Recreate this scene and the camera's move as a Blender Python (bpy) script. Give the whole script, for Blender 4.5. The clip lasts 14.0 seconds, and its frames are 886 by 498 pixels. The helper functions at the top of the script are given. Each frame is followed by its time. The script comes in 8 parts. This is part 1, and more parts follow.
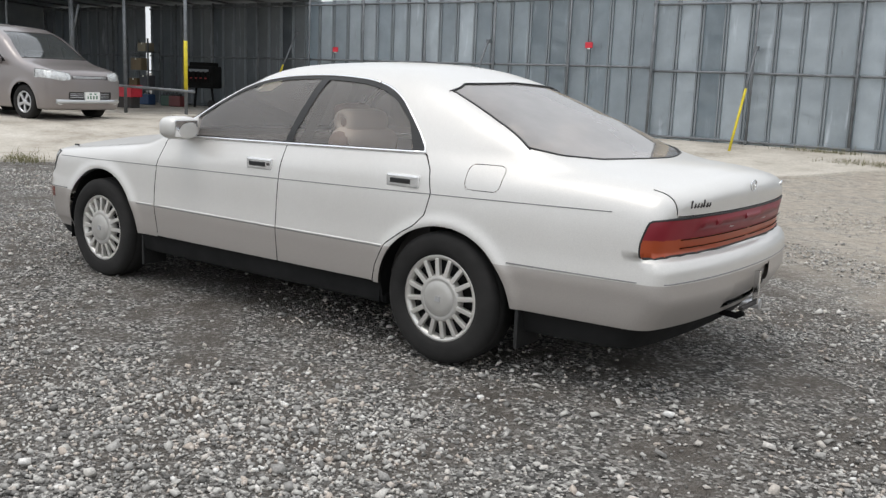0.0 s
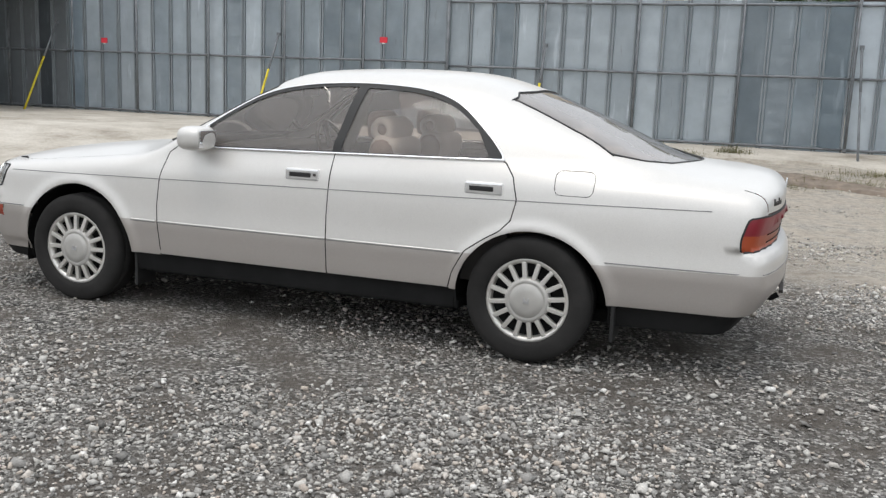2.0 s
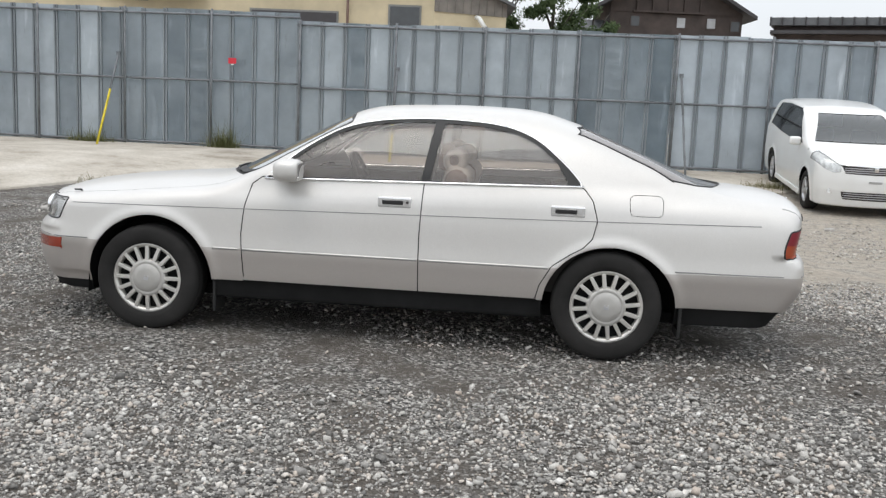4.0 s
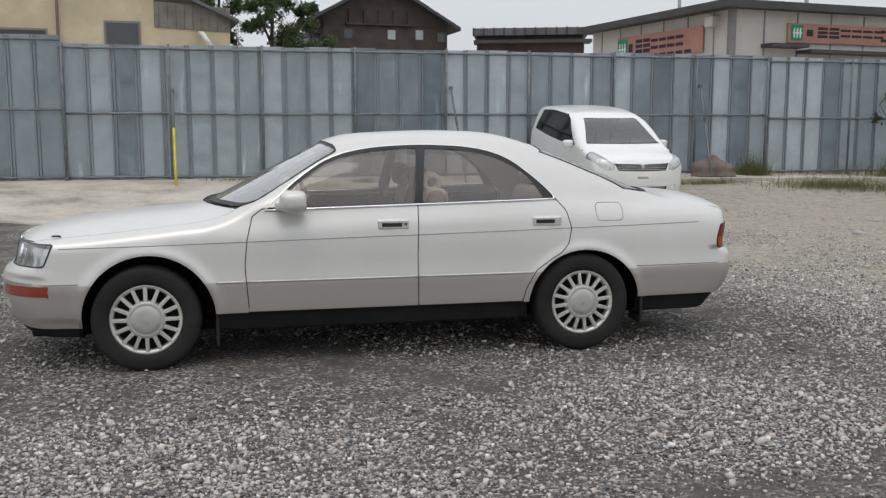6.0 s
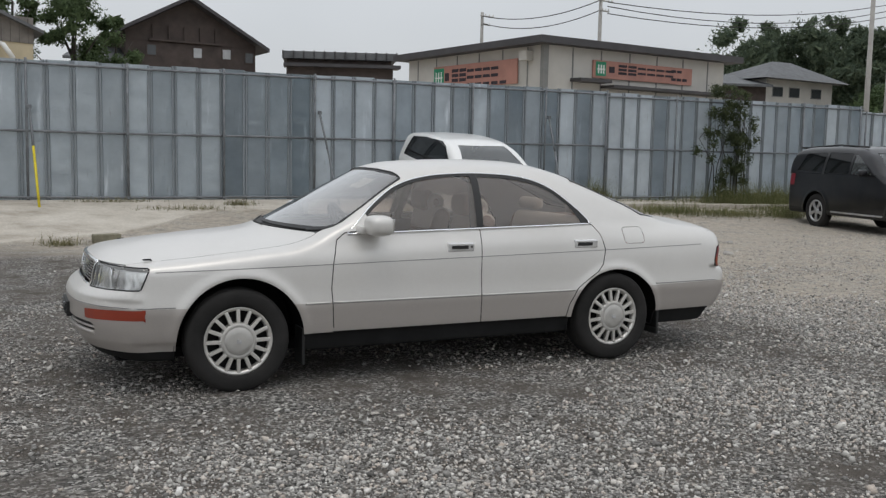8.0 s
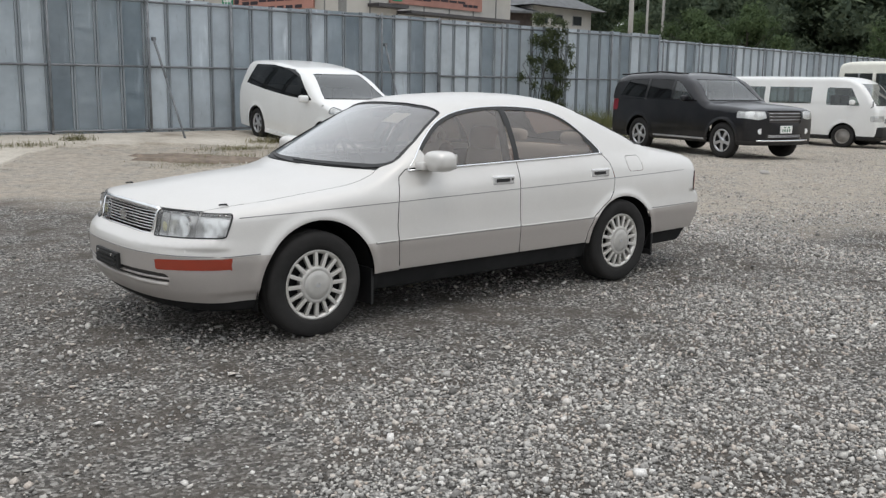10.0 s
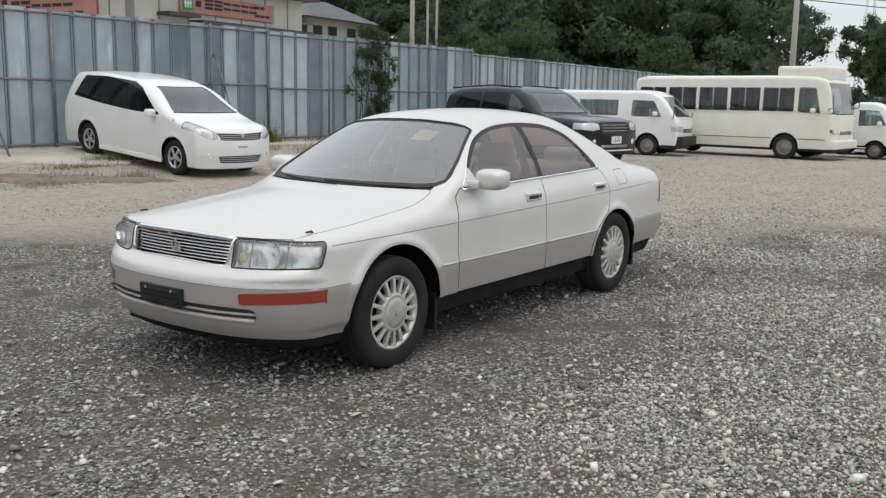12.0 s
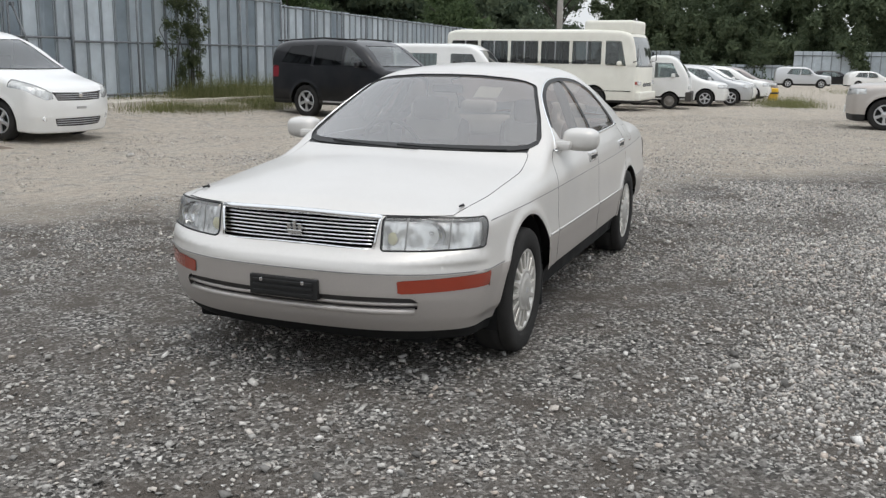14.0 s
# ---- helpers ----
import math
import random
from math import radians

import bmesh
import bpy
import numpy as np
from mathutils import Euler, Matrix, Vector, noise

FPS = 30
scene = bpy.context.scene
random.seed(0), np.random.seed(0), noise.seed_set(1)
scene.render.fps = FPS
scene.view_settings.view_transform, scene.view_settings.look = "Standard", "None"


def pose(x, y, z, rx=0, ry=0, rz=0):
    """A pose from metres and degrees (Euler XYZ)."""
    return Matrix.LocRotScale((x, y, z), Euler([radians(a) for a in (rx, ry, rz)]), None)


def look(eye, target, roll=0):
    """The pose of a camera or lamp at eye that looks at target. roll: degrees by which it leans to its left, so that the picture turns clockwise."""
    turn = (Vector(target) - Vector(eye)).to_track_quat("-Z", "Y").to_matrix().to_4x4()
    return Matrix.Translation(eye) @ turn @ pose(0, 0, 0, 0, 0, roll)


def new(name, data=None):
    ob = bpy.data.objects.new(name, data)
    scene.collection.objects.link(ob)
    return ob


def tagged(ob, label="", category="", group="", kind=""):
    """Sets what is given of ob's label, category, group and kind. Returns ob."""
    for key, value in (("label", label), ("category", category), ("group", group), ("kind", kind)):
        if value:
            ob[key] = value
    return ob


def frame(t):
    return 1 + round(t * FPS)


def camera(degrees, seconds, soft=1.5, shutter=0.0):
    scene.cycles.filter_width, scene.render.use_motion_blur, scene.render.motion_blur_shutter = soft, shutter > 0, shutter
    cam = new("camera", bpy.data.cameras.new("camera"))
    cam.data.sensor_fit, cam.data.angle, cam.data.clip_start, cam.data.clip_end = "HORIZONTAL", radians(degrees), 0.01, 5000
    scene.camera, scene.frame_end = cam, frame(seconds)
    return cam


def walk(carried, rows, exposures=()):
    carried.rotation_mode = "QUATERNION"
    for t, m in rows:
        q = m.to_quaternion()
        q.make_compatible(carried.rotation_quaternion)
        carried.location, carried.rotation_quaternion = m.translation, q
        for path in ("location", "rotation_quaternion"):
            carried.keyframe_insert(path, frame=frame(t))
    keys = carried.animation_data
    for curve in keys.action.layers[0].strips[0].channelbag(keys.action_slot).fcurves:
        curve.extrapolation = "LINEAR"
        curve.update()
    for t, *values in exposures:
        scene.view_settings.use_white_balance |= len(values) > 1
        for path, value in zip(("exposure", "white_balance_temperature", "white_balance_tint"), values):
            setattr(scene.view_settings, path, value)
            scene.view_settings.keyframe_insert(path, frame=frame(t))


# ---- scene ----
cam = camera(51.0, 14.0, soft=1.35)
PATH = [
    (0, (3.914, -4.282, 1.313), (2.744, -2.698, 0.962), 2.3),
    (0.5, (3.536, -4.529, 1.32), (2.485, -2.865, 0.964), 2.0),
    (1, (3.151, -4.714, 1.335), (2.206, -2.99, 0.966), 1.8),
    (1.5, (2.829, -4.997, 1.342), (2.058, -3.188, 0.977), 2.1),
    (2, (2.446, -5.188, 1.343), (1.793, -3.331, 0.994), 2.3),
    (2.5, (2.055, -5.437, 1.354), (1.486, -3.549, 1.023), 2.6),
    (2.7, (1.911, -5.58, 1.357), (1.381, -3.678, 1.036), 3.0),
    (4.8, (0.25, -6.277, 1.418), (0.319, -4.299, 1.129), 1.3),
    (5, (0.07, -6.321, 1.428), (0.209, -4.346, 1.146), 1.1),
    (5.5, (-0.353, -6.487, 1.446), (-0.048, -4.528, 1.183), 0.9),
    (6, (-0.788, -6.494, 1.441), (-0.369, -4.555, 1.182), -0.0),
    (6.5, (-1.249, -6.49, 1.451), (-0.717, -4.577, 1.208), -0.1),
    (7, (-1.71, -6.494, 1.461), (-1.061, -4.616, 1.233), 1.2),
    (7.5, (-2.144, -6.389, 1.465), (-1.396, -4.546, 1.255), 0.5),
    (8, (-2.618, -6.359, 1.47), (-1.768, -4.56, 1.264), 1.2),
    (8.5, (-3.016, -6.205, 1.467), (-2.111, -4.442, 1.199), 1.2),
    (9, (-3.39, -5.932, 1.512), (-2.404, -4.22, 1.202), -0.2),
    (9.2, (-3.57, -5.837, 1.491), (-2.531, -4.16, 1.164), -0.1),
    (11.3, (-4.943, -4.598, 1.518), (-3.452, -3.303, 1.2), 0.4),
    (11.5, (-5.037, -4.456, 1.542), (-3.527, -3.182, 1.229), 0.1),
    (12, (-5.295, -4.029, 1.499), (-3.698, -2.868, 1.177), 0.9),
    (12.5, (-5.485, -3.574, 1.481), (-3.827, -2.506, 1.148), 0.7),
    (13, (-5.631, -3.103, 1.481), (-3.915, -2.136, 1.135), -0.2),
    (13.5, (-5.781, -2.61, 1.479), (-4.001, -1.794, 1.071), 0.4),
    (14, (-5.764, -2.106, 1.469), (-3.939, -1.399, 1.06), 0.8),
]
walk(cam, [(t, look(eye, target, roll)) for t, eye, target, roll in PATH],
     [(0, 0.08), (2.5, 0.15), (5, 0.14), (5.5, -0.28), (6, -0.25), (7, -0.28), (8, -0.4), (8.5, -0.38), (9, -0.04), (11.5, -0.10), (14, -0.03)])

import collections

# ---- world, sun, exposure ----
world = bpy.data.worlds.new("overcast_sky")
scene.world = world
world.use_nodes = True
_wn, _wl = world.node_tree.nodes, world.node_tree.links
_wn.clear()
_out = _wn.new("ShaderNodeOutputWorld")
_bg = _wn.new("ShaderNodeBackground")
_sky = _wn.new("ShaderNodeTexSky")
_sky.sky_type = "NISHITA"
_sky.sun_disc = False
_sky.sun_elevation, _sky.sun_rotation = radians(73), radians(207)
_sky.air_density, _sky.dust_density = 1.0, 4.0
# a closed cloud deck: the sky's own colour mixed with an even pale grey cover
_mix = _wn.new("ShaderNodeMixRGB")
_mix.inputs[0].default_value = 0.86
_tc = _wn.new("ShaderNodeTexCoord")
_cloud = _wn.new("ShaderNodeTexNoise")
_cloud.inputs["Scale"].default_value = 1.6
_cloud.inputs["Detail"].default_value = 5
_ramp = _wn.new("ShaderNodeValToRGB")
_ramp.color_ramp.elements[0].position, _ramp.color_ramp.elements[0].color = 0.3, (5.6, 5.85, 6.15, 1)
_ramp.color_ramp.elements[1].position, _ramp.color_ramp.elements[1].color = 0.75, (7.1, 7.35, 7.6, 1)
_wl.new(_tc.outputs["Generated"], _cloud.inputs["Vector"])
_wl.new(_cloud.outputs["Fac"], _ramp.inputs["Fac"])
_wl.new(_sky.outputs[0], _mix.inputs[1])
_wl.new(_ramp.outputs[0], _mix.inputs[2])
# an overcast sky is brighter overhead than at the horizon
_sep = _wn.new("ShaderNodeSeparateXYZ")
_wl.new(_tc.outputs["Generated"], _sep.inputs[0])
_up = _wn.new("ShaderNodeMapRange")
_up.inputs["From Min"].default_value, _up.inputs["From Max"].default_value = 0.1, 1.0
_up.inputs["To Min"].default_value, _up.inputs["To Max"].default_value = 0.97, 1.6
_wl.new(_sep.outputs["Z"], _up.inputs["Value"])
_grade = _wn.new("ShaderNodeVectorMath")
_grade.operation = "SCALE"
_wl.new(_mix.outputs[0], _grade.inputs[0])
_wl.new(_up.outputs[0], _grade.inputs["Scale"])
_wl.new(_grade.outputs[0], _bg.inputs["Color"])
_bg.inputs["Strength"].default_value = 0.14
_wl.new(_bg.outputs[0], _out.inputs["Surface"])

sun = new("sun", bpy.data.lights.new("sun", "SUN"))
sun.data.energy, sun.data.angle, sun.data.color = 0.6, radians(25), (1.0, 0.97, 0.92)
sun.matrix_world = look((0, 0, 30), (4, 8, 0))


# ---- materials ----
def _nodes(name):
    m = bpy.data.materials.new(name)
    m.use_nodes = True
    return m, m.node_tree.nodes, m.node_tree.links, m.node_tree.nodes["Principled BSDF"]


def _coords(n, l, scale, kind="Object"):
    tc, mp = n.new("ShaderNodeTexCoord"), n.new("ShaderNodeMapping")
    mp.inputs["Scale"].default_value = scale if isinstance(scale, tuple) else (scale,) * 3
    l.new(tc.outputs[kind], mp.inputs["Vector"])
    return mp.outputs["Vector"]


def _noise(n, l, vec, scale, detail=4, rough=0.6):
    t = n.new("ShaderNodeTexNoise")
    t.inputs["Scale"].default_value, t.inputs["Detail"].default_value, t.inputs["Roughness"].default_value = scale, detail, rough
    l.new(vec, t.inputs["Vector"])
    return t.outputs["Fac"]


def _ramp_of(n, l, fac, stops):
    r = n.new("ShaderNodeValToRGB")
    el = r.color_ramp.elements
    while len(el) < len(stops):
        el.new(0.5)
    for e, (p, c) in zip(el, stops):
        e.position, e.color = p, (*c, 1)
    l.new(fac, r.inputs["Fac"])
    return r.outputs["Color"]


def _mixed(n, l, fac, a, b, mode="MIX"):
    m = n.new("ShaderNodeMixRGB")
    m.blend_type = mode
    for k, v in ((0, fac), (1, a), (2, b)):
        if hasattr(v, "links"):
            l.new(v, m.inputs[k])
        else:
            m.inputs[k].default_value = v if k == 0 else (*v, 1)
    return m.outputs[0]


def _bumped(n, l, height, bsdf, strength=0.3, distance=0.01):
    b = n.new("ShaderNodeBump")
    b.inputs["Strength"].default_value, b.inputs["Distance"].default_value = strength, distance
    l.new(height, b.inputs["Height"])
    l.new(b.outputs["Normal"], bsdf.inputs["Normal"])


def plain(name, col, rough=0.5, metal=0.0, vary=0.12, scale=3.0, coat=0.0, bump=0.0, grain=60.0, spec=None):
    """A painted, moulded or metal surface with soft blotches and fine grain."""
    m, n, l, b = _nodes(name)
    v = _coords(n, l, 1.0)
    lo, hi = tuple(c * (1 - vary) for c in col), tuple(min(1, c * (1 + vary)) for c in col)
    big = _noise(n, l, v, scale, 4)
    c = _ramp_of(n, l, big, ((0.3, lo), (0.7, hi)))
    l.new(c, b.inputs["Base Color"])
    b.inputs["Metallic"].default_value = metal
    r = n.new("ShaderNodeMapRange")
    r.inputs["To Min"].default_value, r.inputs["To Max"].default_value = max(0.02, rough * 0.8), min(1, rough * 1.2)
    l.new(_noise(n, l, v, scale * 2.7, 3), r.inputs["Value"])
    l.new(r.outputs[0], b.inputs["Roughness"])
    if coat:
        b.inputs["Coat Weight"].default_value, b.inputs["Coat Roughness"].default_value = coat, 0.06
    if bump:
        _bumped(n, l, _noise(n, l, v, grain, 3), b, bump, 0.004)
    if spec is not None:
        b.inputs["Specular IOR Level"].default_value = spec
    return m


def car_paint(name, col, metal=0.0, rough=0.42, coat=0.7, dust=0.12):
    """Clear-coated paint, a little dusty: dust dulls it in patches."""
    m, n, l, b = _nodes(name)
    v = _coords(n, l, 1.0)
    patches = _noise(n, l, v, 2.2, 5, 0.65)
    fine = _noise(n, l, v, 240, 2)
    fac = n.new("ShaderNodeMapRange")
    fac.inputs["From Min"].default_value, fac.inputs["From Max"].default_value, fac.inputs["To Max"].default_value = 0.4, 0.75, dust
    l.new(patches, fac.inputs["Value"])
    flake = _ramp_of(n, l, fine, ((0.35, tuple(c * 0.95 for c in col)), (0.65, tuple(min(1, c * 1.04) for c in col))))
    l.new(_mixed(n, l, fac.outputs[0], flake, (0.42, 0.39, 0.34)), b.inputs["Base Color"])
    rr = n.new("ShaderNodeMapRange")
    rr.inputs["To Min"].default_value, rr.inputs["To Max"].default_value = rough * 0.85, rough * 1.3
    l.new(patches, rr.inputs["Value"])
    l.new(rr.outputs[0], b.inputs["Roughness"])
    b.inputs["Metallic"].default_value = metal
    b.inputs["Coat Weight"].default_value = coat
    if max(col) < 0.02:
        b.inputs["Specular IOR Level"].default_value = 0.15
    cr = n.new("ShaderNodeMapRange")
    cr.inputs["To Min"].default_value, cr.inputs["To Max"].default_value = 0.04, 0.22
    l.new(patches, cr.inputs["Value"])
    l.new(cr.outputs[0], b.inputs["Coat Roughness"])
    return m


def pane_glass(name, tint, gloss=1.0, rough=0.02, haze=0.0, haze_col=(0.5, 0.48, 0.45)):
    """A thin tinted pane: what is behind shows through the tint, the sky mirrors in it, dust hazes it."""
    m, n, l, b = _nodes(name)
    n.remove(b)
    out = n["Material Output"]
    tr, gl, df, mx, mx2 = (n.new(k) for k in ("ShaderNodeBsdfTransparent", "ShaderNodeBsdfGlossy", "ShaderNodeBsdfDiffuse", "ShaderNodeMixShader", "ShaderNodeMixShader"))
    tr.inputs["Color"].default_value = (*tint, 1)
    gl.inputs["Roughness"].default_value = rough
    df.inputs["Color"].default_value = (*haze_col, 1)
    fr = n.new("ShaderNodeFresnel")
    fr.inputs["IOR"].default_value = 1.5
    k = n.new("ShaderNodeMath")
    k.operation, k.inputs[1].default_value = "MULTIPLY", gloss
    l.new(fr.outputs[0], k.inputs[0])
    dust = n.new("ShaderNodeMapRange")
    dust.inputs["To Min"].default_value, dust.inputs["To Max"].default_value = haze * 0.7, haze * 1.3
    l.new(_noise(n, l, _coords(n, l, 1.0), 3.0, 5), dust.inputs["Value"])
    l.new(dust.outputs[0], mx2.inputs[0])
    l.new(tr.outputs[0], mx2.inputs[1])
    l.new(df.outputs[0], mx2.inputs[2])
    l.new(k.outputs[0], mx.inputs[0])
    l.new(mx2.outputs[0], mx.inputs[1])
    l.new(gl.outputs[0], mx.inputs[2])
    l.new(mx.outputs[0], out.inputs["Surface"])
    return m


WHITE_PAINT = car_paint("pearl_white_paint", (0.67, 0.652, 0.622), 0.3, 0.36, 0.5)
SILVER_PAINT = car_paint("beige_silver_paint", (0.475, 0.44, 0.41), 0.45, 0.38, 0.4, 0.1)
VAN_WHITE = car_paint("plain_white_paint", (0.80, 0.80, 0.78), 0.0, 0.3, 0.8)
CREAM_PAINT = car_paint("faded_cream_paint", (0.80, 0.785, 0.70), 0.0, 0.5, 0.2, 0.2)
BLACK_PAINT = car_paint("black_paint", (0.007, 0.007, 0.009), 0.0, 0.3, 0.7, 0.02)
BROWN_PAINT = car_paint("bronze_grey_paint", (0.255, 0.228, 0.222), 0.5, 0.36, 0.8)
GREY_PAINT = car_paint("silver_grey_paint", (0.52, 0.53, 0.54), 0.4, 0.38, 0.8)
BLACK_TRIM = plain("black_trim_plastic", (0.012, 0.012, 0.012), 0.55, bump=0.1)
SEAM_DARK = plain("seam_shadow_rubber", (0.02, 0.02, 0.02), 0.9)
RUBBER = plain("tyre_rubber", (0.026, 0.025, 0.024), 0.85, vary=0.35, bump=0.25, grain=180, spec=0.2)
UNDERSIDE = plain("underbody_black", (0.012, 0.012, 0.012), 0.95, vary=0.3, spec=0.1)
SILL_BLACK = plain("sill_black", (0.013, 0.013, 0.013), 0.8, vary=0.3, spec=0.2)
GRILLE_BLACK = plain("grille_black", (0.005, 0.005, 0.005), 0.8, spec=0.1)
CHROME = plain("chrome", (0.82, 0.82, 0.82), 0.12, 1.0, 0.04)
HANDLE = plain("bright_handle", (0.86, 0.86, 0.85), 0.2, 0.7, 0.04)
HUBCAP = plain("wheel_silver", (0.66, 0.64, 0.60), 0.38, 0.6, 0.12, 6.0)
HUB_SATIN = plain("wheel_dome_satin", (0.52, 0.505, 0.475), 0.5, 0.5, 0.1, 9.0)
HUB_DARK = plain("wheel_recess_dark", (0.018, 0.018, 0.018), 0.8, spec=0.15)
ALLOY = plain("alloy_rim", (0.55, 0.55, 0.56), 0.35, 0.8)
SIDE_GLASS = pane_glass("bronze_side_glass", (0.84, 0.80, 0.77), 0.9, 0.02, 0.21, (0.55, 0.51, 0.48))
FRONT_GLASS = pane_glass("windscreen_glass", (0.72, 0.70, 0.68), 2.3, 0.03, 0.24, (0.56, 0.55, 0.54))
REAR_GLASS = pane_glass("rear_window_glass", (0.66, 0.63, 0.61), 1.0, 0.04, 0.46, (0.58, 0.55, 0.53))
DARK_GLASS = pane_glass("privacy_glass", (0.06, 0.06, 0.065), 1.0)
CLEAR_GLASS = pane_glass("clear_auto_glass", (0.50, 0.57, 0.55), 1.8, 0.02, 0.09, (0.52, 0.56, 0.56))
BUS_GLASS = pane_glass("tinted_bus_glass", (0.30, 0.33, 0.33), 1.2, 0.02, 0.05, (0.5, 0.52, 0.52))
STEEL_RIM = plain("dull_steel_rim", (0.27, 0.255, 0.235), 0.6, 0.4, 0.25, 9.0)
LENS = pane_glass("lamp_lens", (0.97, 0.975, 0.97), 0.8, 0.04, 0.16, (0.97, 0.97, 0.95))


def reflector_material():
    """Silvered lamp bowl, unevenly faceted, so that sky and ground show in turns."""
    m, n, l, b = _nodes("lamp_reflector")
    flute = _noise(n, l, _coords(n, l, (15.0, 15.0, 9.0)), 1.0, 1)
    soft = _noise(n, l, _coords(n, l, (14.0, 14.0, 9.0)), 1.0, 2)
    c = _ramp_of(n, l, soft, ((0.35, (0.76, 0.77, 0.77)), (0.6, (0.97, 0.97, 0.96))))
    l.new(c, b.inputs["Base Color"])
    b.inputs["Metallic"].default_value, b.inputs["Roughness"].default_value = 0.5, 0.2
    _bumped(n, l, flute, b, 0.7, 0.05)
    return m


REFLECTOR = reflector_material()
YELLOW_LENS = plain("yellow_fog_lens", (0.88, 0.83, 0.52), 0.3, coat=0.5, vary=0.1)
AMBER = plain("amber_lens", (0.27, 0.035, 0.014), 0.25, coat=0.8, vary=0.1)
TAIL_RED = plain("red_lens", (0.21, 0.006, 0.017), 0.35, coat=0.1, vary=0.1)
TAIL_AMBER = plain("orange_lens", (0.34, 0.055, 0.013), 0.35, coat=0.1, vary=0.1)
CLOTH = plain("cream_seat_cover", (0.66, 0.60, 0.53), 0.95, vary=0.12, bump=0.3, grain=90)
BROWN_CLOTH = plain("tan_upholstery", (0.30, 0.22, 0.18), 0.95, vary=0.15, bump=0.3, grain=90)
DARK_PLASTIC = plain("dark_interior_plastic", (0.05, 0.045, 0.042), 0.8)
PAPER = plain("paper", (0.90, 0.88, 0.78), 0.9, vary=0.05)
PLATE_WHITE = plain("plate_white", (0.8, 0.8, 0.78), 0.5, vary=0.03)
PLATE_INK = plain("plate_green_ink", (0.05, 0.16, 0.09), 0.6)


# ---- mesh helpers ----
def thing(name, label="", category="", group="", at=(0, 0, 0), rz=0.0, kind=""):
    ob = new(name)
    ob.empty_display_size = 0.2
    ob.matrix_basis = pose(*at, 0, 0, rz)
    return tagged(ob, label, category, group, kind)


def part(name, bm, material, parent, label=""):
    """Links a bmesh as one mesh object under a thing or part."""
    me = bpy.data.meshes.new(name)
    bm.to_mesh(me)
    bm.free()
    for k in material if isinstance(material, (list, tuple)) else [material]:
        me.materials.append(k)
    ob = new(name, me)
    ob.parent = parent
    return tagged(ob, label)


def add_box(bm, x0, x1, y0, y1, z0, z1, bevel=0.0, m=None, index=0):
    made = bmesh.ops.create_cube(bm, size=1.0)["verts"]
    for v in made:
        v.co = Vector(((x0 + x1) / 2 + v.co.x * (x1 - x0), (y0 + y1) / 2 + v.co.y * (y1 - y0), (z0 + z1) / 2 + v.co.z * (z1 - z0)))
    faces = {f for v in made for f in v.link_faces}
    for f in faces:
        f.material_index = index
    if bevel:
        edges = {e for f in faces for e in f.edges}
        r = bmesh.ops.bevel(bm, geom=list(edges), offset=bevel, segments=2, profile=0.6, affect="EDGES")
        made = list({v for f in r["faces"] for v in f.verts} | {v for v in made if v.is_valid})
        for f in r["faces"]:
            f.material_index = index
    if m is not None:
        bmesh.ops.transform(bm, matrix=m, verts=[v for v in made if v.is_valid])
    return made


def box_bm(*a, **k):
    bm = bmesh.new()
    add_box(bm, *a, **k)
    return bm


def add_tube(bm, pts, r, sides=8, caps=True):
    """A tube along points; r is one radius or one for each point."""
    pts = [Vector(p) for p in pts]
    rs = r if isinstance(r, (list, tuple)) else [r] * len(pts)
    rings, up = [], None
    for i, p in enumerate(pts):
        d = (pts[min(i + 1, len(pts) - 1)] - pts[max(i - 1, 0)]).normalized()
        side = d.cross(Vector((0, 0, 1)) if abs(d.z) < 0.95 else Vector((1, 0, 0))).normalized() if up is None else (up - d * up.dot(d)).normalized()
        up = side
        other = d.cross(side)
        rings.append([bm.verts.new(p + (side * math.cos(a) + other * math.sin(a)) * rs[i]) for a in (2 * math.pi * k / sides for k in range(sides))])
    for a, b in zip(rings, rings[1:]):
        for k in range(sides):
            f = bm.faces.new((a[k], a[(k + 1) % sides], b[(k + 1) % sides], b[k]))
            f.smooth = True
    if caps:
        bm.faces.new(rings[0][::-1])
        bm.faces.new(rings[-1])
    return rings


def tube_bm(pts, r, sides=8):
    bm = bmesh.new()
    add_tube(bm, pts, r, sides)
    return bm


def lathe(profile, steps=32, axis="y", flip=False):
    """Turns (radius, height) pairs round an axis."""
    bm = bmesh.new()
    rings = []
    for r, h in profile:
        ring = []
        for k in range(steps):
            a = 2 * math.pi * k / steps
            c, s = r * math.cos(a), r * math.sin(a)
            ring.append(bm.verts.new((c, h, s) if axis == "y" else (c, s, h)))
        rings.append(ring)
    for a, b in zip(rings, rings[1:]):
        for k in range(steps):
            q = (a[k], a[(k + 1) % steps], b[(k + 1) % steps], b[k])
            f = bm.faces.new(q[::-1] if flip else q)
            f.smooth = True
    bmesh.ops.remove_doubles(bm, verts=bm.verts[:], dist=1e-5)
    return bm


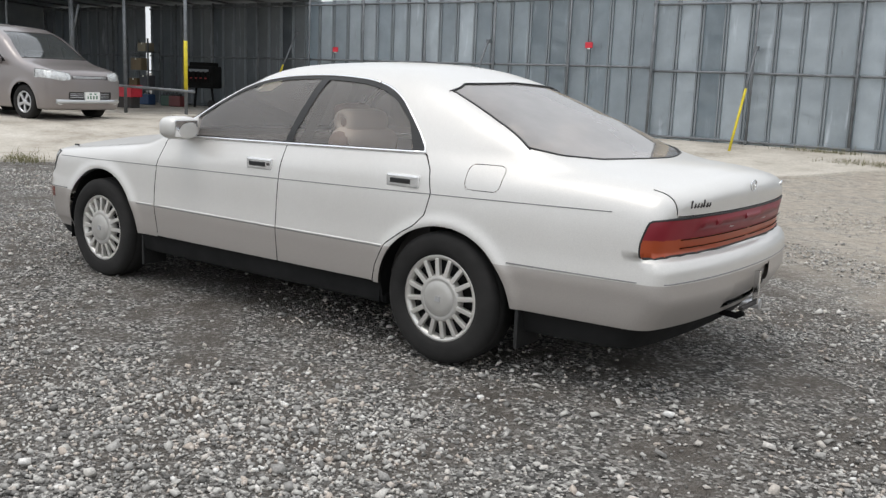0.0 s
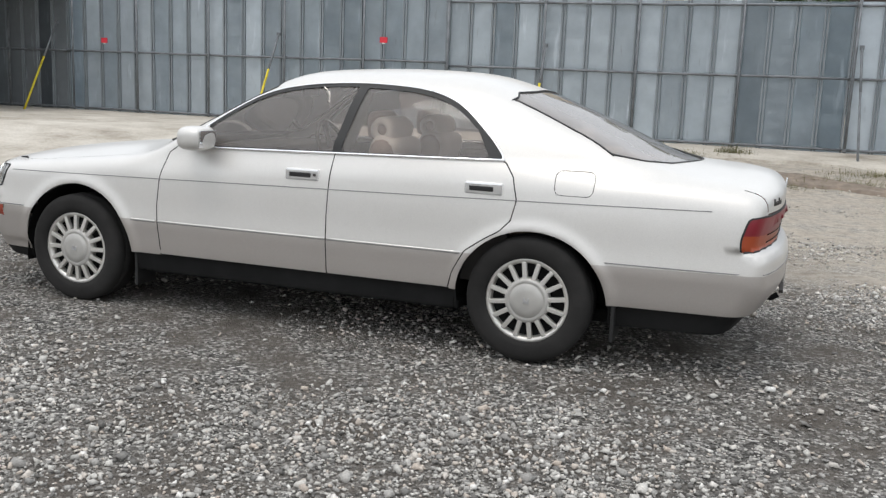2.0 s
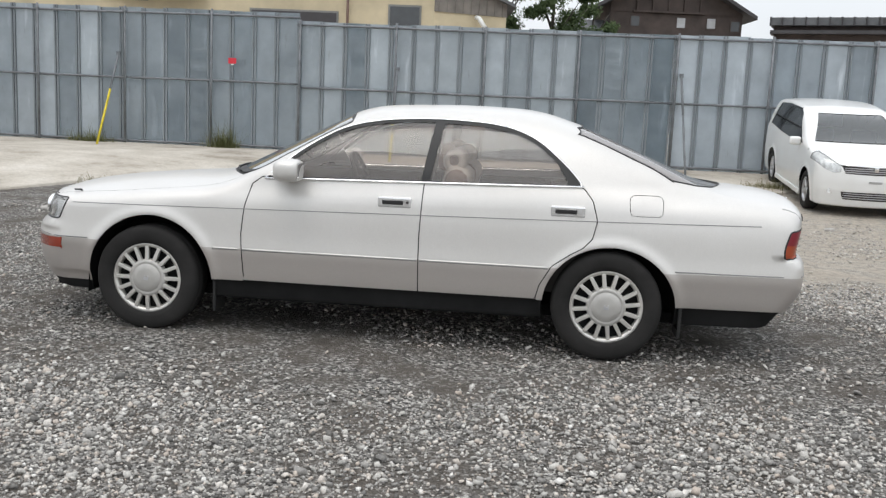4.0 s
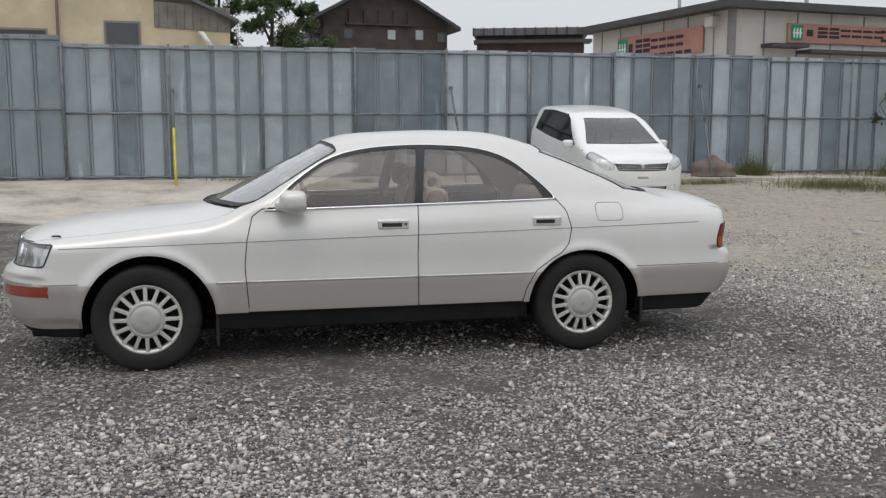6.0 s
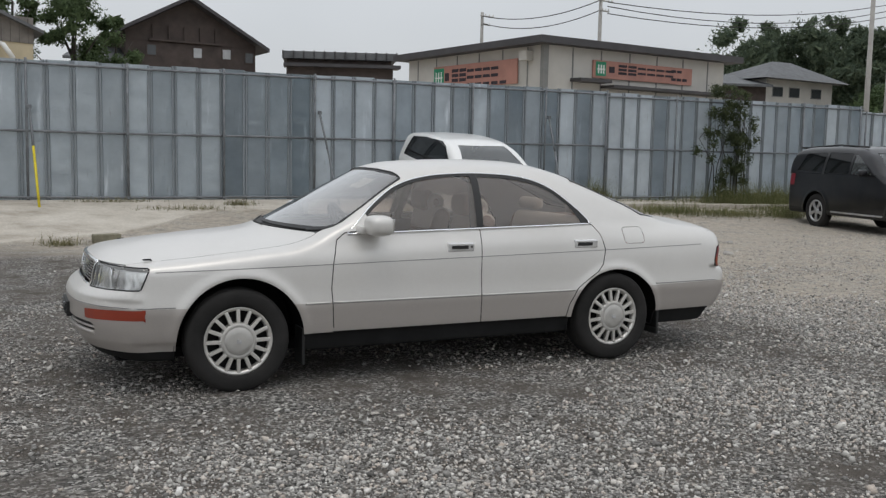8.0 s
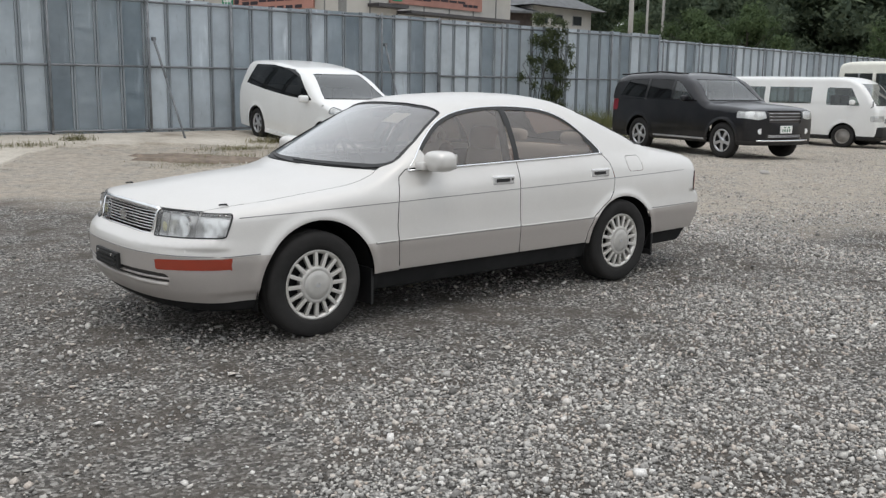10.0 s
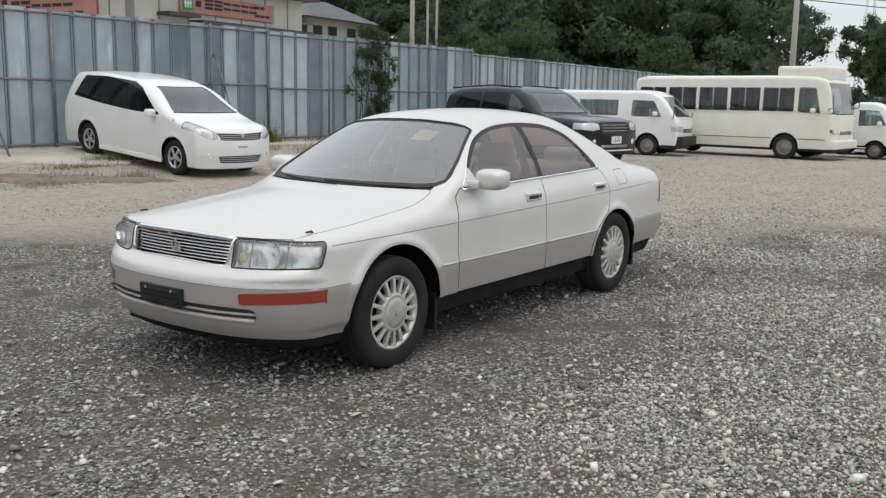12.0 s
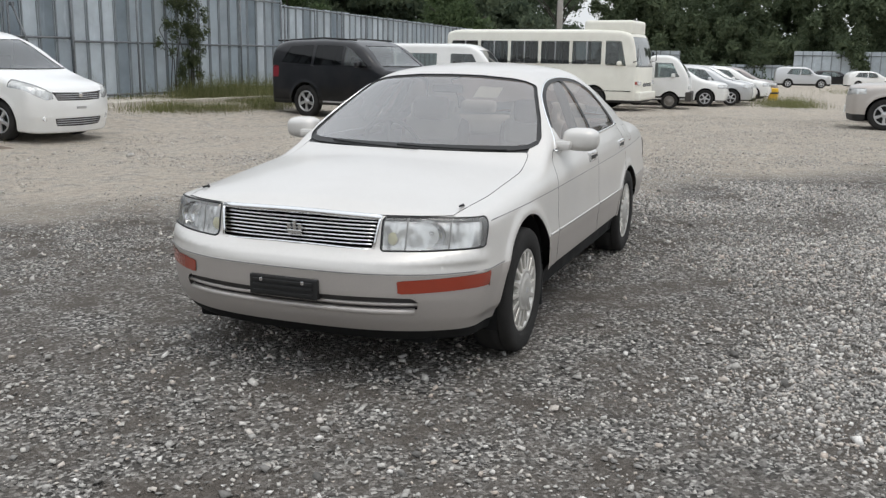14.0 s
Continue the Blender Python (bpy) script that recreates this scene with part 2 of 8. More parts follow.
# ---- smooth solids for vehicle bodies ----
def curve_of(*pairs):
    """A smooth monotone curve through (x, y) pairs, as a function of arrays."""
    xs, ys = np.array([p[0] for p in pairs], float), np.array([p[1] for p in pairs], float)
    h, d = np.diff(xs), np.diff(ys) / np.diff(xs)
    m = np.zeros(len(xs))
    m[0], m[-1] = d[0], d[-1]
    for i in range(1, len(xs) - 1):
        if d[i - 1] * d[i] > 0:
            w1, w2 = 2 * h[i] + h[i - 1], h[i] + 2 * h[i - 1]
            m[i] = (w1 + w2) / (w1 / d[i - 1] + w2 / d[i])

    def f(x):
        x = np.clip(x, xs[0], xs[-1])
        i = np.clip(np.searchsorted(xs, x) - 1, 0, len(h) - 1)
        t = (x - xs[i]) / h[i]
        return ys[i] * (1 + 2 * t) * (1 - t) ** 2 + m[i] * h[i] * t * (1 - t) ** 2 + ys[i + 1] * t * t * (3 - 2 * t) + m[i + 1] * h[i] * t * t * (t - 1)
    return f


def smax(a, b, k):
    h = np.maximum(k - np.abs(a - b), 0) / k
    return np.maximum(a, b) + h * h * k / 4


def smin(a, b, k):
    return -smax(-a, -b, k)


def gradient(field, p, h=1e-3):
    g = np.empty_like(p)
    for i in range(3):
        d = np.zeros(3)
        d[i] = h
        g[:, i] = (field(*(p + d).T) - field(*(p - d).T)) / (2 * h)
    return g


def solid_surface(field, lo, hi, step):
    """The surface of field = 0 as points and triangles: one point in each cell that it crosses."""
    n = [int(math.ceil((b - a) / step)) + 1 for a, b in zip(lo, hi)]
    ax = [lo[i] + step * np.arange(n[i]) for i in range(3)]
    F = field(*np.meshgrid(*ax, indexing="ij"))
    S = F < 0
    c = S[:-1, :-1, :-1].astype(int)
    for i, j, k in ((1, 0, 0), (0, 1, 0), (0, 0, 1), (1, 1, 0), (1, 0, 1), (0, 1, 1), (1, 1, 1)):
        c = c + S[i:n[0] - 1 + i, j:n[1] - 1 + j, k:n[2] - 1 + k]
    on = (c > 0) & (c < 8)
    index = np.full(on.shape, -1)
    cells = np.argwhere(on)
    index[tuple(cells.T)] = np.arange(len(cells))
    pts = np.array(lo) + (cells + 0.5) * step
    for _ in range(6):
        g = gradient(field, pts)
        d = field(*pts.T)[:, None] * g / np.maximum((g * g).sum(1), 0.05)[:, None]
        pts = pts - np.clip(d, -step, step)
    pts = np.clip(pts, np.array(lo) + cells * step - 0.3 * step, np.array(lo) + (cells + 1) * step + 0.3 * step)
    quads = []
    for a in range(3):
        b, cc = (a + 1) % 3, (a + 2) % 3
        s0 = np.moveaxis(S, (a, b, cc), (0, 1, 2))
        ix = np.moveaxis(index, (a, b, cc), (0, 1, 2))
        x0, x1 = s0[:-1, 1:-1, 1:-1], s0[1:, 1:-1, 1:-1]
        e = np.argwhere(x0 != x1)
        i, j, k = e.T
        q = np.stack([ix[i, j, k], ix[i, j + 1, k], ix[i, j + 1, k + 1], ix[i, j, k + 1]], 1)
        turn = ~x0[i, j, k]
        q[turn] = q[turn][:, ::-1]
        quads.append(q[(q >= 0).all(1)])
    q = np.concatenate(quads)
    return pts, np.concatenate([q[:, [0, 1, 2]], q[:, [0, 2, 3]]])


def split_at(pts, tris, f):
    """Splits the triangles along f = 0, f being given as a function of points."""
    v = f(pts)
    v = np.where(np.abs(v) < 1e-6, 1e-6, v)
    s = v[tris] > 0
    n = s.sum(1)
    mixed = (n == 1) | (n == 2)
    t, st = tris[mixed], s[mixed]
    if not len(t):
        return pts, tris
    odd = np.where((st.sum(1) == 1)[:, None], st, ~st).argmax(1)
    r = np.arange(len(t))
    o, a, b = t[r, odd], t[r, (odd + 1) % 3], t[r, (odd + 2) % 3]
    edges = np.sort(np.concatenate([np.stack([o, a], 1), np.stack([o, b], 1)]), axis=1)
    uniq, inv = np.unique(edges, axis=0, return_inverse=True)
    inv = inv.ravel()
    w = (v[uniq[:, 0]] / (v[uniq[:, 0]] - v[uniq[:, 1]]))[:, None]
    fresh = pts[uniq[:, 0]] * (1 - w) + pts[uniq[:, 1]] * w
    p, q = len(pts) + inv[:len(t)], len(pts) + inv[len(t):]
    out = np.concatenate([tris[~mixed], np.stack([o, p, q], 1), np.stack([p, a, b], 1), np.stack([p, b, q], 1)])
    return np.concatenate([pts, fresh]), out


def outline(poly):
    """Signed distance to a polygon in the plane, below zero inside."""
    P = np.array(poly, float)

    def f(u, v):
        best, inside = np.full(np.shape(u), 1e9), np.zeros(np.shape(u), bool)
        for (x0, y0), (x1, y1) in zip(P, np.roll(P, -1, 0)):
            dx, dy = x1 - x0, y1 - y0
            t = np.clip(((u - x0) * dx + (v - y0) * dy) / (dx * dx + dy * dy), 0, 1)
            best = np.minimum(best, np.hypot(u - x0 - t * dx, v - y0 - t * dy))
            hit = ((y0 > v) != (y1 > v)) & (u < (x1 - x0) * (v - y0) / (y1 - y0 + 1e-12) + x0)
            inside ^= hit
        return np.where(inside, -best, best)
    return f


def shell_part(name, pts, tris, field, material, parent, label="", mirror="", push=0.0, slots=None):
    """One mesh from triangles of a body's surface, with the body's own smooth normals.
    mirror: 'both' adds the far side's twin, 'far' is that twin alone. push: metres outwards. slots: material slot of each triangle."""
    if not len(tris):
        return None
    used, t = np.unique(tris, return_inverse=True)
    t = t.reshape(tris.shape)
    p = pts[used]
    g = gradient(field, p)
    nrm = g / np.maximum(np.linalg.norm(g, axis=1), 1e-9)[:, None]
    p = p + nrm * push
    flip = np.array([1, -1, 1])
    idx = np.zeros(len(t), int) if slots is None else slots
    if mirror == "far":
        p, nrm, t = p * flip, nrm * flip, t[:, ::-1]
    elif mirror == "both":
        t = np.concatenate([t, t[:, ::-1] + len(p)])
        p, nrm, idx = np.concatenate([p, p * flip]), np.concatenate([nrm, nrm * flip]), np.concatenate([idx, idx])
    me = bpy.data.meshes.new(name)
    me.from_pydata(p.tolist(), [], t.tolist())
    me.polygons.foreach_set("material_index", idx.astype(np.int32))
    me.polygons.foreach_set("use_smooth", np.ones(len(t), bool))
    for k in material if isinstance(material, (list, tuple)) else [material]:
        me.materials.append(k)
    me.normals_split_custom_set_from_vertices(nrm.tolist())
    ob = new(name, me)
    ob.parent = parent
    return tagged(ob, label)


def side_y(field, x, z, lo=0.2, hi=1.4):
    """Half width of a body at a side place (x, z), on the y < 0 side."""
    a, b = lo, hi
    for _ in range(40):
        c = (a + b) / 2
        if field(np.array([x]), np.array([-c]), np.array([z]))[0] < 0:
            a = c
        else:
            b = c
    return -a


# ---- the sedan ----
_hood = curve_of((-2.30, 0.765), (-2.15, 0.795), (-2.0, 0.835), (-1.5, 0.90), (-1.2, 0.925), (-0.95, 0.945), (-0.5, 0.965), (0.3, 0.975), (1.2, 0.995), (1.8, 1.005), (2.05, 1.0), (2.3, 0.985), (2.42, 0.965), (2.55, 0.93))
_crown = curve_of((-2.3, 0.05), (-1.6, 0.08), (-0.9, 0.065), (0.5, 0.03), (1.8, 0.05), (2.5, 0.08))
_plan = curve_of((-2.3, 0.80), (-1.9, 0.838), (-1.4, 0.858), (-0.8, 0.866), (0.3, 0.868), (1.2, 0.865), (1.7, 0.854), (2.1, 0.832), (2.5, 0.80))
_lean = curve_of((0.2, 0.055), (0.30, 0.035), (0.335, 0.018), (0.45, 0.004), (0.53, 0.0), (0.62, 0.006), (0.75, 0.016), (0.85, 0.034), (0.93, 0.06), (1.02, 0.11))
_leanx = curve_of((-2.2, 1.5), (-1.5, 1.15), (-0.8, 0.75), (0.8, 0.7), (1.4, 1.15), (2.4, 1.25))
_nose = curve_of((0.15, -2.10), (0.28, -2.215), (0.34, -2.25), (0.45, -2.275), (0.54, -2.275), (0.58, -2.262), (0.61, -2.228), (0.64, -2.185), (0.70, -2.172), (0.78, -2.155), (0.84, -2.09))
_tail = curve_of((0.15, 2.340), (0.27, 2.430), (0.35, 2.490), (0.48, 2.555), (0.58, 2.555), (0.625, 2.535), (0.65, 2.495), (0.80, 2.515), (0.88, 2.520), (0.95, 2.505), (1.02, 2.470))
_roof = curve_of((-0.5, 1.33), (-0.2, 1.385), (0.1, 1.412), (0.5, 1.424), (0.9, 1.412), (1.2, 1.365), (1.5, 1.29))
_cabin = curve_of((-0.8, 0.80), (-0.3, 0.803), (0.4, 0.805), (0.9, 0.795), (1.3, 0.765), (1.9, 0.70))


def _steep(f, v, h=0.004):
    return np.sqrt(1 + ((f(v + h) - f(v - h)) / (2 * h)) ** 2)


def sedan_field(X, Y, Z):
    a = np.abs(Y)
    arch_f, arch_r = np.hypot(X + 1.345, Z - 0.31), np.hypot(X - 1.375, (Z - 0.31) * 1.08)
    flare = 0.012 * (np.exp(-((arch_f - 0.40) / 0.035) ** 2) + np.exp(-((arch_r - 0.39) / 0.035) ** 2))
    # the lower door mould stands a little proud
    mould = 0.004 * np.exp(-((Z - 0.50) / 0.05) ** 2)
    side = a - (_plan(X) - _lean(Z) * _leanx(X) + flare + mould)
    top = Z - (_hood(X) - _crown(X) * (a / 0.75) ** 2)
    up = np.clip((Z - 0.57) / 0.06, 0, 1)
    bow = (0.13 - 0.04 * up) * a ** 2 + (0.47 - 0.08 * up) * a ** 4
    front = ((_nose(Z) + bow) - X) / _steep(_nose, Z)
    rear = (X - (_tail(Z) - 0.10 * a ** 2 - 0.12 * a ** 4)) / _steep(_tail, Z)
    # the shoulder is soft along the flanks, crisper over the lamps
    body = smax(side, top, 0.11 - 0.045 * np.clip((-0.75 - X) / 0.4, 0, 1) - 0.025 * np.clip((-1.75 - X) / 0.25, 0, 1))
    body = smax(body, front, 0.05)
    body = smax(body, rear, 0.07)
    body = smax(body, 0.20 - Z, 0.03)
    screen = (-0.29 - (1.365 - Z) * 1.95 + 0.46 * a ** 2 + 0.06 - X) / 2.19
    back = (X - (1.19 + (1.345 - Z) * 2.3 - 0.22 * a ** 2)) / 2.5
    cheek = (a - (_cabin(X) - 0.56 * (Z - 0.97) - 0.25 * (Z - 0.97) ** 2)) / 1.12
    roof = Z - (_roof(X) - 0.055 * (a / 0.55) ** 2 - 0.03 * (a / 0.6) ** 6)
    cab = smax(smax(cheek, roof, 0.10), screen, 0.05)
    cab = smax(cab, back, 0.10)
    cab = np.maximum(smax(cab, a - 0.80 + 0.3 * np.clip(X - 1.5, 0, 1), 0.04), 0.78 - Z)
    return smin(body, cab, 0.055)


def sedan():
    car = thing("sedan", "pearl white four-door saloon with beige-silver lower flanks, standing on gravel", "car")
    pts, tris = solid_surface(sedan_field, (-2.36, -0.93, 0.14), (2.60, 0.05, 1.5), 0.0235)
    sd = outline
    dlo = [(-0.665, 0.945), (-0.45, 1.13), (-0.245, 1.252), (-0.10, 1.295), (0.10, 1.322), (0.34, 1.332), (0.60, 1.322), (0.76, 1.298), (0.91, 1.243), (1.03, 1.155), (1.12, 1.075), (1.185, 1.005), (1.19, 0.983), (0.28, 0.963)]
    _arc = curve_of(*dlo[:11])
    dlo = [(v, float(_arc(v))) for v in np.linspace(-0.665, 1.12, 34)] + dlo[11:]
    f_dlo = sd(dlo)

    def inner(x0, x1, drop):
        return [(v, float(_arc(v)) - drop * (1 + 0.55 * abs(float(_arc(v + 0.02)) - float(_arc(v - 0.02))) / 0.04)) for v in np.linspace(x0, x1, 16)]

    f_gf = sd([(-0.63, 0.958)] + inner(-0.56, 0.312, 0.018) + [(0.262, 0.975)])
    f_gr = sd([(0.312, 0.976)] + inner(0.366, 1.035, 0.022) + [(1.112, 1.0), (1.107, 0.993)])
    f_df = sd([(-0.675, 0.955), (-0.735, 0.91), (-0.77, 0.77), (-0.785, 0.61), (-0.765, 0.335), (0.275, 0.335), (0.27, 0.65), (0.283, 0.97), (0.34, 1.30), (0.0, 1.275), (-0.22, 1.22), (-0.42, 1.10), (-0.63, 0.957)])
    f_dr = sd([(0.275, 0.335), (0.27, 0.65), (0.283, 0.97), (0.34, 1.30), (0.7, 1.27), (0.88, 1.20), (1.05, 1.07), (1.16, 0.99), (1.205, 0.975), (1.255, 0.91), (1.285, 0.80), (1.262, 0.70), (1.21, 0.645), (1.14, 0.605), (1.04, 0.535), (0.975, 0.42), (0.955, 0.335)])
    f_fuel = sd([(cx + 0.03 * math.cos(a), cz + 0.03 * math.sin(a)) for cx, cz, q in ((1.622, 0.925, 0), (1.492, 0.925, 1), (1.494, 0.87, 2), (1.62, 0.87, 3)) for a in (math.pi / 2 * (q + t / 4) for t in range(5))])
    f_hood = sd([(-2.4, -0.655), (-2.04, -0.69), (-1.6, -0.722), (-1.1, -0.722), (-0.85, -0.695)] + [(-1.042 + 0.46 * w * w, -w) for w in np.linspace(0.68, -0.3, 16)] + [(-2.4, 0.3)])
    f_trunk = sd([(1.99, -0.66), (2.30, -0.685), (2.6, -0.69), (2.6, 0.3), (1.99, 0.3)])
    f_light = sd([(0.417, 0.628), (0.62, 0.632), (0.9, 0.642), (0.9, 0.764), (0.62, 0.771), (0.417, 0.772)])
    f_grille = sd([(-0.3, 0.632), (0.385, 0.637), (0.405, 0.766), (0.2, 0.771), (-0.3, 0.772)])
    f_sig = sd([(0.52, 0.452), (0.85, 0.466), (0.95, 0.47), (0.95, 0.530), (0.75, 0.522), (0.515, 0.510)])
    f_slot = sd([(-0.3, 0.352), (0.45, 0.356), (0.585, 0.372), (0.60, 0.395), (0.595, 0.42), (0.57, 0.432), (0.45, 0.436), (-0.3, 0.43)])
    f_tail = sd([(-0.3, 0.655), (0.7, 0.646), (0.80, 0.640), (0.95, 0.640), (0.95, 0.76), (0.80, 0.79), (0.72, 0.802), (0.5, 0.805), (-0.3, 0.805)])
    f_screen = sd([(-0.3, 0.962), (0.60, 0.958), (0.68, 0.966), (0.715, 0.99), (0.715, 1.02), (0.665, 1.115), (0.60, 1.215), (0.552, 1.285), (0.535, 1.302), (0.50, 1.315), (0.40, 1.332), (0.2, 1.348), (-0.3, 1.356)])
    f_clear = sd([(-0.3, 0.988), (0.605, 0.982), (0.668, 0.988), (0.698, 1.008), (0.65, 1.115), (0.586, 1.214), (0.541, 1.282), (0.525, 1.297), (0.49, 1.310), (0.40, 1.322), (0.2, 1.338), (-0.3, 1.346)])
    f_back = sd([(-0.3, 1.0), (0.45, 1.0), (0.62, 1.015), (0.665, 1.04), (0.60, 1.14), (0.53, 1.28), (0.42, 1.315), (-0.3, 1.34)])
    f_recess = sd([(-0.3, 0.36), (0.235, 0.36), (0.235, 0.52), (-0.3, 0.52)])

    # name: (function of points, half width of the gap round it)
    def R_side(f, limit=0.40):
        return lambda p: np.maximum(f(p[:, 0], p[:, 2]), p[:, 1] + limit)

    def R_front(f, xmax):
        return lambda p: np.maximum(f(-p[:, 1], p[:, 2]), p[:, 0] - xmax)

    def R_rear(f, xmin):
        return lambda p: np.maximum(f(-p[:, 1], p[:, 2]), xmin - p[:, 0])

    def light_end(p):
        return np.maximum(f_light(-p[:, 1], p[:, 2]), p[:, 0] - (-1.925 + (p[:, 2] - 0.64) * 0.42))

    def arch(p):
        a = np.hypot(p[:, 0] + 1.345, np.maximum(p[:, 2] - 0.31, 0)) - 0.385
        b = np.hypot((p[:, 0] - 1.375) / 1.09, np.maximum(p[:, 2] - 0.31, 0)) - 0.348
        return np.maximum(np.minimum(a, b), p[:, 1] + 0.3)

    def hood(p):
        return np.maximum(np.maximum(f_hood(p[:, 0], p[:, 1]), 0.777 - p[:, 2]), p[:, 2] - 1.03)

    def trunk(p):
        return np.maximum(f_trunk(p[:, 0], p[:, 1]), 0.812 - p[:, 2])

    regions = [
        ("arch", arch, 0.0),
        ("glass_front", R_side(f_gf), 0.0), ("glass_rear", R_side(f_gr), 0.0), ("frame", R_side(f_dlo), 0.0),
        ("clear", R_front(f_clear, -0.2), 0.0), ("screen", R_front(f_screen, -0.2), 0.0), ("back", R_rear(f_back, 1.1), 0.0),
        ("light", light_end, 0.0), ("grille", R_front(f_grille, -1.9), 0.0),
        ("signal", lambda p: R_front(f_sig, -1.905)(p), 0.0), ("slot", R_front(f_slot, -1.9), 0.0),
        ("tail", lambda p: np.maximum(f_tail(-p[:, 1], p[:, 2]), 2.338 + 0.3 * np.clip(p[:, 2] - 0.70, 0, 1) - p[:, 0]), 0.0), ("recess", R_rear(f_recess, 2.2), 0.0),
        ("fuel", R_side(f_fuel), 0.0016), ("hood", hood, 0.0018), ("trunk", trunk, 0.003),
        ("door_front", R_side(f_df), 0.003), ("door_rear", R_side(f_dr), 0.003),
    ]
    cuts = [lambda p: p[:, 1]]
    for name, f, g in regions:
        cuts += [lambda p, f=f, s=s: f(p) - s for s in ((-g, g) if g else (0.0,))]
    cuts += [lambda p: p[:, 2] - (0.525 + 0.01 * np.clip(np.abs(p[:, 0]) - 1.4, 0, 1)), lambda p: p[:, 2] - 0.332, lambda p: p[:, 2] - 0.268, lambda p: p[:, 1] + 0.685]
    for f in cuts:
        pts, tris = split_at(pts, tris, f)
    pts[:, 1] = np.where(np.abs(pts[:, 1]) < 1e-4, 0, pts[:, 1])
    mid = pts[tris].mean(1)
    tris, mid = tris[mid[:, 1] < 0], mid[mid[:, 1] < 0]
    kind = np.full(len(tris), "body", dtype=object)
    done = np.zeros(len(tris), bool)
    for name, f, g in regions:
        v = f(mid)
        kind[~done & (v < -g)] = name
        gap = ~done & (np.abs(v) <= g) if g else np.zeros(len(tris), bool)
        kind[gap] = "gap_" + name
        done |= (v < g)
    x, y, z = mid.T
    kind[(kind == "gap_trunk") & (x < 2.33)] = "body"
    low = z < 0.332
    kind[(kind == "body") & low & (x > -1.0) & (x < 1.05)] = "rocker"
    kind[(kind == "body") & (z < 0.268) & (x < -1.0)] = "lip"
    kind[(kind == "body") & low & (x > 1.7)] = "valance"
    kind[(kind == "body") & (z > 0.90) & (x > -1.12) & (x < -0.6) & (y > -0.685)] = "cowl"
    kind[(kind == "body") & (x < -1.7) & (z < 0.628)] = "bumper_front"
    kind[(kind == "body") & (x > 1.72) & (z < 0.628) & ((z < 0.535) | (x > 2.3))] = "bumper_rear"
    kind[(kind == "body") & (z < 0.21) & (np.abs(y) < 0.7)] = "floor"
    two = (z < 0.525 + 0.01 * np.clip(np.abs(x) - 1.4, 0, 1)).astype(int)
    paint = [WHITE_PAINT, SILVER_PAINT]

    def take(k, name, material, label="", mirror="both", push=0.0, slots=None, parent=car):
        s = kind == k
        return shell_part(name, pts, tris[s], sedan_field, material, parent, label, mirror, push, None if slots is None else slots[s])

    def rim_of(k, name, material, parent, sgn=-1, r=0.004, label="", push=0.0):
        """A bead along the open edges of one cut-out."""
        t = tris[kind == k]
        ed = np.sort(np.concatenate([t[:, [0, 1]], t[:, [1, 2]], t[:, [2, 0]]]), 1)
        u, c = np.unique(ed, axis=0, return_counts=True)
        near = collections.defaultdict(list)
        edges = u[c == 1]
        for a, b in edges[np.abs(pts[edges][:, :, 1]).max(1) > 1e-5]:
            near[a].append(b)
            near[b].append(a)
        seen, best = set(), []
        for s in list(near):
            if s in seen:
                continue
            s = next((q for q in near if q not in seen and len(near[q]) == 1), s)
            chain, at = [s], s
            seen.add(s)
            while True:
                nxt = [q for q in near[at] if q not in seen]
                if not nxt:
                    break
                at = nxt[0]
                seen.add(at)
                chain.append(at)
            if len(chain) > len(best):
                best = chain
        line = pts[best]
        closed = best[0] in near[best[-1]]
        if closed:
            line = np.concatenate([line, line[:1]])
        d = np.concatenate([[0], np.cumsum(np.linalg.norm(np.diff(line, axis=0), axis=1))])
        m = max(8, int(d[-1] / 0.018))
        s = np.linspace(0, d[-1], m)
        line = np.stack([np.interp(s, d, line[:, i]) for i in range(3)], 1)
        line[:, 1] *= -sgn
        return part(name, tube_bm([tuple(q) for q in line], r, 6), material, parent, label)

    take("body", "body_shell", paint, slots=two)
    for seam in ("fuel", "hood", "trunk", "door_front", "door_rear"):
        for side in ("", "far"):
            take("gap_" + seam, "panel_gap", SEAM_DARK, mirror=side, push=-0.008)
    take("hood", "hood", paint, slots=two)
    take("trunk", "trunk_lid", paint, slots=two)
    take("rocker", "rocker_panel", SILL_BLACK, "matt black sill", push=-0.022)
    take("lip", "front_spoiler", SILL_BLACK, "black lower lip", push=-0.006)
    take("valance", "rear_valance", SILL_BLACK, push=-0.02)
    take("bumper_front", "front_bumper", paint, slots=two)
    take("bumper_rear", "rear_bumper", paint, slots=two)
    take("floor", "underbody", UNDERSIDE)
    take("cowl", "cowl_panel", BLACK_TRIM, "black panel below the windscreen", push=-0.004)
    take("clear", "windscreen", FRONT_GLASS, "dusty tinted windscreen", push=-0.004).visible_shadow = False
    take("screen", "windscreen_border", BLACK_TRIM, "black border round the windscreen", push=-0.002)
    take("back", "rear_window", REAR_GLASS, "dusty rear window", push=-0.004).visible_shadow = False
    take("slot", "lower_intake", DARK_PLASTIC, push=-0.02)
    take("grille", "grille_recess", GRILLE_BLACK, push=-0.045)
    take("recess", "plate_recess", SILVER_PAINT, push=-0.02)
    tail_slots = (mid[:, 2] < 0.712).astype(int)
    tail = take("tail", "tail_lamp", [TAIL_RED, TAIL_AMBER], "red over orange lamp band across the tail", push=0.004, slots=tail_slots)
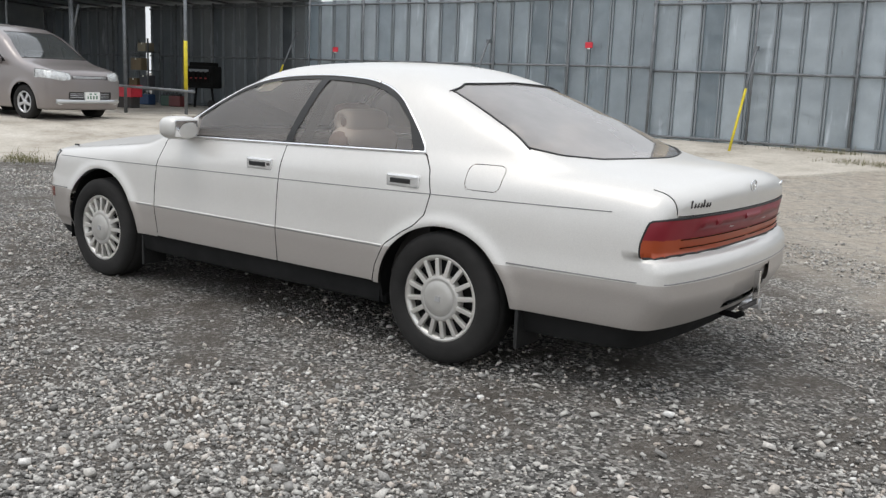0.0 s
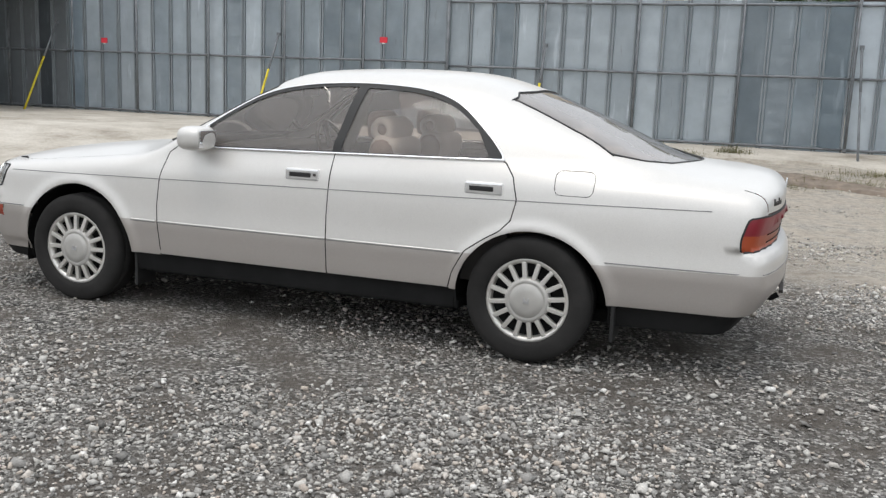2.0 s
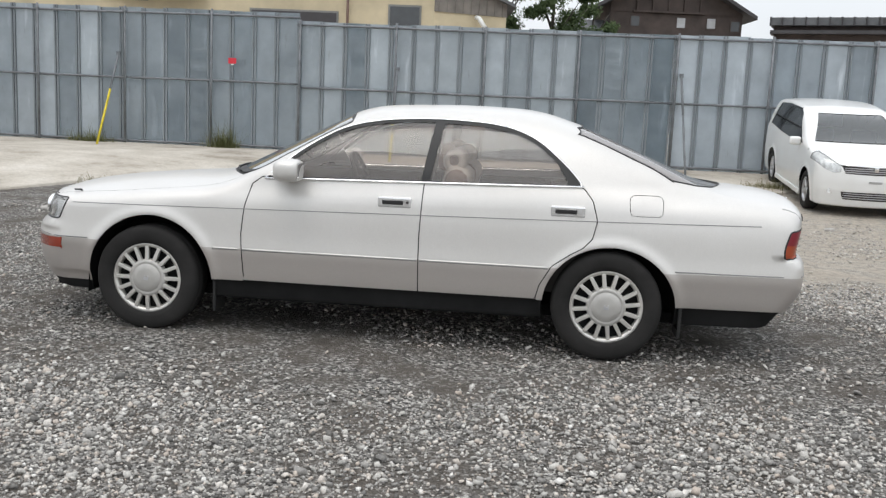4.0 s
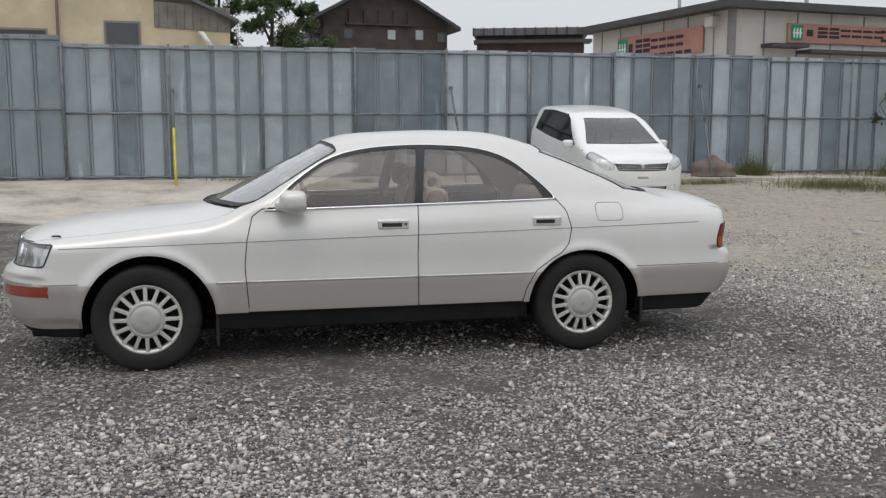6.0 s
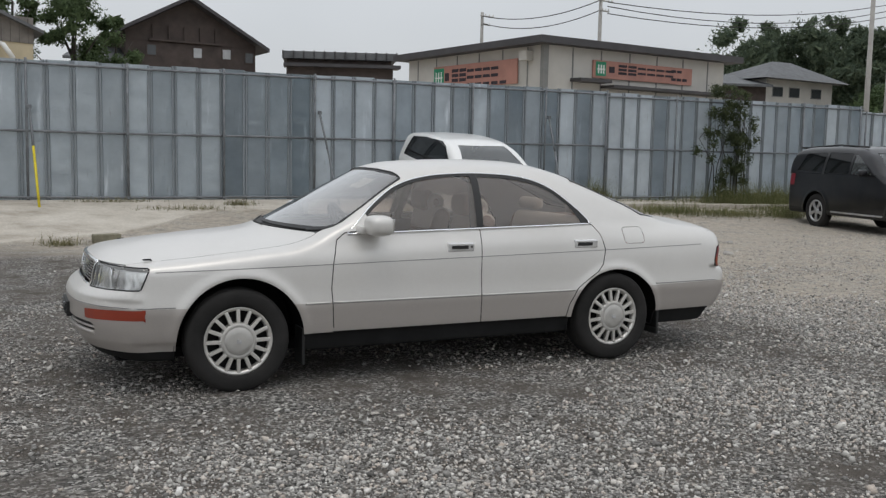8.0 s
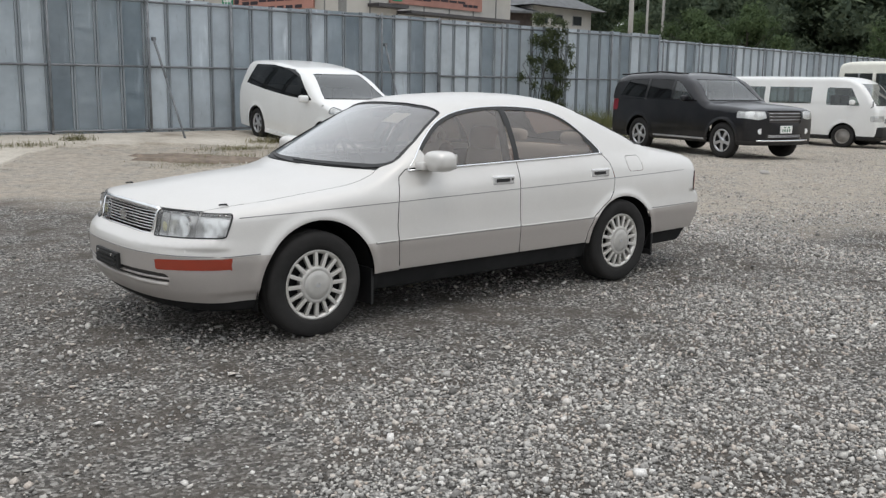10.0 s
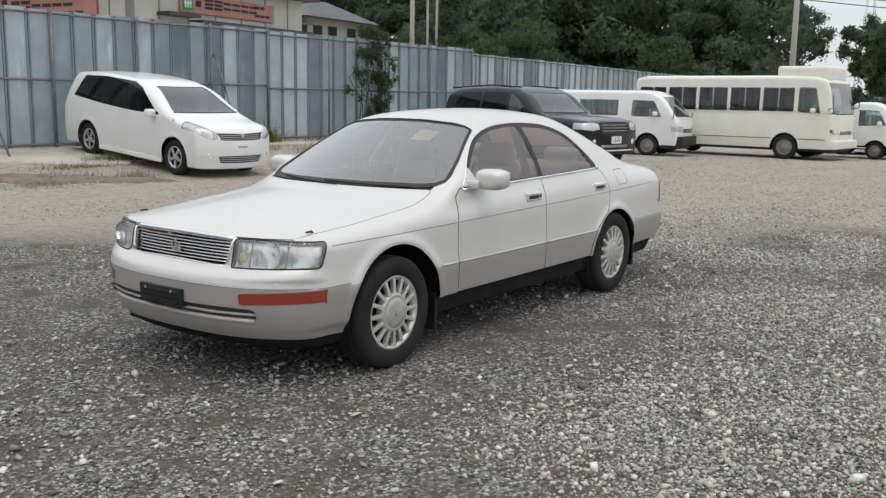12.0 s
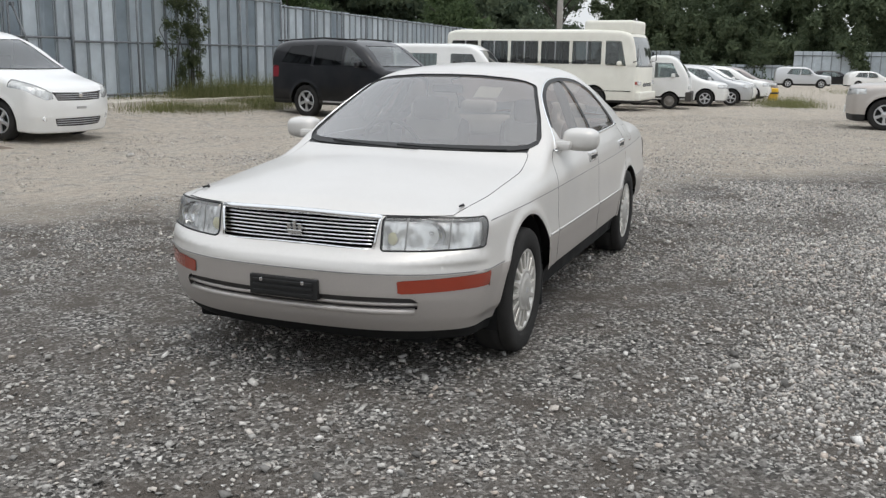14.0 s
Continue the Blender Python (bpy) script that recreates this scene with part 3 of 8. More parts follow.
    for side in ("", "far"):
        sgn = -1 if side == "" else 1
        rim_of("tail", "lamp_seal", BLACK_TRIM, tail, sgn, 0.006)
        for zz in (0.676, 0.712):
            part("lens_rib", tube_bm([(_surface_x(-w, zz, rear=True) + 0.010, sgn * w, zz) for w in np.linspace(0.02, 0.64, 16)], 0.0022, 5), GRILLE_BLACK, tail)
        for k, g, nm in (("door_front", "glass_front", "front_door"), ("door_rear", "glass_rear", "rear_door")):
            d = take(k, nm, paint, mirror=side, slots=two)
            take(g, "window_glass", SIDE_GLASS, "bronze-tinted glass", side, -0.006, parent=d).visible_shadow = False
            xa, xb = (-0.775, 0.266) if k == "door_front" else (0.28, 1.02)
            moulding(d, xa, xb, sgn)
            hx = 0.12 if k == "door_front" else 1.115
            door_handle(d, hx, sgn, k == "door_front")
        take("frame", "window_frame", BLACK_TRIM, "black rubber window surround", side, -0.001)
        take("fuel", "fuel_flap" if side == "" else "quarter_patch", paint, mirror=side, slots=two)
        lamp = take("light", "headlight", REFLECTOR, "clear glass headlight with silver reflector", side, -0.03)
        take("light", "lens", LENS, mirror=side, push=0.001, parent=lamp)
        take("signal", "turn_signal", AMBER, "amber lens", side, 0.003)
        moulding(car, -0.955, -0.795, sgn)
        for yy in (0.522, 0.695):
            line = []
            for zz in np.linspace(0.634, 0.768, 8):
                xs = _surface_x(-yy, zz)
                line.append((xs - 0.001, sgn * yy, zz))
            part("lamp_divider", tube_bm(line, 0.0035, 6), plain_grey(), lamp)
        rim_of("light", "lamp_rim", BLACK_TRIM, lamp, sgn, 0.0048)
        # the main reflector: a round bowl with its bulb, sunk behind the glass
        bowl = lathe([(0.066, 0.0), (0.060, 0.016), (0.045, 0.030), (0.022, 0.038), (0.010, 0.039), (0.010, 0.020), (0.0, 0.017)], 24)
        bmesh.ops.transform(bowl, matrix=Matrix.Translation((_surface_x(-0.608, 0.70) + 0.012, sgn * 0.608, 0.70)) @ Matrix.Diagonal((1, 1.2, 0.95, 1)) @ Matrix.Rotation(-math.pi / 2, 4, "Z"), verts=bowl.verts)
        part("reflector_bowl", bowl, CHROME, lamp, "silvered round reflector bowl")
        # yellow inner lamp behind the glass
        yx = _surface_x(-0.465, 0.69) + 0.012
        bm = bmesh.new()
        bmesh.ops.create_uvsphere(bm, u_segments=14, v_segments=8, radius=1.0)
        bmesh.ops.transform(bm, matrix=Matrix.Translation((yx + 0.006, sgn * 0.455, 0.675)) @ Matrix.Diagonal((0.010, 0.024, 0.030, 1)), verts=bm.verts)
        part("inner_lamp", bm, YELLOW_LENS, lamp, "small yellow inner lamp")
        # groove line between white and silver, round both bumpers
        front = [(_surface_x(-w, 0.538) - 0.0015, sgn * w, 0.538) for w in np.linspace(0.0, 0.79, 30)] + [(px, sgn * -(side_y(sedan_field, px, 0.536) - 0.0015), 0.536) for px in np.linspace(-1.93, -1.735, 8)]
        part("bumper_groove", tube_bm(front, 0.0032, 5), plain_grey(), car)
        rear = [(_surface_x(-w, 0.545, rear=True) + 0.0015, sgn * w, 0.545 - 0.004 * (w / 0.77) ** 4) for w in np.linspace(0.0, 0.77, 30)] + [(px, sgn * -(side_y(sedan_field, px, 0.54) - 0.0015), 0.541) for px in np.linspace(2.33, 1.735, 14)]
        part("bumper_groove", tube_bm(rear, 0.0032, 5), plain_grey(), car)
        # chrome: round the side windows above, along the belt below
        rim_of("frame", "window_chrome", CHROME, car, sgn, 0.0065, "chrome window strip")
        rim_of("screen", "glass_seal", BLACK_TRIM, car, sgn, 0.004)
        rim_of("back", "glass_seal", BLACK_TRIM, car, sgn, 0.0055)
        belt = [(px, 0.945 + (px + 0.665) * 0.0215) for px in np.linspace(-0.66, 1.2, 24)]
        part("belt_chrome", tube_bm([(px, sgn * -(side_y(sedan_field, px, pz) - 0.003), pz) for px, pz in belt], 0.008, 6), CHROME, car, "chrome belt strip")
        crease = [(px, 0.742 + (px + 1.85) * 0.0185) for px in np.linspace(-1.84, 2.2, 42)]
        part("waist_pinstripe", tube_bm([(px, sgn * -(side_y(sedan_field, px, pz) - 0.0006), pz) for px, pz in crease], 0.0024, 5), plain_grey(), car, "thin grey waist line")
        side_mirror(car, sgn)
        # mud flaps behind the wheels
        part("mud_flap", box_bm(-0.965, -0.945, min(sgn * 0.66, sgn * 0.83), max(sgn * 0.66, sgn * 0.83), 0.13, 0.36, bevel=0.006), BLACK_TRIM, car)
        part("mud_flap", box_bm(1.775, 1.795, min(sgn * 0.64, sgn * 0.83), max(sgn * 0.64, sgn * 0.83), 0.15, 0.40, bevel=0.006), BLACK_TRIM, car)
        # inner wheel housings, open to the side
        for wx in (-1.345, 1.375):
            bm = bmesh.new()
            rings = []
            for k in range(17):
                a = math.pi * k / 16
                c, s = 0.40 * math.cos(a), 0.31 + 0.38 * math.sin(a)
                rings.append([bm.verts.new((wx + c, sgn * w, s if k not in (0, 16) else 0.2)) for w in (0.50, 0.825)])
            for r0, r1 in zip(rings, rings[1:]):
                bm.faces.new((r0[0], r0[1], r1[1], r1[0]))
            bm.faces.new([r[0] for r in rings])
            part("wheel_housing", bm, UNDERSIDE, car)
        for wx in (-1.365, 1.365):
            sedan_wheel(car, wx, sgn * 0.755, sgn)
        # fender marker on a short chrome stalk
        mx, my = -1.84, sgn * 0.685
        mz = _top_z(mx, my)
        mk = part("fender_marker", tube_bm([(mx, my, mz - 0.008), (mx - 0.012, my, mz + 0.007), (mx - 0.055, my, mz + 0.006)], [0.006, 0.006, 0.005], 8), BLACK_TRIM, car)
    # underside, hiding the ground from the cabin
    part("floor_pan", box_bm(-2.05, 2.25, -0.62, 0.62, 0.19, 0.26, bevel=0.02), UNDERSIDE, car)
    part("floor_pan", box_bm(-0.9, 1.0, -0.80, 0.80, 0.215, 0.262, bevel=0.01), UNDERSIDE, car)
    # grille bars, frame and badge
    bars = []
    for k in range(8):
        zz = 0.6485 + k * 0.0163
        w = 0.385 + 0.02 * (zz - 0.637) / 0.14
        line = [(_surface_x(-abs(v), zz) + 0.012, v, zz) for v in np.linspace(-w, w, 15)]
        bm = bmesh.new()
        add_tube(bm, line, 0.0043, 6)
        part("grille_bar", bm, CHROME, car)
    for zz, nm in ((0.636, "grille_frame"), (0.776, "grille_frame")):
        w = 0.385 if zz < 0.7 else 0.405
        r = 0.006 if zz < 0.7 else 0.015
        part(nm, tube_bm([(_surface_x(-abs(v), zz) - 0.003, v, zz - 0.010 * (abs(v) / 0.4) ** 2) for v in np.linspace(-w, w, 17)], r, 8), CHROME, car, "chrome grille surround")
    for v in (-1, 1):
        part("grille_frame", tube_bm([(_surface_x(-(0.385 + 0.02 * t), 0.637 + 0.14 * t) - 0.002, v * (0.385 + 0.02 * t), 0.637 + 0.14 * t) for t in np.linspace(0, 1, 6)], 0.007, 8), CHROME, car)
    bm = bmesh.new()
    gx = _surface_x(0.0, 0.71) - 0.008
    add_box(bm, gx - 0.006, gx + 0.008, -0.034, 0.034, 0.672, 0.692, 0.003)
    for v, h in ((-0.028, 0.032), (0.0, 0.045), (0.028, 0.032)):
        add_box(bm, gx - 0.006, gx + 0.006, v - 0.009, v + 0.009, 0.69, 0.69 + h, 0.003)
    part("grille_badge", bm, CHROME, car)
    # lower intake bars and the empty plate holder
    for zz, r, w in ((0.402, 0.008, 0.597), (0.366, 0.016, 0.578)):
        part("intake_bar", tube_bm([(_surface_x(-abs(v), zz) + 0.010, v, zz) for v in np.linspace(-w, w, 15)], r, 8), SILVER_PAINT, car)
    bm = bmesh.new()
    px = _surface_x(0.0, 0.45)
    add_box(bm, px - 0.018, px + 0.02, -0.172, 0.172, 0.405, 0.497, 0.006)
    for zz in (0.425, 0.452, 0.475):
        add_box(bm, px - 0.026, px - 0.016, -0.15, 0.15, zz - 0.006, zz + 0.006, 0.002)
    holder = part("plate_holder", bm, BLACK_TRIM, car, "black empty number plate holder")
    for v in (-0.105, 0.105):
        part("bolt", box_bm(px - 0.031, px - 0.02, v - 0.008, v + 0.008, 0.472, 0.488, bevel=0.002), CHROME, holder)
    # rear: badge, script bars, plate bracket, exhaust
    rx = _surface_x(0.0, 0.9, rear=True) + 0.003
    bm = bmesh.new()
    for k in range(20):
        a, b = 2 * math.pi * k / 20, 2 * math.pi * (k + 1) / 20
        add_tube(bm, [(rx, 0.036 * math.cos(a), 0.905 + 0.026 * math.sin(a)), (rx, 0.036 * math.cos(b), 0.905 + 0.026 * math.sin(b))], 0.004, 5)
    add_tube(bm, [(rx, -0.022, 0.917), (rx, 0.022, 0.917)], 0.004, 5)
    add_tube(bm, [(rx, 0, 0.93), (rx, 0, 0.882)], 0.004, 5)
    part("trunk_badge", bm, CHROME, car)
    bm = bmesh.new()
    for k in range(7):
        yy = -0.60 + k * 0.022
        bx = _surface_x(yy, 0.855, rear=True) + 0.002
        h = 0.03 if k in (0, 4) else 0.016
        add_tube(bm, [(bx, yy - 0.006, 0.845), (bx, yy + 0.006, 0.845 + h)], 0.004, 5)
        add_tube(bm, [(bx, yy - 0.008, 0.846), (bx, yy + 0.012, 0.850)], 0.003, 5)
    part("trunk_script", bm, DARK_PLASTIC, car)
    bm = bmesh.new()
    for k in range(4):
        yy = 0.50 + k * 0.022
        bx = _surface_x(-yy, 0.88, rear=True) + 0.002
        add_tube(bm, [(bx, yy, 0.872), (bx, yy + 0.01, 0.892)], 0.004, 5)
    part("trunk_script", bm, CHROME, car)
    bx = _surface_x(0.0, 0.45, rear=True)
    part("plate_bracket", box_bm(bx - 0.015, bx + 0.012, 0.085, 0.105, 0.335, 0.50, bevel=0.003), CHROME, car)
    part("plate_bracket", box_bm(bx - 0.015, bx + 0.006, -0.10, 0.10, 0.335, 0.352, bevel=0.003), DARK_PLASTIC, car)
    part("tow_hook", tube_bm([(2.35, -0.02, 0.30), (2.5, -0.02, 0.29), (2.53, -0.02, 0.31)], 0.016, 8), UNDERSIDE, car)
    part("exhaust_pipe", tube_bm([(2.05, 0.42, 0.27), (2.47, 0.42, 0.265)], 0.028, 12), ALLOY, car)
    for v in (-0.21, 0.21):
        lx = _surface_x(v, 0.74, rear=True) + 0.004
        part("reflector_patch", box_bm(lx - 0.004, lx + 0.003, v - 0.028, v + 0.028, 0.735, 0.765, bevel=0.002), ALLOY, tail)
    # wipers and the paper notice behind the windscreen
    for y0, y1 in ((-0.12, 0.48), (-0.58, 0.02)):
        line = []
        for t in np.linspace(0, 1, 8):
            yy = y0 + (y1 - y0) * t
            zz = 0.940 + 0.015 * t
            line.append((_surface_x(-abs(yy), zz + 0.02) - 0.012, yy, zz + 0.022))
        part("wiper", tube_bm(line, 0.005, 6), BLACK_TRIM, car)
    bm = bmesh.new()
    a, b = 1.225, 1.285
    q = [bm.verts.new((_surface_x(-w, h, cab=True) + 0.02, -w, h)) for w, h in ((0.23, b), (0.37, b - 0.005), (0.37, a - 0.005), (0.23, a))]
    bm.faces.new(q)
    bmesh.ops.solidify(bm, geom=bm.faces[:], thickness=0.002)
    part("paper_notice", bm, PAPER, car, "small cream paper notice")
    sedan_cabin(car)
    return car


_grey_cache = []


def plain_grey():
    if not _grey_cache:
        _grey_cache.append(plain("grey_pinstripe", (0.24, 0.235, 0.23), 0.5))
    return _grey_cache[0]


def _surface_x(y, z, rear=False, cab=False):
    """x of the sedan's skin at the front (or the tail) for a place (y, z)."""
    xs = np.linspace(-2.4, 0.3, 700) if not rear else np.linspace(2.62, 0.8, 700)
    v = sedan_field(xs, np.full(len(xs), y), np.full(len(xs), z))
    return float(xs[np.argmax(v < 0)])


def _top_z(x, y):
    zs = np.linspace(1.5, 0.4, 500)
    v = sedan_field(np.full(500, x), np.full(500, y), zs)
    return float(zs[np.argmax(v < 0)])


def moulding(owner, xa, xb, sgn):
    """Bright bead with a shadow groove under it, where white meets silver."""
    for z, r, mt, nm in ((0.524, 0.0055, WHITE_PAINT, "side_moulding"), (0.5165, 0.0024, None, "moulding_groove")):
        line = [(px, sgn * -(side_y(sedan_field, px, z) + 0.001), z) for px in np.linspace(xa, xb, 14)]
        part(nm, tube_bm(line, r, 6), mt or plain_grey(), owner)


def door_handle(door, x, sgn, lock):
    yy = side_y(sedan_field, x, 0.848)
    bm = bmesh.new()
    add_box(bm, x - 0.098, x + 0.098, -0.011, 0.02, -0.031, 0.031, 0.010)
    bmesh.ops.transform(bm, matrix=Matrix.Translation((0, yy, 0.848)), verts=bm.verts)
    if sgn > 0:
        for v in bm.verts:
            v.co.y = -v.co.y
        bmesh.ops.reverse_faces(bm, faces=bm.faces[:])
    h = part("handle", bm, HANDLE, door, "chrome door handle")
    bm = bmesh.new()
    add_box(bm, x - 0.072, x + 0.052, -0.015, 0.0, -0.013, 0.011, 0.004)
    bmesh.ops.transform(bm, matrix=Matrix.Translation((0, yy, 0.848)), verts=bm.verts)
    if sgn > 0:
        for v in bm.verts:
            v.co.y = -v.co.y
        bmesh.ops.reverse_faces(bm, faces=bm.faces[:])
    part("handle_grip", bm, BLACK_TRIM, door)
    if lock:
        part("keyhole", tube_bm([(x + 0.075, sgn * -(yy - 0.010), 0.85), (x + 0.075, sgn * -(yy - 0.016), 0.85)], 0.008, 10), DARK_PLASTIC, door)


def side_mirror(car, sgn):
    def f(X, Y, Z):
        u, v, w = (X + 0.49) / 0.085, (np.abs(Y) - 0.905) / 0.102, (Z - 1.005) / 0.066
        return ((np.abs(u) ** 3 + np.abs(v) ** 3 + np.abs(w) ** 3) ** (1 / 3) - 1) * 0.07 + np.maximum(X + 0.425, 0) * 0.8
    p, t = solid_surface(f, (-0.62, -1.08, 0.90), (-0.36, -0.78, 1.10), 0.012)
    m = shell_part("side_mirror", p, t, f, WHITE_PAINT, car, "white door mirror", "" if sgn < 0 else "far")
    glass = bmesh.new()
    add_box(glass, -0.004, 0.004, -0.080, 0.080, -0.046, 0.046, 0.003)
    bmesh.ops.transform(glass, matrix=pose(-0.423, sgn * 0.905, 1.004, 0, 5, -sgn * 3), verts=glass.verts)
    part("mirror_glass", glass, CHROME, m)
    sail = bmesh.new()
    tri = [(px, sgn * -(side_y(sedan_field, px, pz) - q), pz) for q in (0.010, -0.012) for px, pz in ((-0.655, 0.962), (-0.52, 1.068), (-0.47, 0.968))]
    vs = [sail.verts.new(q) for q in tri]
    for f in ((0, 1, 2), (5, 4, 3), (0, 3, 4, 1), (1, 4, 5, 2), (2, 5, 3, 0)):
        sail.faces.new([vs[k] for k in f])
    bmesh.ops.recalc_face_normals(sail, faces=sail.faces[:])
    part("mirror_sail", sail, WHITE_PAINT, m)
    part("mirror_foot", box_bm(-0.60, -0.47, min(sgn * 0.77, sgn * 0.87), max(sgn * 0.77, sgn * 0.88), 0.948, 1.0, bevel=0.018), WHITE_PAINT, m)


_wheel_meshes = {}


def sedan_wheel(car, x, y, sgn):
    if not _wheel_meshes:
        disc = lathe([(0.0, -0.030), (0.18, -0.030), (0.200, -0.070), (0.205, -0.072), (0.205, 0.09), (0.0, 0.09)], 36)
        tyre = lathe([(0.205, -0.080), (0.212, -0.096), (0.24, -0.103), (0.28, -0.104), (0.303, -0.096), (0.314, -0.080), (0.317, -0.05), (0.317, -0.047), (0.311, -0.046), (0.311, -0.042), (0.318, -0.041), (0.318, 0.0), (0.317, 0.05), (0.314, 0.08), (0.30, 0.098), (0.24, 0.10), (0.205, 0.08)], 56)
        cap = lathe([(0.184, -0.050), (0.188, -0.084), (0.200, -0.090), (0.211, -0.090), (0.2125, -0.080), (0.205, -0.070)], 56)
        spoke = bmesh.new()
        r0, r1 = 0.104, 0.193
        add_box(spoke, r0, r1, -0.090, -0.066, -0.0098, 0.0098, 0.003)
        for v in spoke.verts:
            v.co.z *= 1.25 - 1.1 * (v.co.x - r0) / (r1 - r0) + 1.0 * ((v.co.x - r0) / (r1 - r0)) ** 2
            v.co.y -= 0.004 * (1 - (v.co.x - r0) / (r1 - r0))
        dome = lathe([(0.0, -0.106), (0.05, -0.105), (0.082, -0.101), (0.0885, -0.0955), (0.091, -0.0975), (0.106, -0.095), (0.113, -0.088), (0.114, -0.05)], 40)
        badge = bmesh.new()
        add_box(badge, -0.015, 0.015, -0.109, -0.104, -0.012, 0.004, 0.001)
        add_box(badge, -0.013, -0.006, -0.109, -0.104, 0.003, 0.014, 0.001)
        add_box(badge, 0.006, 0.013, -0.109, -0.104, 0.003, 0.014, 0.001)
        for nm, bm, mt in (("wheel", disc, HUB_DARK), ("tyre", tyre, RUBBER), ("hubcap", cap, HUBCAP), ("spoke", spoke, HUBCAP), ("hub_dome", dome, HUB_SATIN), ("hub_badge", badge, ALLOY)):
            bmesh.ops.recalc_face_normals(bm, faces=bm.faces[:])
            me = bpy.data.meshes.new(nm)
            bm.to_mesh(me)
            bm.free()
            me.materials.append(mt)
            _wheel_meshes[nm] = me
    w = new("wheel", _wheel_meshes["wheel"])
    w.parent = car
    spin = 11.0 if x < 0 else 4.0
    w.matrix_basis = pose(x, y, 0.312, 0, spin, 0) if sgn < 0 else pose(x, y, 0.312, 0, spin, 180)
    for nm in ("tyre", "hubcap", "hub_dome", "hub_badge"):
        c = new(nm, _wheel_meshes[nm])
        c.parent = w
    for k in range(16):
        c = new("spoke", _wheel_meshes["spoke"])
        c.parent = w
        c.matrix_basis = Matrix.Rotation(2 * math.pi * (k + 0.5) / 16, 4, "Y")


def soft_block(x0, x1, y0, y1, z0, z1, r, step=0.03):
    def f(X, Y, Z):
        q = [np.abs(A - (a + b) / 2) - (b - a) / 2 + r for A, a, b in ((X, x0, x1), (Y, y0, y1), (Z, z0, z1))]
        return np.sqrt(sum(np.maximum(v, 0) ** 2 for v in q)) + np.minimum(np.maximum(np.maximum(q[0], q[1]), q[2]), 0) - r
    m = step * 2
    return (f, *solid_surface(f, (x0 - m, y0 - m, z0 - m), (x1 + m, y1 + m, z1 + m), step))


def cushion(name, parent, ext, r, material, label="", tilt=None, step=0.035):
    f, p, t = soft_block(*ext, r, step)
    ob = shell_part(name, p, t, f, material, parent, label)
    if tilt:
        (ox, oz), deg = tilt
        ob.matrix_basis = Matrix.Translation((ox, 0, oz)) @ Matrix.Rotation(radians(deg), 4, "Y") @ Matrix.Translation((-ox, 0, -oz))
    return ob


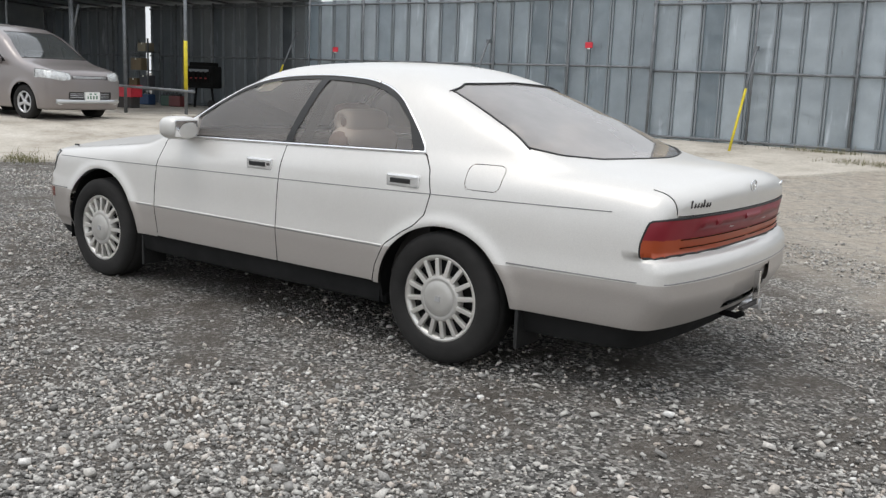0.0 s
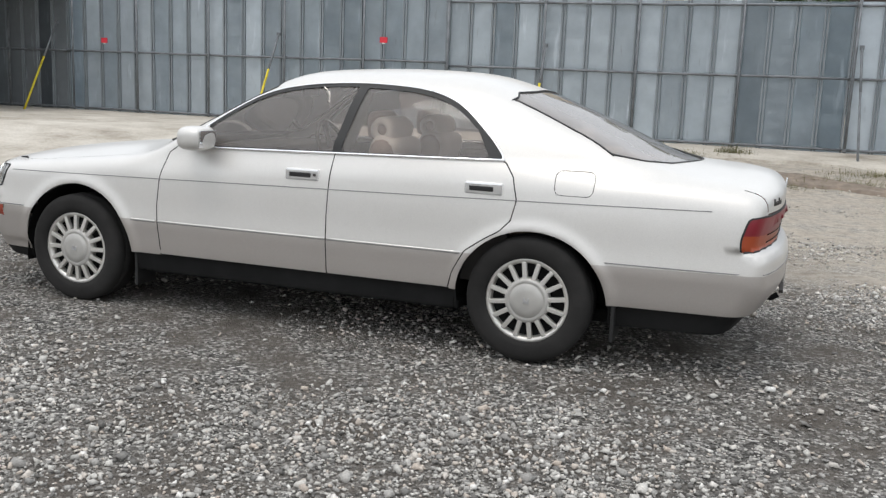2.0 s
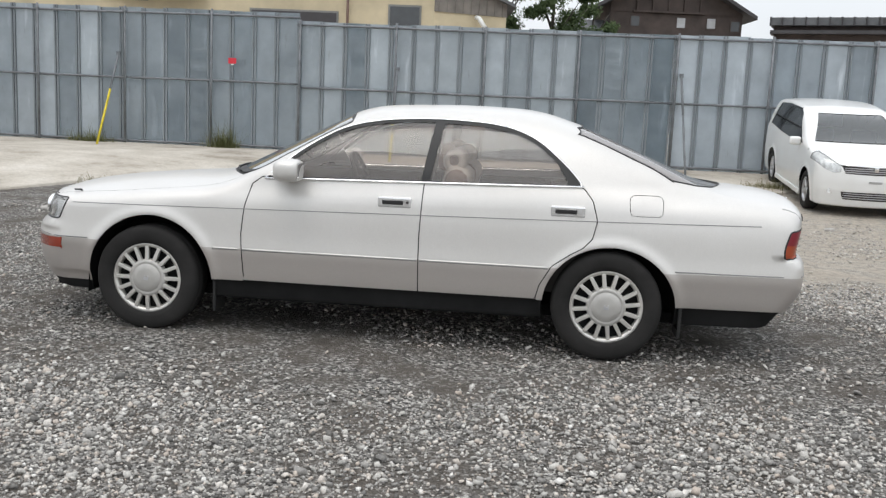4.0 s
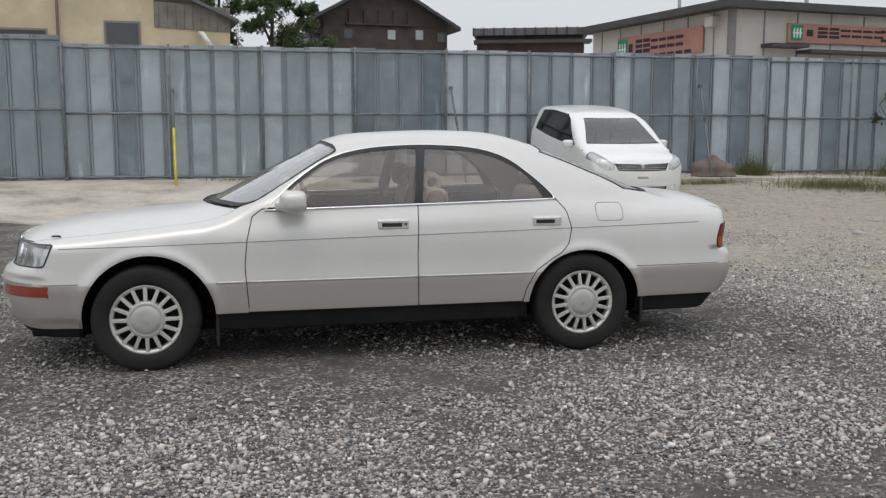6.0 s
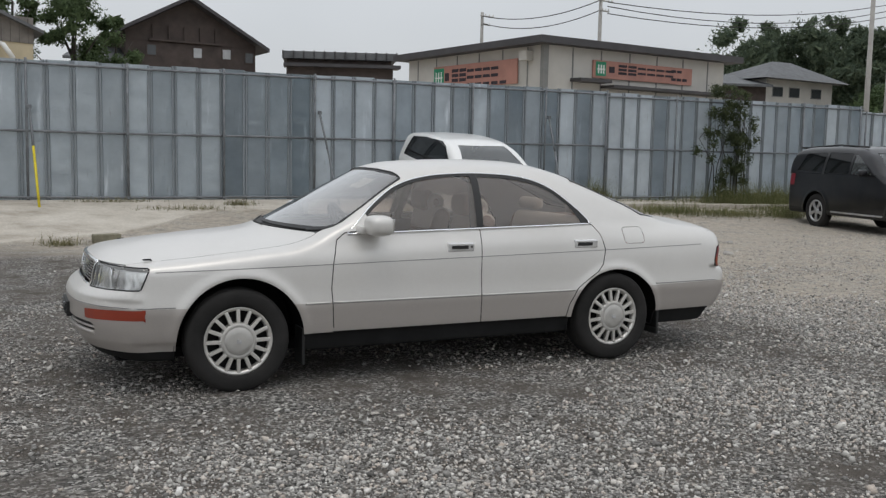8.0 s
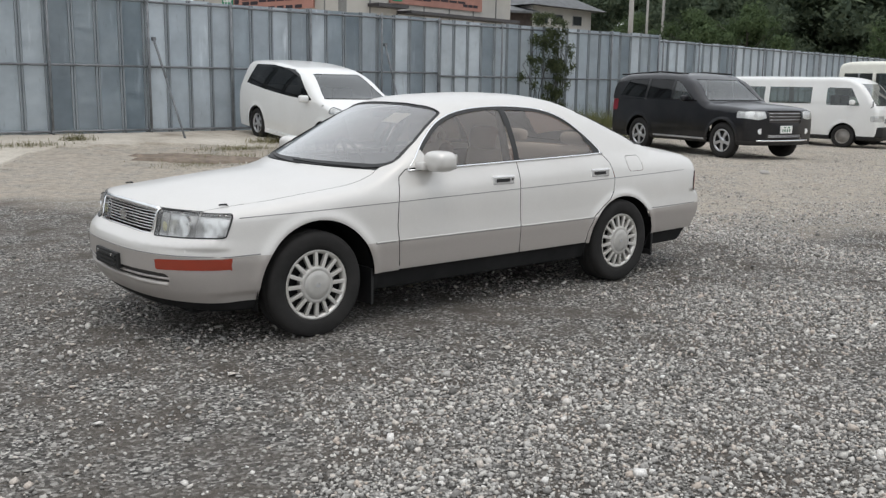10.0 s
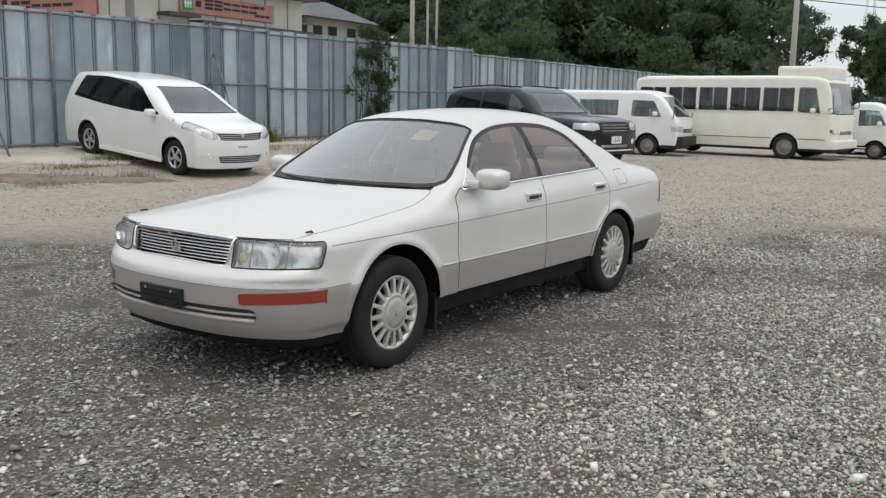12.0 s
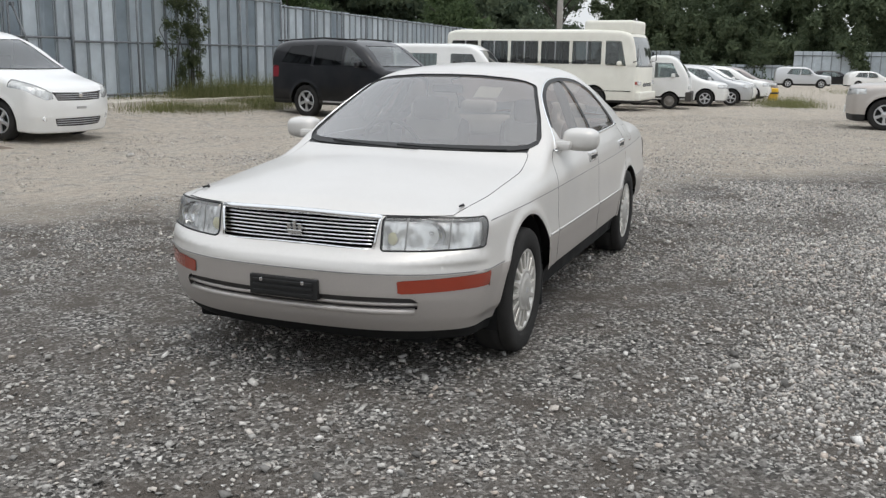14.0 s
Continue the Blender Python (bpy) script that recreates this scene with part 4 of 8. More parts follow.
def sedan_cabin(car):
    for c in (-0.37, 0.37):
        seat = cushion("front_seat", car, (-0.22, 0.30, c - 0.25, c + 0.25, 0.42, 0.60), 0.06, BROWN_CLOTH, "tan seat with cream cover")
        cushion("backrest", seat, (0.26, 0.40, c - 0.25, c + 0.25, 0.50, 1.06), 0.06, BROWN_CLOTH, "", ((0.3, 0.5), 14))
        cushion("seat_cover", seat, (0.245, 0.415, c - 0.22, c + 0.22, 0.86, 1.075), 0.06, CLOTH, "cream cloth cover", ((0.3, 0.5), 14))
        cushion("headrest", seat, (0.315, 0.415, c - 0.135, c + 0.135, 1.02, 1.185), 0.045, BROWN_CLOTH)
        roll = lathe([(0.0, -0.135), (0.030, -0.135), (0.030, -0.155), (0.045, -0.166), (0.064, -0.155), (0.072, -0.125), (0.072, 0.125), (0.064, 0.155), (0.045, 0.166), (0.030, 0.155), (0.030, 0.135), (0.0, 0.135)], 24)
        bmesh.ops.transform(roll, matrix=Matrix.Translation((0.425, c, 1.085)), verts=roll.verts)
        part("neck_roll", roll, CLOTH, seat, "cream cloth neck roll with an open end")
        hole = lathe([(0.0, -0.1375), (0.029, -0.1375), (0.029, 0.1375), (0.0, 0.1375)], 16)
        bmesh.ops.transform(hole, matrix=Matrix.Translation((0.425, c, 1.085)), verts=hole.verts)
        part("roll_core", hole, BROWN_CLOTH, seat)
    bench = cushion("rear_seat", car, (0.72, 1.22, -0.62, 0.62, 0.42, 0.62), 0.07, BROWN_CLOTH, "tan rear bench")
    cushion("rear_backrest", bench, (1.16, 1.36, -0.62, 0.62, 0.50, 1.02), 0.07, BROWN_CLOTH, "", ((1.2, 0.5), 18))
    cushion("bench_cover", bench, (1.145, 1.375, -0.56, 0.56, 0.84, 1.035), 0.06, CLOTH, "cream cloth cover", ((1.2, 0.5), 18))
    for c in (-0.36, 0.36):
        cushion("rear_headrest", bench, (1.31, 1.41, c - 0.15, c + 0.15, 1.02, 1.12), 0.04, CLOTH)
    part("parcel_shelf", box_bm(1.36, 1.86, -0.60, 0.60, 0.955, 0.975, bevel=0.006), BROWN_CLOTH, car)
    cushion("tissue_box", car, (1.55, 1.68, -0.34, -0.10, 0.975, 1.05), 0.015, CLOTH, "cream tissue box on the parcel shelf", step=0.02)
    part("dashboard", box_bm(-0.86, -0.42, -0.68, 0.68, 0.70, 0.935, bevel=0.05), DARK_PLASTIC, car)
    bm = bmesh.new()
    m = Matrix.Translation((-0.30, 0.37, 0.90)) @ Matrix.Rotation(radians(65), 4, "Y")
    ring = [m @ Vector((0.185 * math.cos(a), 0.185 * math.sin(a), 0)) for a in (2 * math.pi * k / 28 for k in range(29))]
    add_tube(bm, ring, 0.015, 8, caps=False)
    for a in (0.2, math.pi - 0.2, -math.pi / 2):
        add_tube(bm, [m @ Vector((0, 0, -0.02)), m @ Vector((0.18 * math.sin(a), 0.18 * math.cos(a), 0))], 0.018, 6)
    part("steering_wheel", bm, DARK_PLASTIC, car)
    part("interior_mirror", box_bm(-0.30, -0.27, -0.10, 0.10, 1.24, 1.29, bevel=0.01), DARK_PLASTIC, car)
    for sgn in (-1, 1):
        part("door_trim", box_bm(-0.72, 1.22, min(sgn * 0.70, sgn * 0.745), max(sgn * 0.70, sgn * 0.745), 0.36, 0.93, bevel=0.012), DARK_PLASTIC, car)
        part("pillar_trim", tube_bm([(0.29, sgn * 0.70, 0.93), (0.35, sgn * 0.53, 1.30)], 0.03, 6), DARK_PLASTIC, car)
    part("firewall", box_bm(-0.92, -0.86, -0.70, 0.70, 0.26, 0.90, bevel=0.01), UNDERSIDE, car)
    part("rear_bulkhead", box_bm(1.42, 1.46, -0.66, 0.66, 0.26, 0.955, bevel=0.01), UNDERSIDE, car)


sedan()


# ---- ground ----
def _smooth(t):
    t = np.clip(t, 0, 1)
    return t * t * (3 - 2 * t)


def ground_z(x, y):
    """The yard is flat round the sedan, rises to the apron along the fence and falls gently down the row of parked vehicles."""
    x, y = np.asarray(x, float), np.asarray(y, float)
    s = y + 0.8 * np.maximum(0, -x - 3)
    return 0.34 * _smooth((s - 8) / 6) - 0.012 * np.clip(x - 10, 0, 20) - 0.012 * np.clip(x - 30, 0, 90)


def gz(x, y):
    return float(ground_z(x, y))


def ground_material():
    m, n, l, b = _nodes("gravel_and_dirt")
    v = _coords(n, l, 1.0)
    big = _noise(n, l, v, 0.35, 5, 0.6)
    mid = _noise(n, l, v, 2.3, 6, 0.65)
    vor = n.new("ShaderNodeTexVoronoi")
    vor.inputs["Scale"].default_value, vor.inputs["Randomness"].default_value = 66, 1.0
    l.new(v, vor.inputs["Vector"])
    vor2 = n.new("ShaderNodeTexVoronoi")
    vor2.inputs["Scale"].default_value = 150
    l.new(v, vor2.inputs["Vector"])
    sep = n.new("ShaderNodeSeparateColor")
    l.new(vor.outputs["Color"], sep.inputs[0])
    stone = _ramp_of(n, l, sep.outputs[0], ((0.0, (0.05, 0.047, 0.043)), (0.4, (0.15, 0.144, 0.134)), (0.75, (0.34, 0.325, 0.30)), (1.0, (0.80, 0.77, 0.72))))
    dirt = _ramp_of(n, l, mid, ((0.25, (0.115, 0.10, 0.086)), (0.55, (0.20, 0.178, 0.154)), (0.8, (0.30, 0.27, 0.235))))
    pale = _ramp_of(n, l, mid, ((0.25, (0.47, 0.41, 0.34)), (0.55, (0.65, 0.585, 0.495)), (0.8, (0.78, 0.72, 0.63))))
    # grey gravel where the sedan stands, worn pale dirt towards the fence and the row
    xyz = n.new("ShaderNodeSeparateXYZ")
    tc = n.new("ShaderNodeTexCoord")
    l.new(tc.outputs["Object"], xyz.inputs[0])
    sm = n.new("ShaderNodeMath")
    sm.operation = "MULTIPLY_ADD"
    l.new(xyz.outputs["X"], sm.inputs[0])
    sm.inputs[1].default_value = 1.0
    l.new(xyz.outputs["Y"], sm.inputs[2])
    wob = n.new("ShaderNodeMath")
    wob.operation = "MULTIPLY_ADD"
    l.new(big, wob.inputs[0])
    wob.inputs[1].default_value = 5.0
    l.new(sm.outputs[0], wob.inputs[2])
    reg = n.new("ShaderNodeMapRange")
    reg.inputs["From Min"].default_value, reg.inputs["From Max"].default_value = 6.6, 8.8
    l.new(wob.outputs[0], reg.inputs["Value"])
    cover = n.new("ShaderNodeMapRange")
    cover.inputs["From Min"].default_value, cover.inputs["From Max"].default_value = 0.36, 0.60
    l.new(mid, cover.inputs["Value"])
    near = _mixed(n, l, cover.outputs[0], dirt, stone)
    thin = n.new("ShaderNodeMapRange")
    thin.inputs["From Min"].default_value, thin.inputs["From Max"].default_value = 0.45, 0.75
    thin.inputs["To Max"].default_value = 0.75
    l.new(mid, thin.inputs["Value"])
    clods = _ramp_of(n, l, _noise(n, l, v, 9.0, 5, 0.75), ((0.3, (0.62, 0.61, 0.60)), (0.5, (0.95, 0.95, 0.95)), (0.72, (1.2, 1.2, 1.2))))
    far = _mixed(n, l, 1.0, _mixed(n, l, thin.outputs[0], pale, stone), clods, "MULTIPLY")
    col = _mixed(n, l, reg.outputs[0], near, far)
    l.new(col, b.inputs["Base Color"])
    b.inputs["Roughness"].default_value = 0.95
    b.inputs["Specular IOR Level"].default_value = 0.2
    add = n.new("ShaderNodeMath")
    add.operation = "MULTIPLY_ADD"
    l.new(vor.outputs["Distance"], add.inputs[0])
    add.inputs[1].default_value = -1.0
    l.new(vor2.outputs["Distance"], add.inputs[2])
    _bumped(n, l, add.outputs[0], b, 0.9, 0.018)
    return m


def axis_steps(*spans):
    out = [spans[0][0]]
    for a, b, s in spans:
        out += list(np.arange(a + s, b + s * 0.5, s))
    return np.array(out)


gx = axis_steps((-700, -100, 100), (-100, -20, 10), (-20, 36, 0.5), (36, 120, 6), (120, 900, 130))
gy = axis_steps((-700, -100, 100), (-100, -10, 10), (-10, 20, 0.5), (20, 100, 10), (100, 900, 100))
GX, GY = np.meshgrid(gx, gy, indexing="ij")
GZ = ground_z(GX, GY) + np.where((np.abs(GX) < 36) & (np.abs(GY) < 20), 0.012 * np.sin(GX * 1.7 + GY * 0.6) * np.sin(GY * 1.3 - GX * 0.4), 0)
_n1 = len(gy)
_id = np.arange(len(gx) * _n1).reshape(len(gx), _n1)
_q = np.stack([_id[:-1, :-1], _id[1:, :-1], _id[1:, 1:], _id[:-1, 1:]], -1).reshape(-1, 4)
_me = bpy.data.meshes.new("ground")
_me.from_pydata(np.stack([GX, GY, GZ], -1).reshape(-1, 3).tolist(), [], _q.tolist())
_me.polygons.foreach_set("use_smooth", np.ones(len(_q), bool))
_me.materials.append(ground_material())
tagged(new("ground", _me), "grey crushed gravel yard worn to pale dirt in places", "ground", kind="structure")


def stone_material(name="crushed_stone", pale=0.0):
    m, n, l, b = _nodes(name)
    geo = n.new("ShaderNodeNewGeometry")
    tone = _ramp_of(n, l, geo.outputs["Random Per Island"], ((0.0, (0.13, 0.124, 0.114)), (0.18, (0.27, 0.26, 0.243)), (0.45, (0.46, 0.443, 0.412)), (0.72, (0.62, 0.595, 0.55)), (0.84, (0.54, 0.46, 0.39)), (1.0, (0.84, 0.82, 0.78))))
    tone = _mixed(n, l, pale, tone, (0.68, 0.62, 0.54))
    v = _coords(n, l, 1.0)
    fine = _ramp_of(n, l, _noise(n, l, v, 140, 3), ((0.3, (0.72, 0.72, 0.72)), (0.7, (1.1, 1.1, 1.1))))
    l.new(_mixed(n, l, 1.0, tone, fine, "MULTIPLY"), b.inputs["Base Color"])
    b.inputs["Roughness"].default_value = 0.85
    _bumped(n, l, _noise(n, l, v, 220, 2), b, 0.3, 0.002)
    return m


def hull_of(points):
    bm = bmesh.new()
    bmesh.ops.convex_hull(bm, input=[bm.verts.new(p) for p in points])
    bm.verts.index_update()
    out = np.array([v.co[:] for v in bm.verts]), np.array([[v.index for v in f.verts] for f in bm.faces])
    bm.free()
    return out


def feather(x, y, x0, x1, y0, y1, soft):
    """1 inside a patch, falling to 0 at its wavering edges."""
    w = 0.35 * soft * (np.sin(x * 1.9 + y * 0.8) + np.sin(y * 2.3 - x * 0.6))
    return _smooth(np.minimum(np.minimum(x - x0, x1 - x), np.minimum(y - y0, y1 - y)) / soft + w * 0.5 - 0.2)


def scatter_stones(name, label, seed, area, cover, shape, mid_size, material):
    """Loose stones thick where the camera passes near, thinning outwards; bare tracks of dirt between."""
    rng = np.random.default_rng(seed)
    base, faces = hull_of(shape)
    nv = len(base)
    x0, x1, y0, y1, per = area
    n = int((x1 - x0) * (y1 - y0) * per)
    p = np.stack([rng.uniform(x0, x1, n), rng.uniform(y0, y1, n)], 1)
    bare = np.sin(p[:, 0] * 1.1 + 1.3 * np.sin(p[:, 1] * 0.9)) * np.sin(p[:, 1] * 1.5 + 0.8 * np.sin(p[:, 0] * 0.7)) + 0.35 * np.sin(p[:, 0] * 3.1) * np.sin(p[:, 1] * 3.7)
    p = p[rng.uniform(0, 1, n) < np.clip(1.0 - 1.5 * (bare - 0.15), 0.1, 1) * cover(p[:, 0], p[:, 1])]
    n = len(p)
    size = np.clip(rng.lognormal(math.log(mid_size), 0.42, n), 0.004, 0.03)
    v = base[None] * (1 + rng.uniform(-0.26, 0.26, (n, nv, 1)))
    v = v * np.stack([rng.uniform(0.8, 1.35, n), rng.uniform(0.75, 1.1, n), rng.uniform(0.6, 1.0, n)], 1)[:, None] * size[:, None, None]
    a = rng.uniform(0, 2 * np.pi, n)
    tilt = rng.normal(0, 0.45, n)
    c, s = np.cos(a)[:, None], np.sin(a)[:, None]
    x, y, z = v[..., 0], v[..., 1], v[..., 2]
    ct, st = np.cos(tilt)[:, None], np.sin(tilt)[:, None]
    x, z = x * ct - z * st, x * st + z * ct
    x, y = x * c - y * s, x * s + y * c
    gzv = ground_z(p[:, 0], p[:, 1]) + 0.012 * np.sin(p[:, 0] * 1.7 + p[:, 1] * 0.6) * np.sin(p[:, 1] * 1.3 - p[:, 0] * 0.4)
    co = np.stack([x + p[:, :1], y + p[:, 1:], z + (gzv + size * 0.3)[:, None]], -1).reshape(-1, 3)
    f = (faces[None] + nv * np.arange(n)[:, None, None]).reshape(-1)
    me = bpy.data.meshes.new(name)
    me.vertices.add(len(co))
    me.vertices.foreach_set("co", co.astype(np.float32).ravel())
    me.loops.add(len(f))
    me.loops.foreach_set("vertex_index", f.astype(np.int32))
    me.polygons.add(len(f) // 3)
    me.polygons.foreach_set("loop_start", np.arange(0, len(f), 3, dtype=np.int32))
    me.update(calc_edges=True)
    me.materials.append(material)
    tagged(new(name, me), label, "gravel", kind="stuff")


STONE = stone_material()
OCTA = [Vector(p) for p in ((1, 0, 0), (-0.5, 0.87, 0), (-0.5, -0.87, 0), (0.45, 0.6, 0.6), (-0.7, 0, 0.6), (0.45, -0.6, 0.6))]
CHIP = [Vector(p) for p in ((1, 0.1, -0.35), (-0.45, 0.9, -0.25), (-0.6, -0.8, -0.3), (0.55, 0.55, 0.65), (-0.75, 0.1, 0.55), (0.4, -0.65, 0.7))]


def near_cover(x, y):
    return feather(x, y, -6.9, 6.0, -6.4, -1.2, 1.5)


scatter_stones("gravel_stones", "loose grey and buff crushed stones lying on the yard", 7, (-6.9, 6.0, -5.5, -1.2, 3550), near_cover, CHIP, 0.0072, STONE)
scatter_stones("rear_gravel", "loose pale crushed stones behind the saloon", 12, (2.5, 7.0, -3.2, 2.6, 1700), lambda x, y: feather(x, y, 2.5, 7.0, -3.2, 2.6, 1.1) * (1 - 0.8 * near_cover(x, y)), CHIP, 0.0076, STONE)
scatter_stones("gravel_spread", "thin spread of grey crushed stones over worn dirt", 8, (-11.0, 9.5, -6.5, 5.5, 640), lambda x, y: (1 - near_cover(x, y)) * feather(x, y, -11.0, 9.5, -9.0, 5.5, 3.6), OCTA, 0.0084, STONE)
scatter_stones("pale_gravel_spread", "thin spread of buff stones over pale worn dirt", 9, (0.0, 24.0, -7.0, 9.5, 165), lambda x, y: feather(x, y, 0.0, 24.0, -7.0, 9.5, 3.0) * _smooth((x + y - 3.5) / 4), OCTA, 0.0125, stone_material("buff_stone", 0.5))


# ---- concrete apron along the fence ----
def concrete_material():
    m, n, l, b = _nodes("old_concrete")
    v = _coords(n, l, 1.0)
    big = _noise(n, l, v, 0.9, 6, 0.7)
    fine = _noise(n, l, v, 25, 4)
    c = _ramp_of(n, l, big, ((0.3, (0.26, 0.225, 0.18)), (0.45, (0.43, 0.39, 0.33)), (0.58, (0.52, 0.48, 0.415)), (0.75, (0.62, 0.585, 0.525))))
    g = _ramp_of(n, l, fine, ((0.3, (0.82, 0.82, 0.82)), (0.7, (1.08, 1.08, 1.08))))
    l.new(_mixed(n, l, 1.0, c, g, "MULTIPLY"), b.inputs["Base Color"])
    b.inputs["Roughness"].default_value = 0.92
    _bumped(n, l, fine, b, 0.35, 0.006)
    return m


CONCRETE = concrete_material()


def apron():
    xs = np.arange(-22, 14.6, 0.4)
    edge = curve_of((-22, -3.0), (-14, 0.6), (-9, 2.4), (-7, 5.2), (-5.5, 7.9), (-2.2, 8.6), (0.0, 10.6), (2.0, 12.1), (4.0, 11.3), (6.5, 11.0), (9.0, 12.0), (14.6, 12.35))
    bm = bmesh.new()
    rows = []
    for i, x in enumerate(xs):
        e = float(edge(x)) + 0.25 * math.sin(x * 2.3) + 0.12 * math.sin(x * 7.1)
        row = []
        for k in range(14):
            y = e + (13.9 - e) * (k / 13) ** 1.2
            row.append(bm.verts.new((x, y, gz(x, y) + 0.03)))
        low = bm.verts.new((x + 0.02, e - 0.05, gz(x, e) - 0.06))
        rows.append([low] + row)
    for a, b in zip(rows, rows[1:]):
        for k in range(14):
            f = bm.faces.new((a[k], b[k], b[k + 1], a[k + 1]))
            f.smooth = k > 0
    me = bpy.data.meshes.new("pavement")
    bm.to_mesh(me)
    bm.free()
    me.materials.append(CONCRETE)
    tagged(new("pavement", me), "cracked pale concrete apron along the steel fence", "pavement", kind="structure")


apron()
kerb = thing("kerb", "low pale concrete kerb in the weeds", "kerb", kind="structure")
for k in range(8):
    x = 8.2 + k * 1.22
    part("kerb_stone", box_bm(x, x + 1.19, 11.95, 12.12, gz(x, 12) - 0.05, gz(x, 12) + 0.11, bevel=0.015), CONCRETE, kerb)


# ---- steel fence ----
def steel_material(name, col, stain):
    m, n, l, b = _nodes(name)
    info = n.new("ShaderNodeObjectInfo")
    tc = n.new("ShaderNodeTexCoord")
    off = n.new("ShaderNodeVectorMath")
    off.operation = "MULTIPLY_ADD"
    comb = n.new("ShaderNodeCombineXYZ")
    l.new(info.outputs["Random"], comb.inputs[0])
    l.new(info.outputs["Random"], comb.inputs[2])
    l.new(comb.outputs[0], off.inputs[0])
    off.inputs[1].default_value = (37, 0, 23)
    l.new(tc.outputs["Object"], off.inputs[2])
    stretch = n.new("ShaderNodeMapping")
    stretch.inputs["Scale"].default_value = (5.0, 5.0, 0.7)
    l.new(off.outputs[0], stretch.inputs["Vector"])
    run = _noise(n, l, stretch.outputs[0], 1.0, 6, 0.6)
    cloud = _noise(n, l, off.outputs[0], 2.0, 5)
    tone = _ramp_of(n, l, info.outputs["Random"], ((0.0, tuple(c * 0.93 for c in col)), (0.5, col), (1.0, tuple(c * 1.07 for c in col))))
    shade = _ramp_of(n, l, cloud, ((0.3, (0.86, 0.86, 0.87)), (0.7, (1.1, 1.1, 1.1))))
    base = _mixed(n, l, 1.0, tone, shade, "MULTIPLY")
    fac = n.new("ShaderNodeMapRange")
    fac.inputs["From Min"].default_value, fac.inputs["From Max"].default_value, fac.inputs["To Max"].default_value = 0.60, 0.74, stain
    l.new(run, fac.inputs["Value"])
    pale = _mixed(n, l, fac.outputs[0], base, (0.66, 0.71, 0.75))
    rust = n.new("ShaderNodeMapRange")
    rust.inputs["From Min"].default_value, rust.inputs["From Max"].default_value, rust.inputs["To Max"].default_value = 0.64, 0.8, 0.5
    l.new(_noise(n, l, stretch.outputs[0], 2.7, 5), rust.inputs["Value"])
    l.new(_mixed(n, l, rust.outputs[0], pale, (0.13, 0.12, 0.115)), b.inputs["Base Color"])
    b.inputs["Metallic"].default_value = 0.25
    b.inputs["Roughness"].default_value = 0.58
    _bumped(n, l, cloud, b, 0.05, 0.01)
    return m


# sheet tone by run: darker on the left runs, paler on the right
GALV = steel_material("galvanised_sheet", (0.45, 0.50, 0.535), 0.8)
GALV_LEFT = steel_material("dull_galvanised_sheet", (0.41, 0.457, 0.487), 0.8)
GALV_PALE = steel_material("pale_galvanised_sheet", (0.48, 0.528, 0.56), 0.6)
# stained sheets; the lean-to roof's shade is also put into this dark colour
GALV_STAIN_SHADE = steel_material("stained_shaded_galvanised_sheet", (0.17, 0.185, 0.195), 0.35)
# darker steel: the shade in the folded ribs is put into this colour
GALV_DARK = steel_material("galvanised_rib", (0.25, 0.275, 0.29), 0.1)
PIPE = plain("scaffold_pipe", (0.17, 0.18, 0.19), 0.55, 0.3, 0.3, 6.0)
YELLOW = plain("yellow_paint_chipped", (0.62, 0.50, 0.02), 0.5, vary=0.2, scale=8.0)
RED_TAG = plain("red_tag", (0.65, 0.03, 0.05), 0.5)


def sheet_meshes(height, width=0.49, skin=None):
    """One fence sheet: a flat pan with a folded rib along one edge."""
    sheet, rib = bmesh.new(), bmesh.new()
    prof = ((0.0, 0.0), (0.055, 0.0), (0.062, 0.012), (width - 0.045, 0.012), (width - 0.038, 0.0), (width + 0.004, 0.0))
    a = [sheet.verts.new((x, -y, 0)) for x, y in prof]
    b = [sheet.verts.new((x, -y, height)) for x, y in prof]
    for k in range(len(prof) - 1):
        sheet.faces.new((a[k], a[k + 1], b[k + 1], b[k]))
    bmesh.ops.solidify(sheet, geom=sheet.faces[:], thickness=0.003)
    for x0 in (-0.028, 0.030):
        add_box(rib, x0 - 0.017, x0 + 0.017, -0.040, -0.002, 0.0, height, 0.003)
    out = []
    for nm, bm, mt in (("panel", sheet, skin or GALV), ("panel_rib", rib, GALV_DARK)):
        me = bpy.data.meshes.new(nm)
        bm.to_mesh(me)
        bm.free()
        me.materials.append(mt)
        out.append(me)
    return out


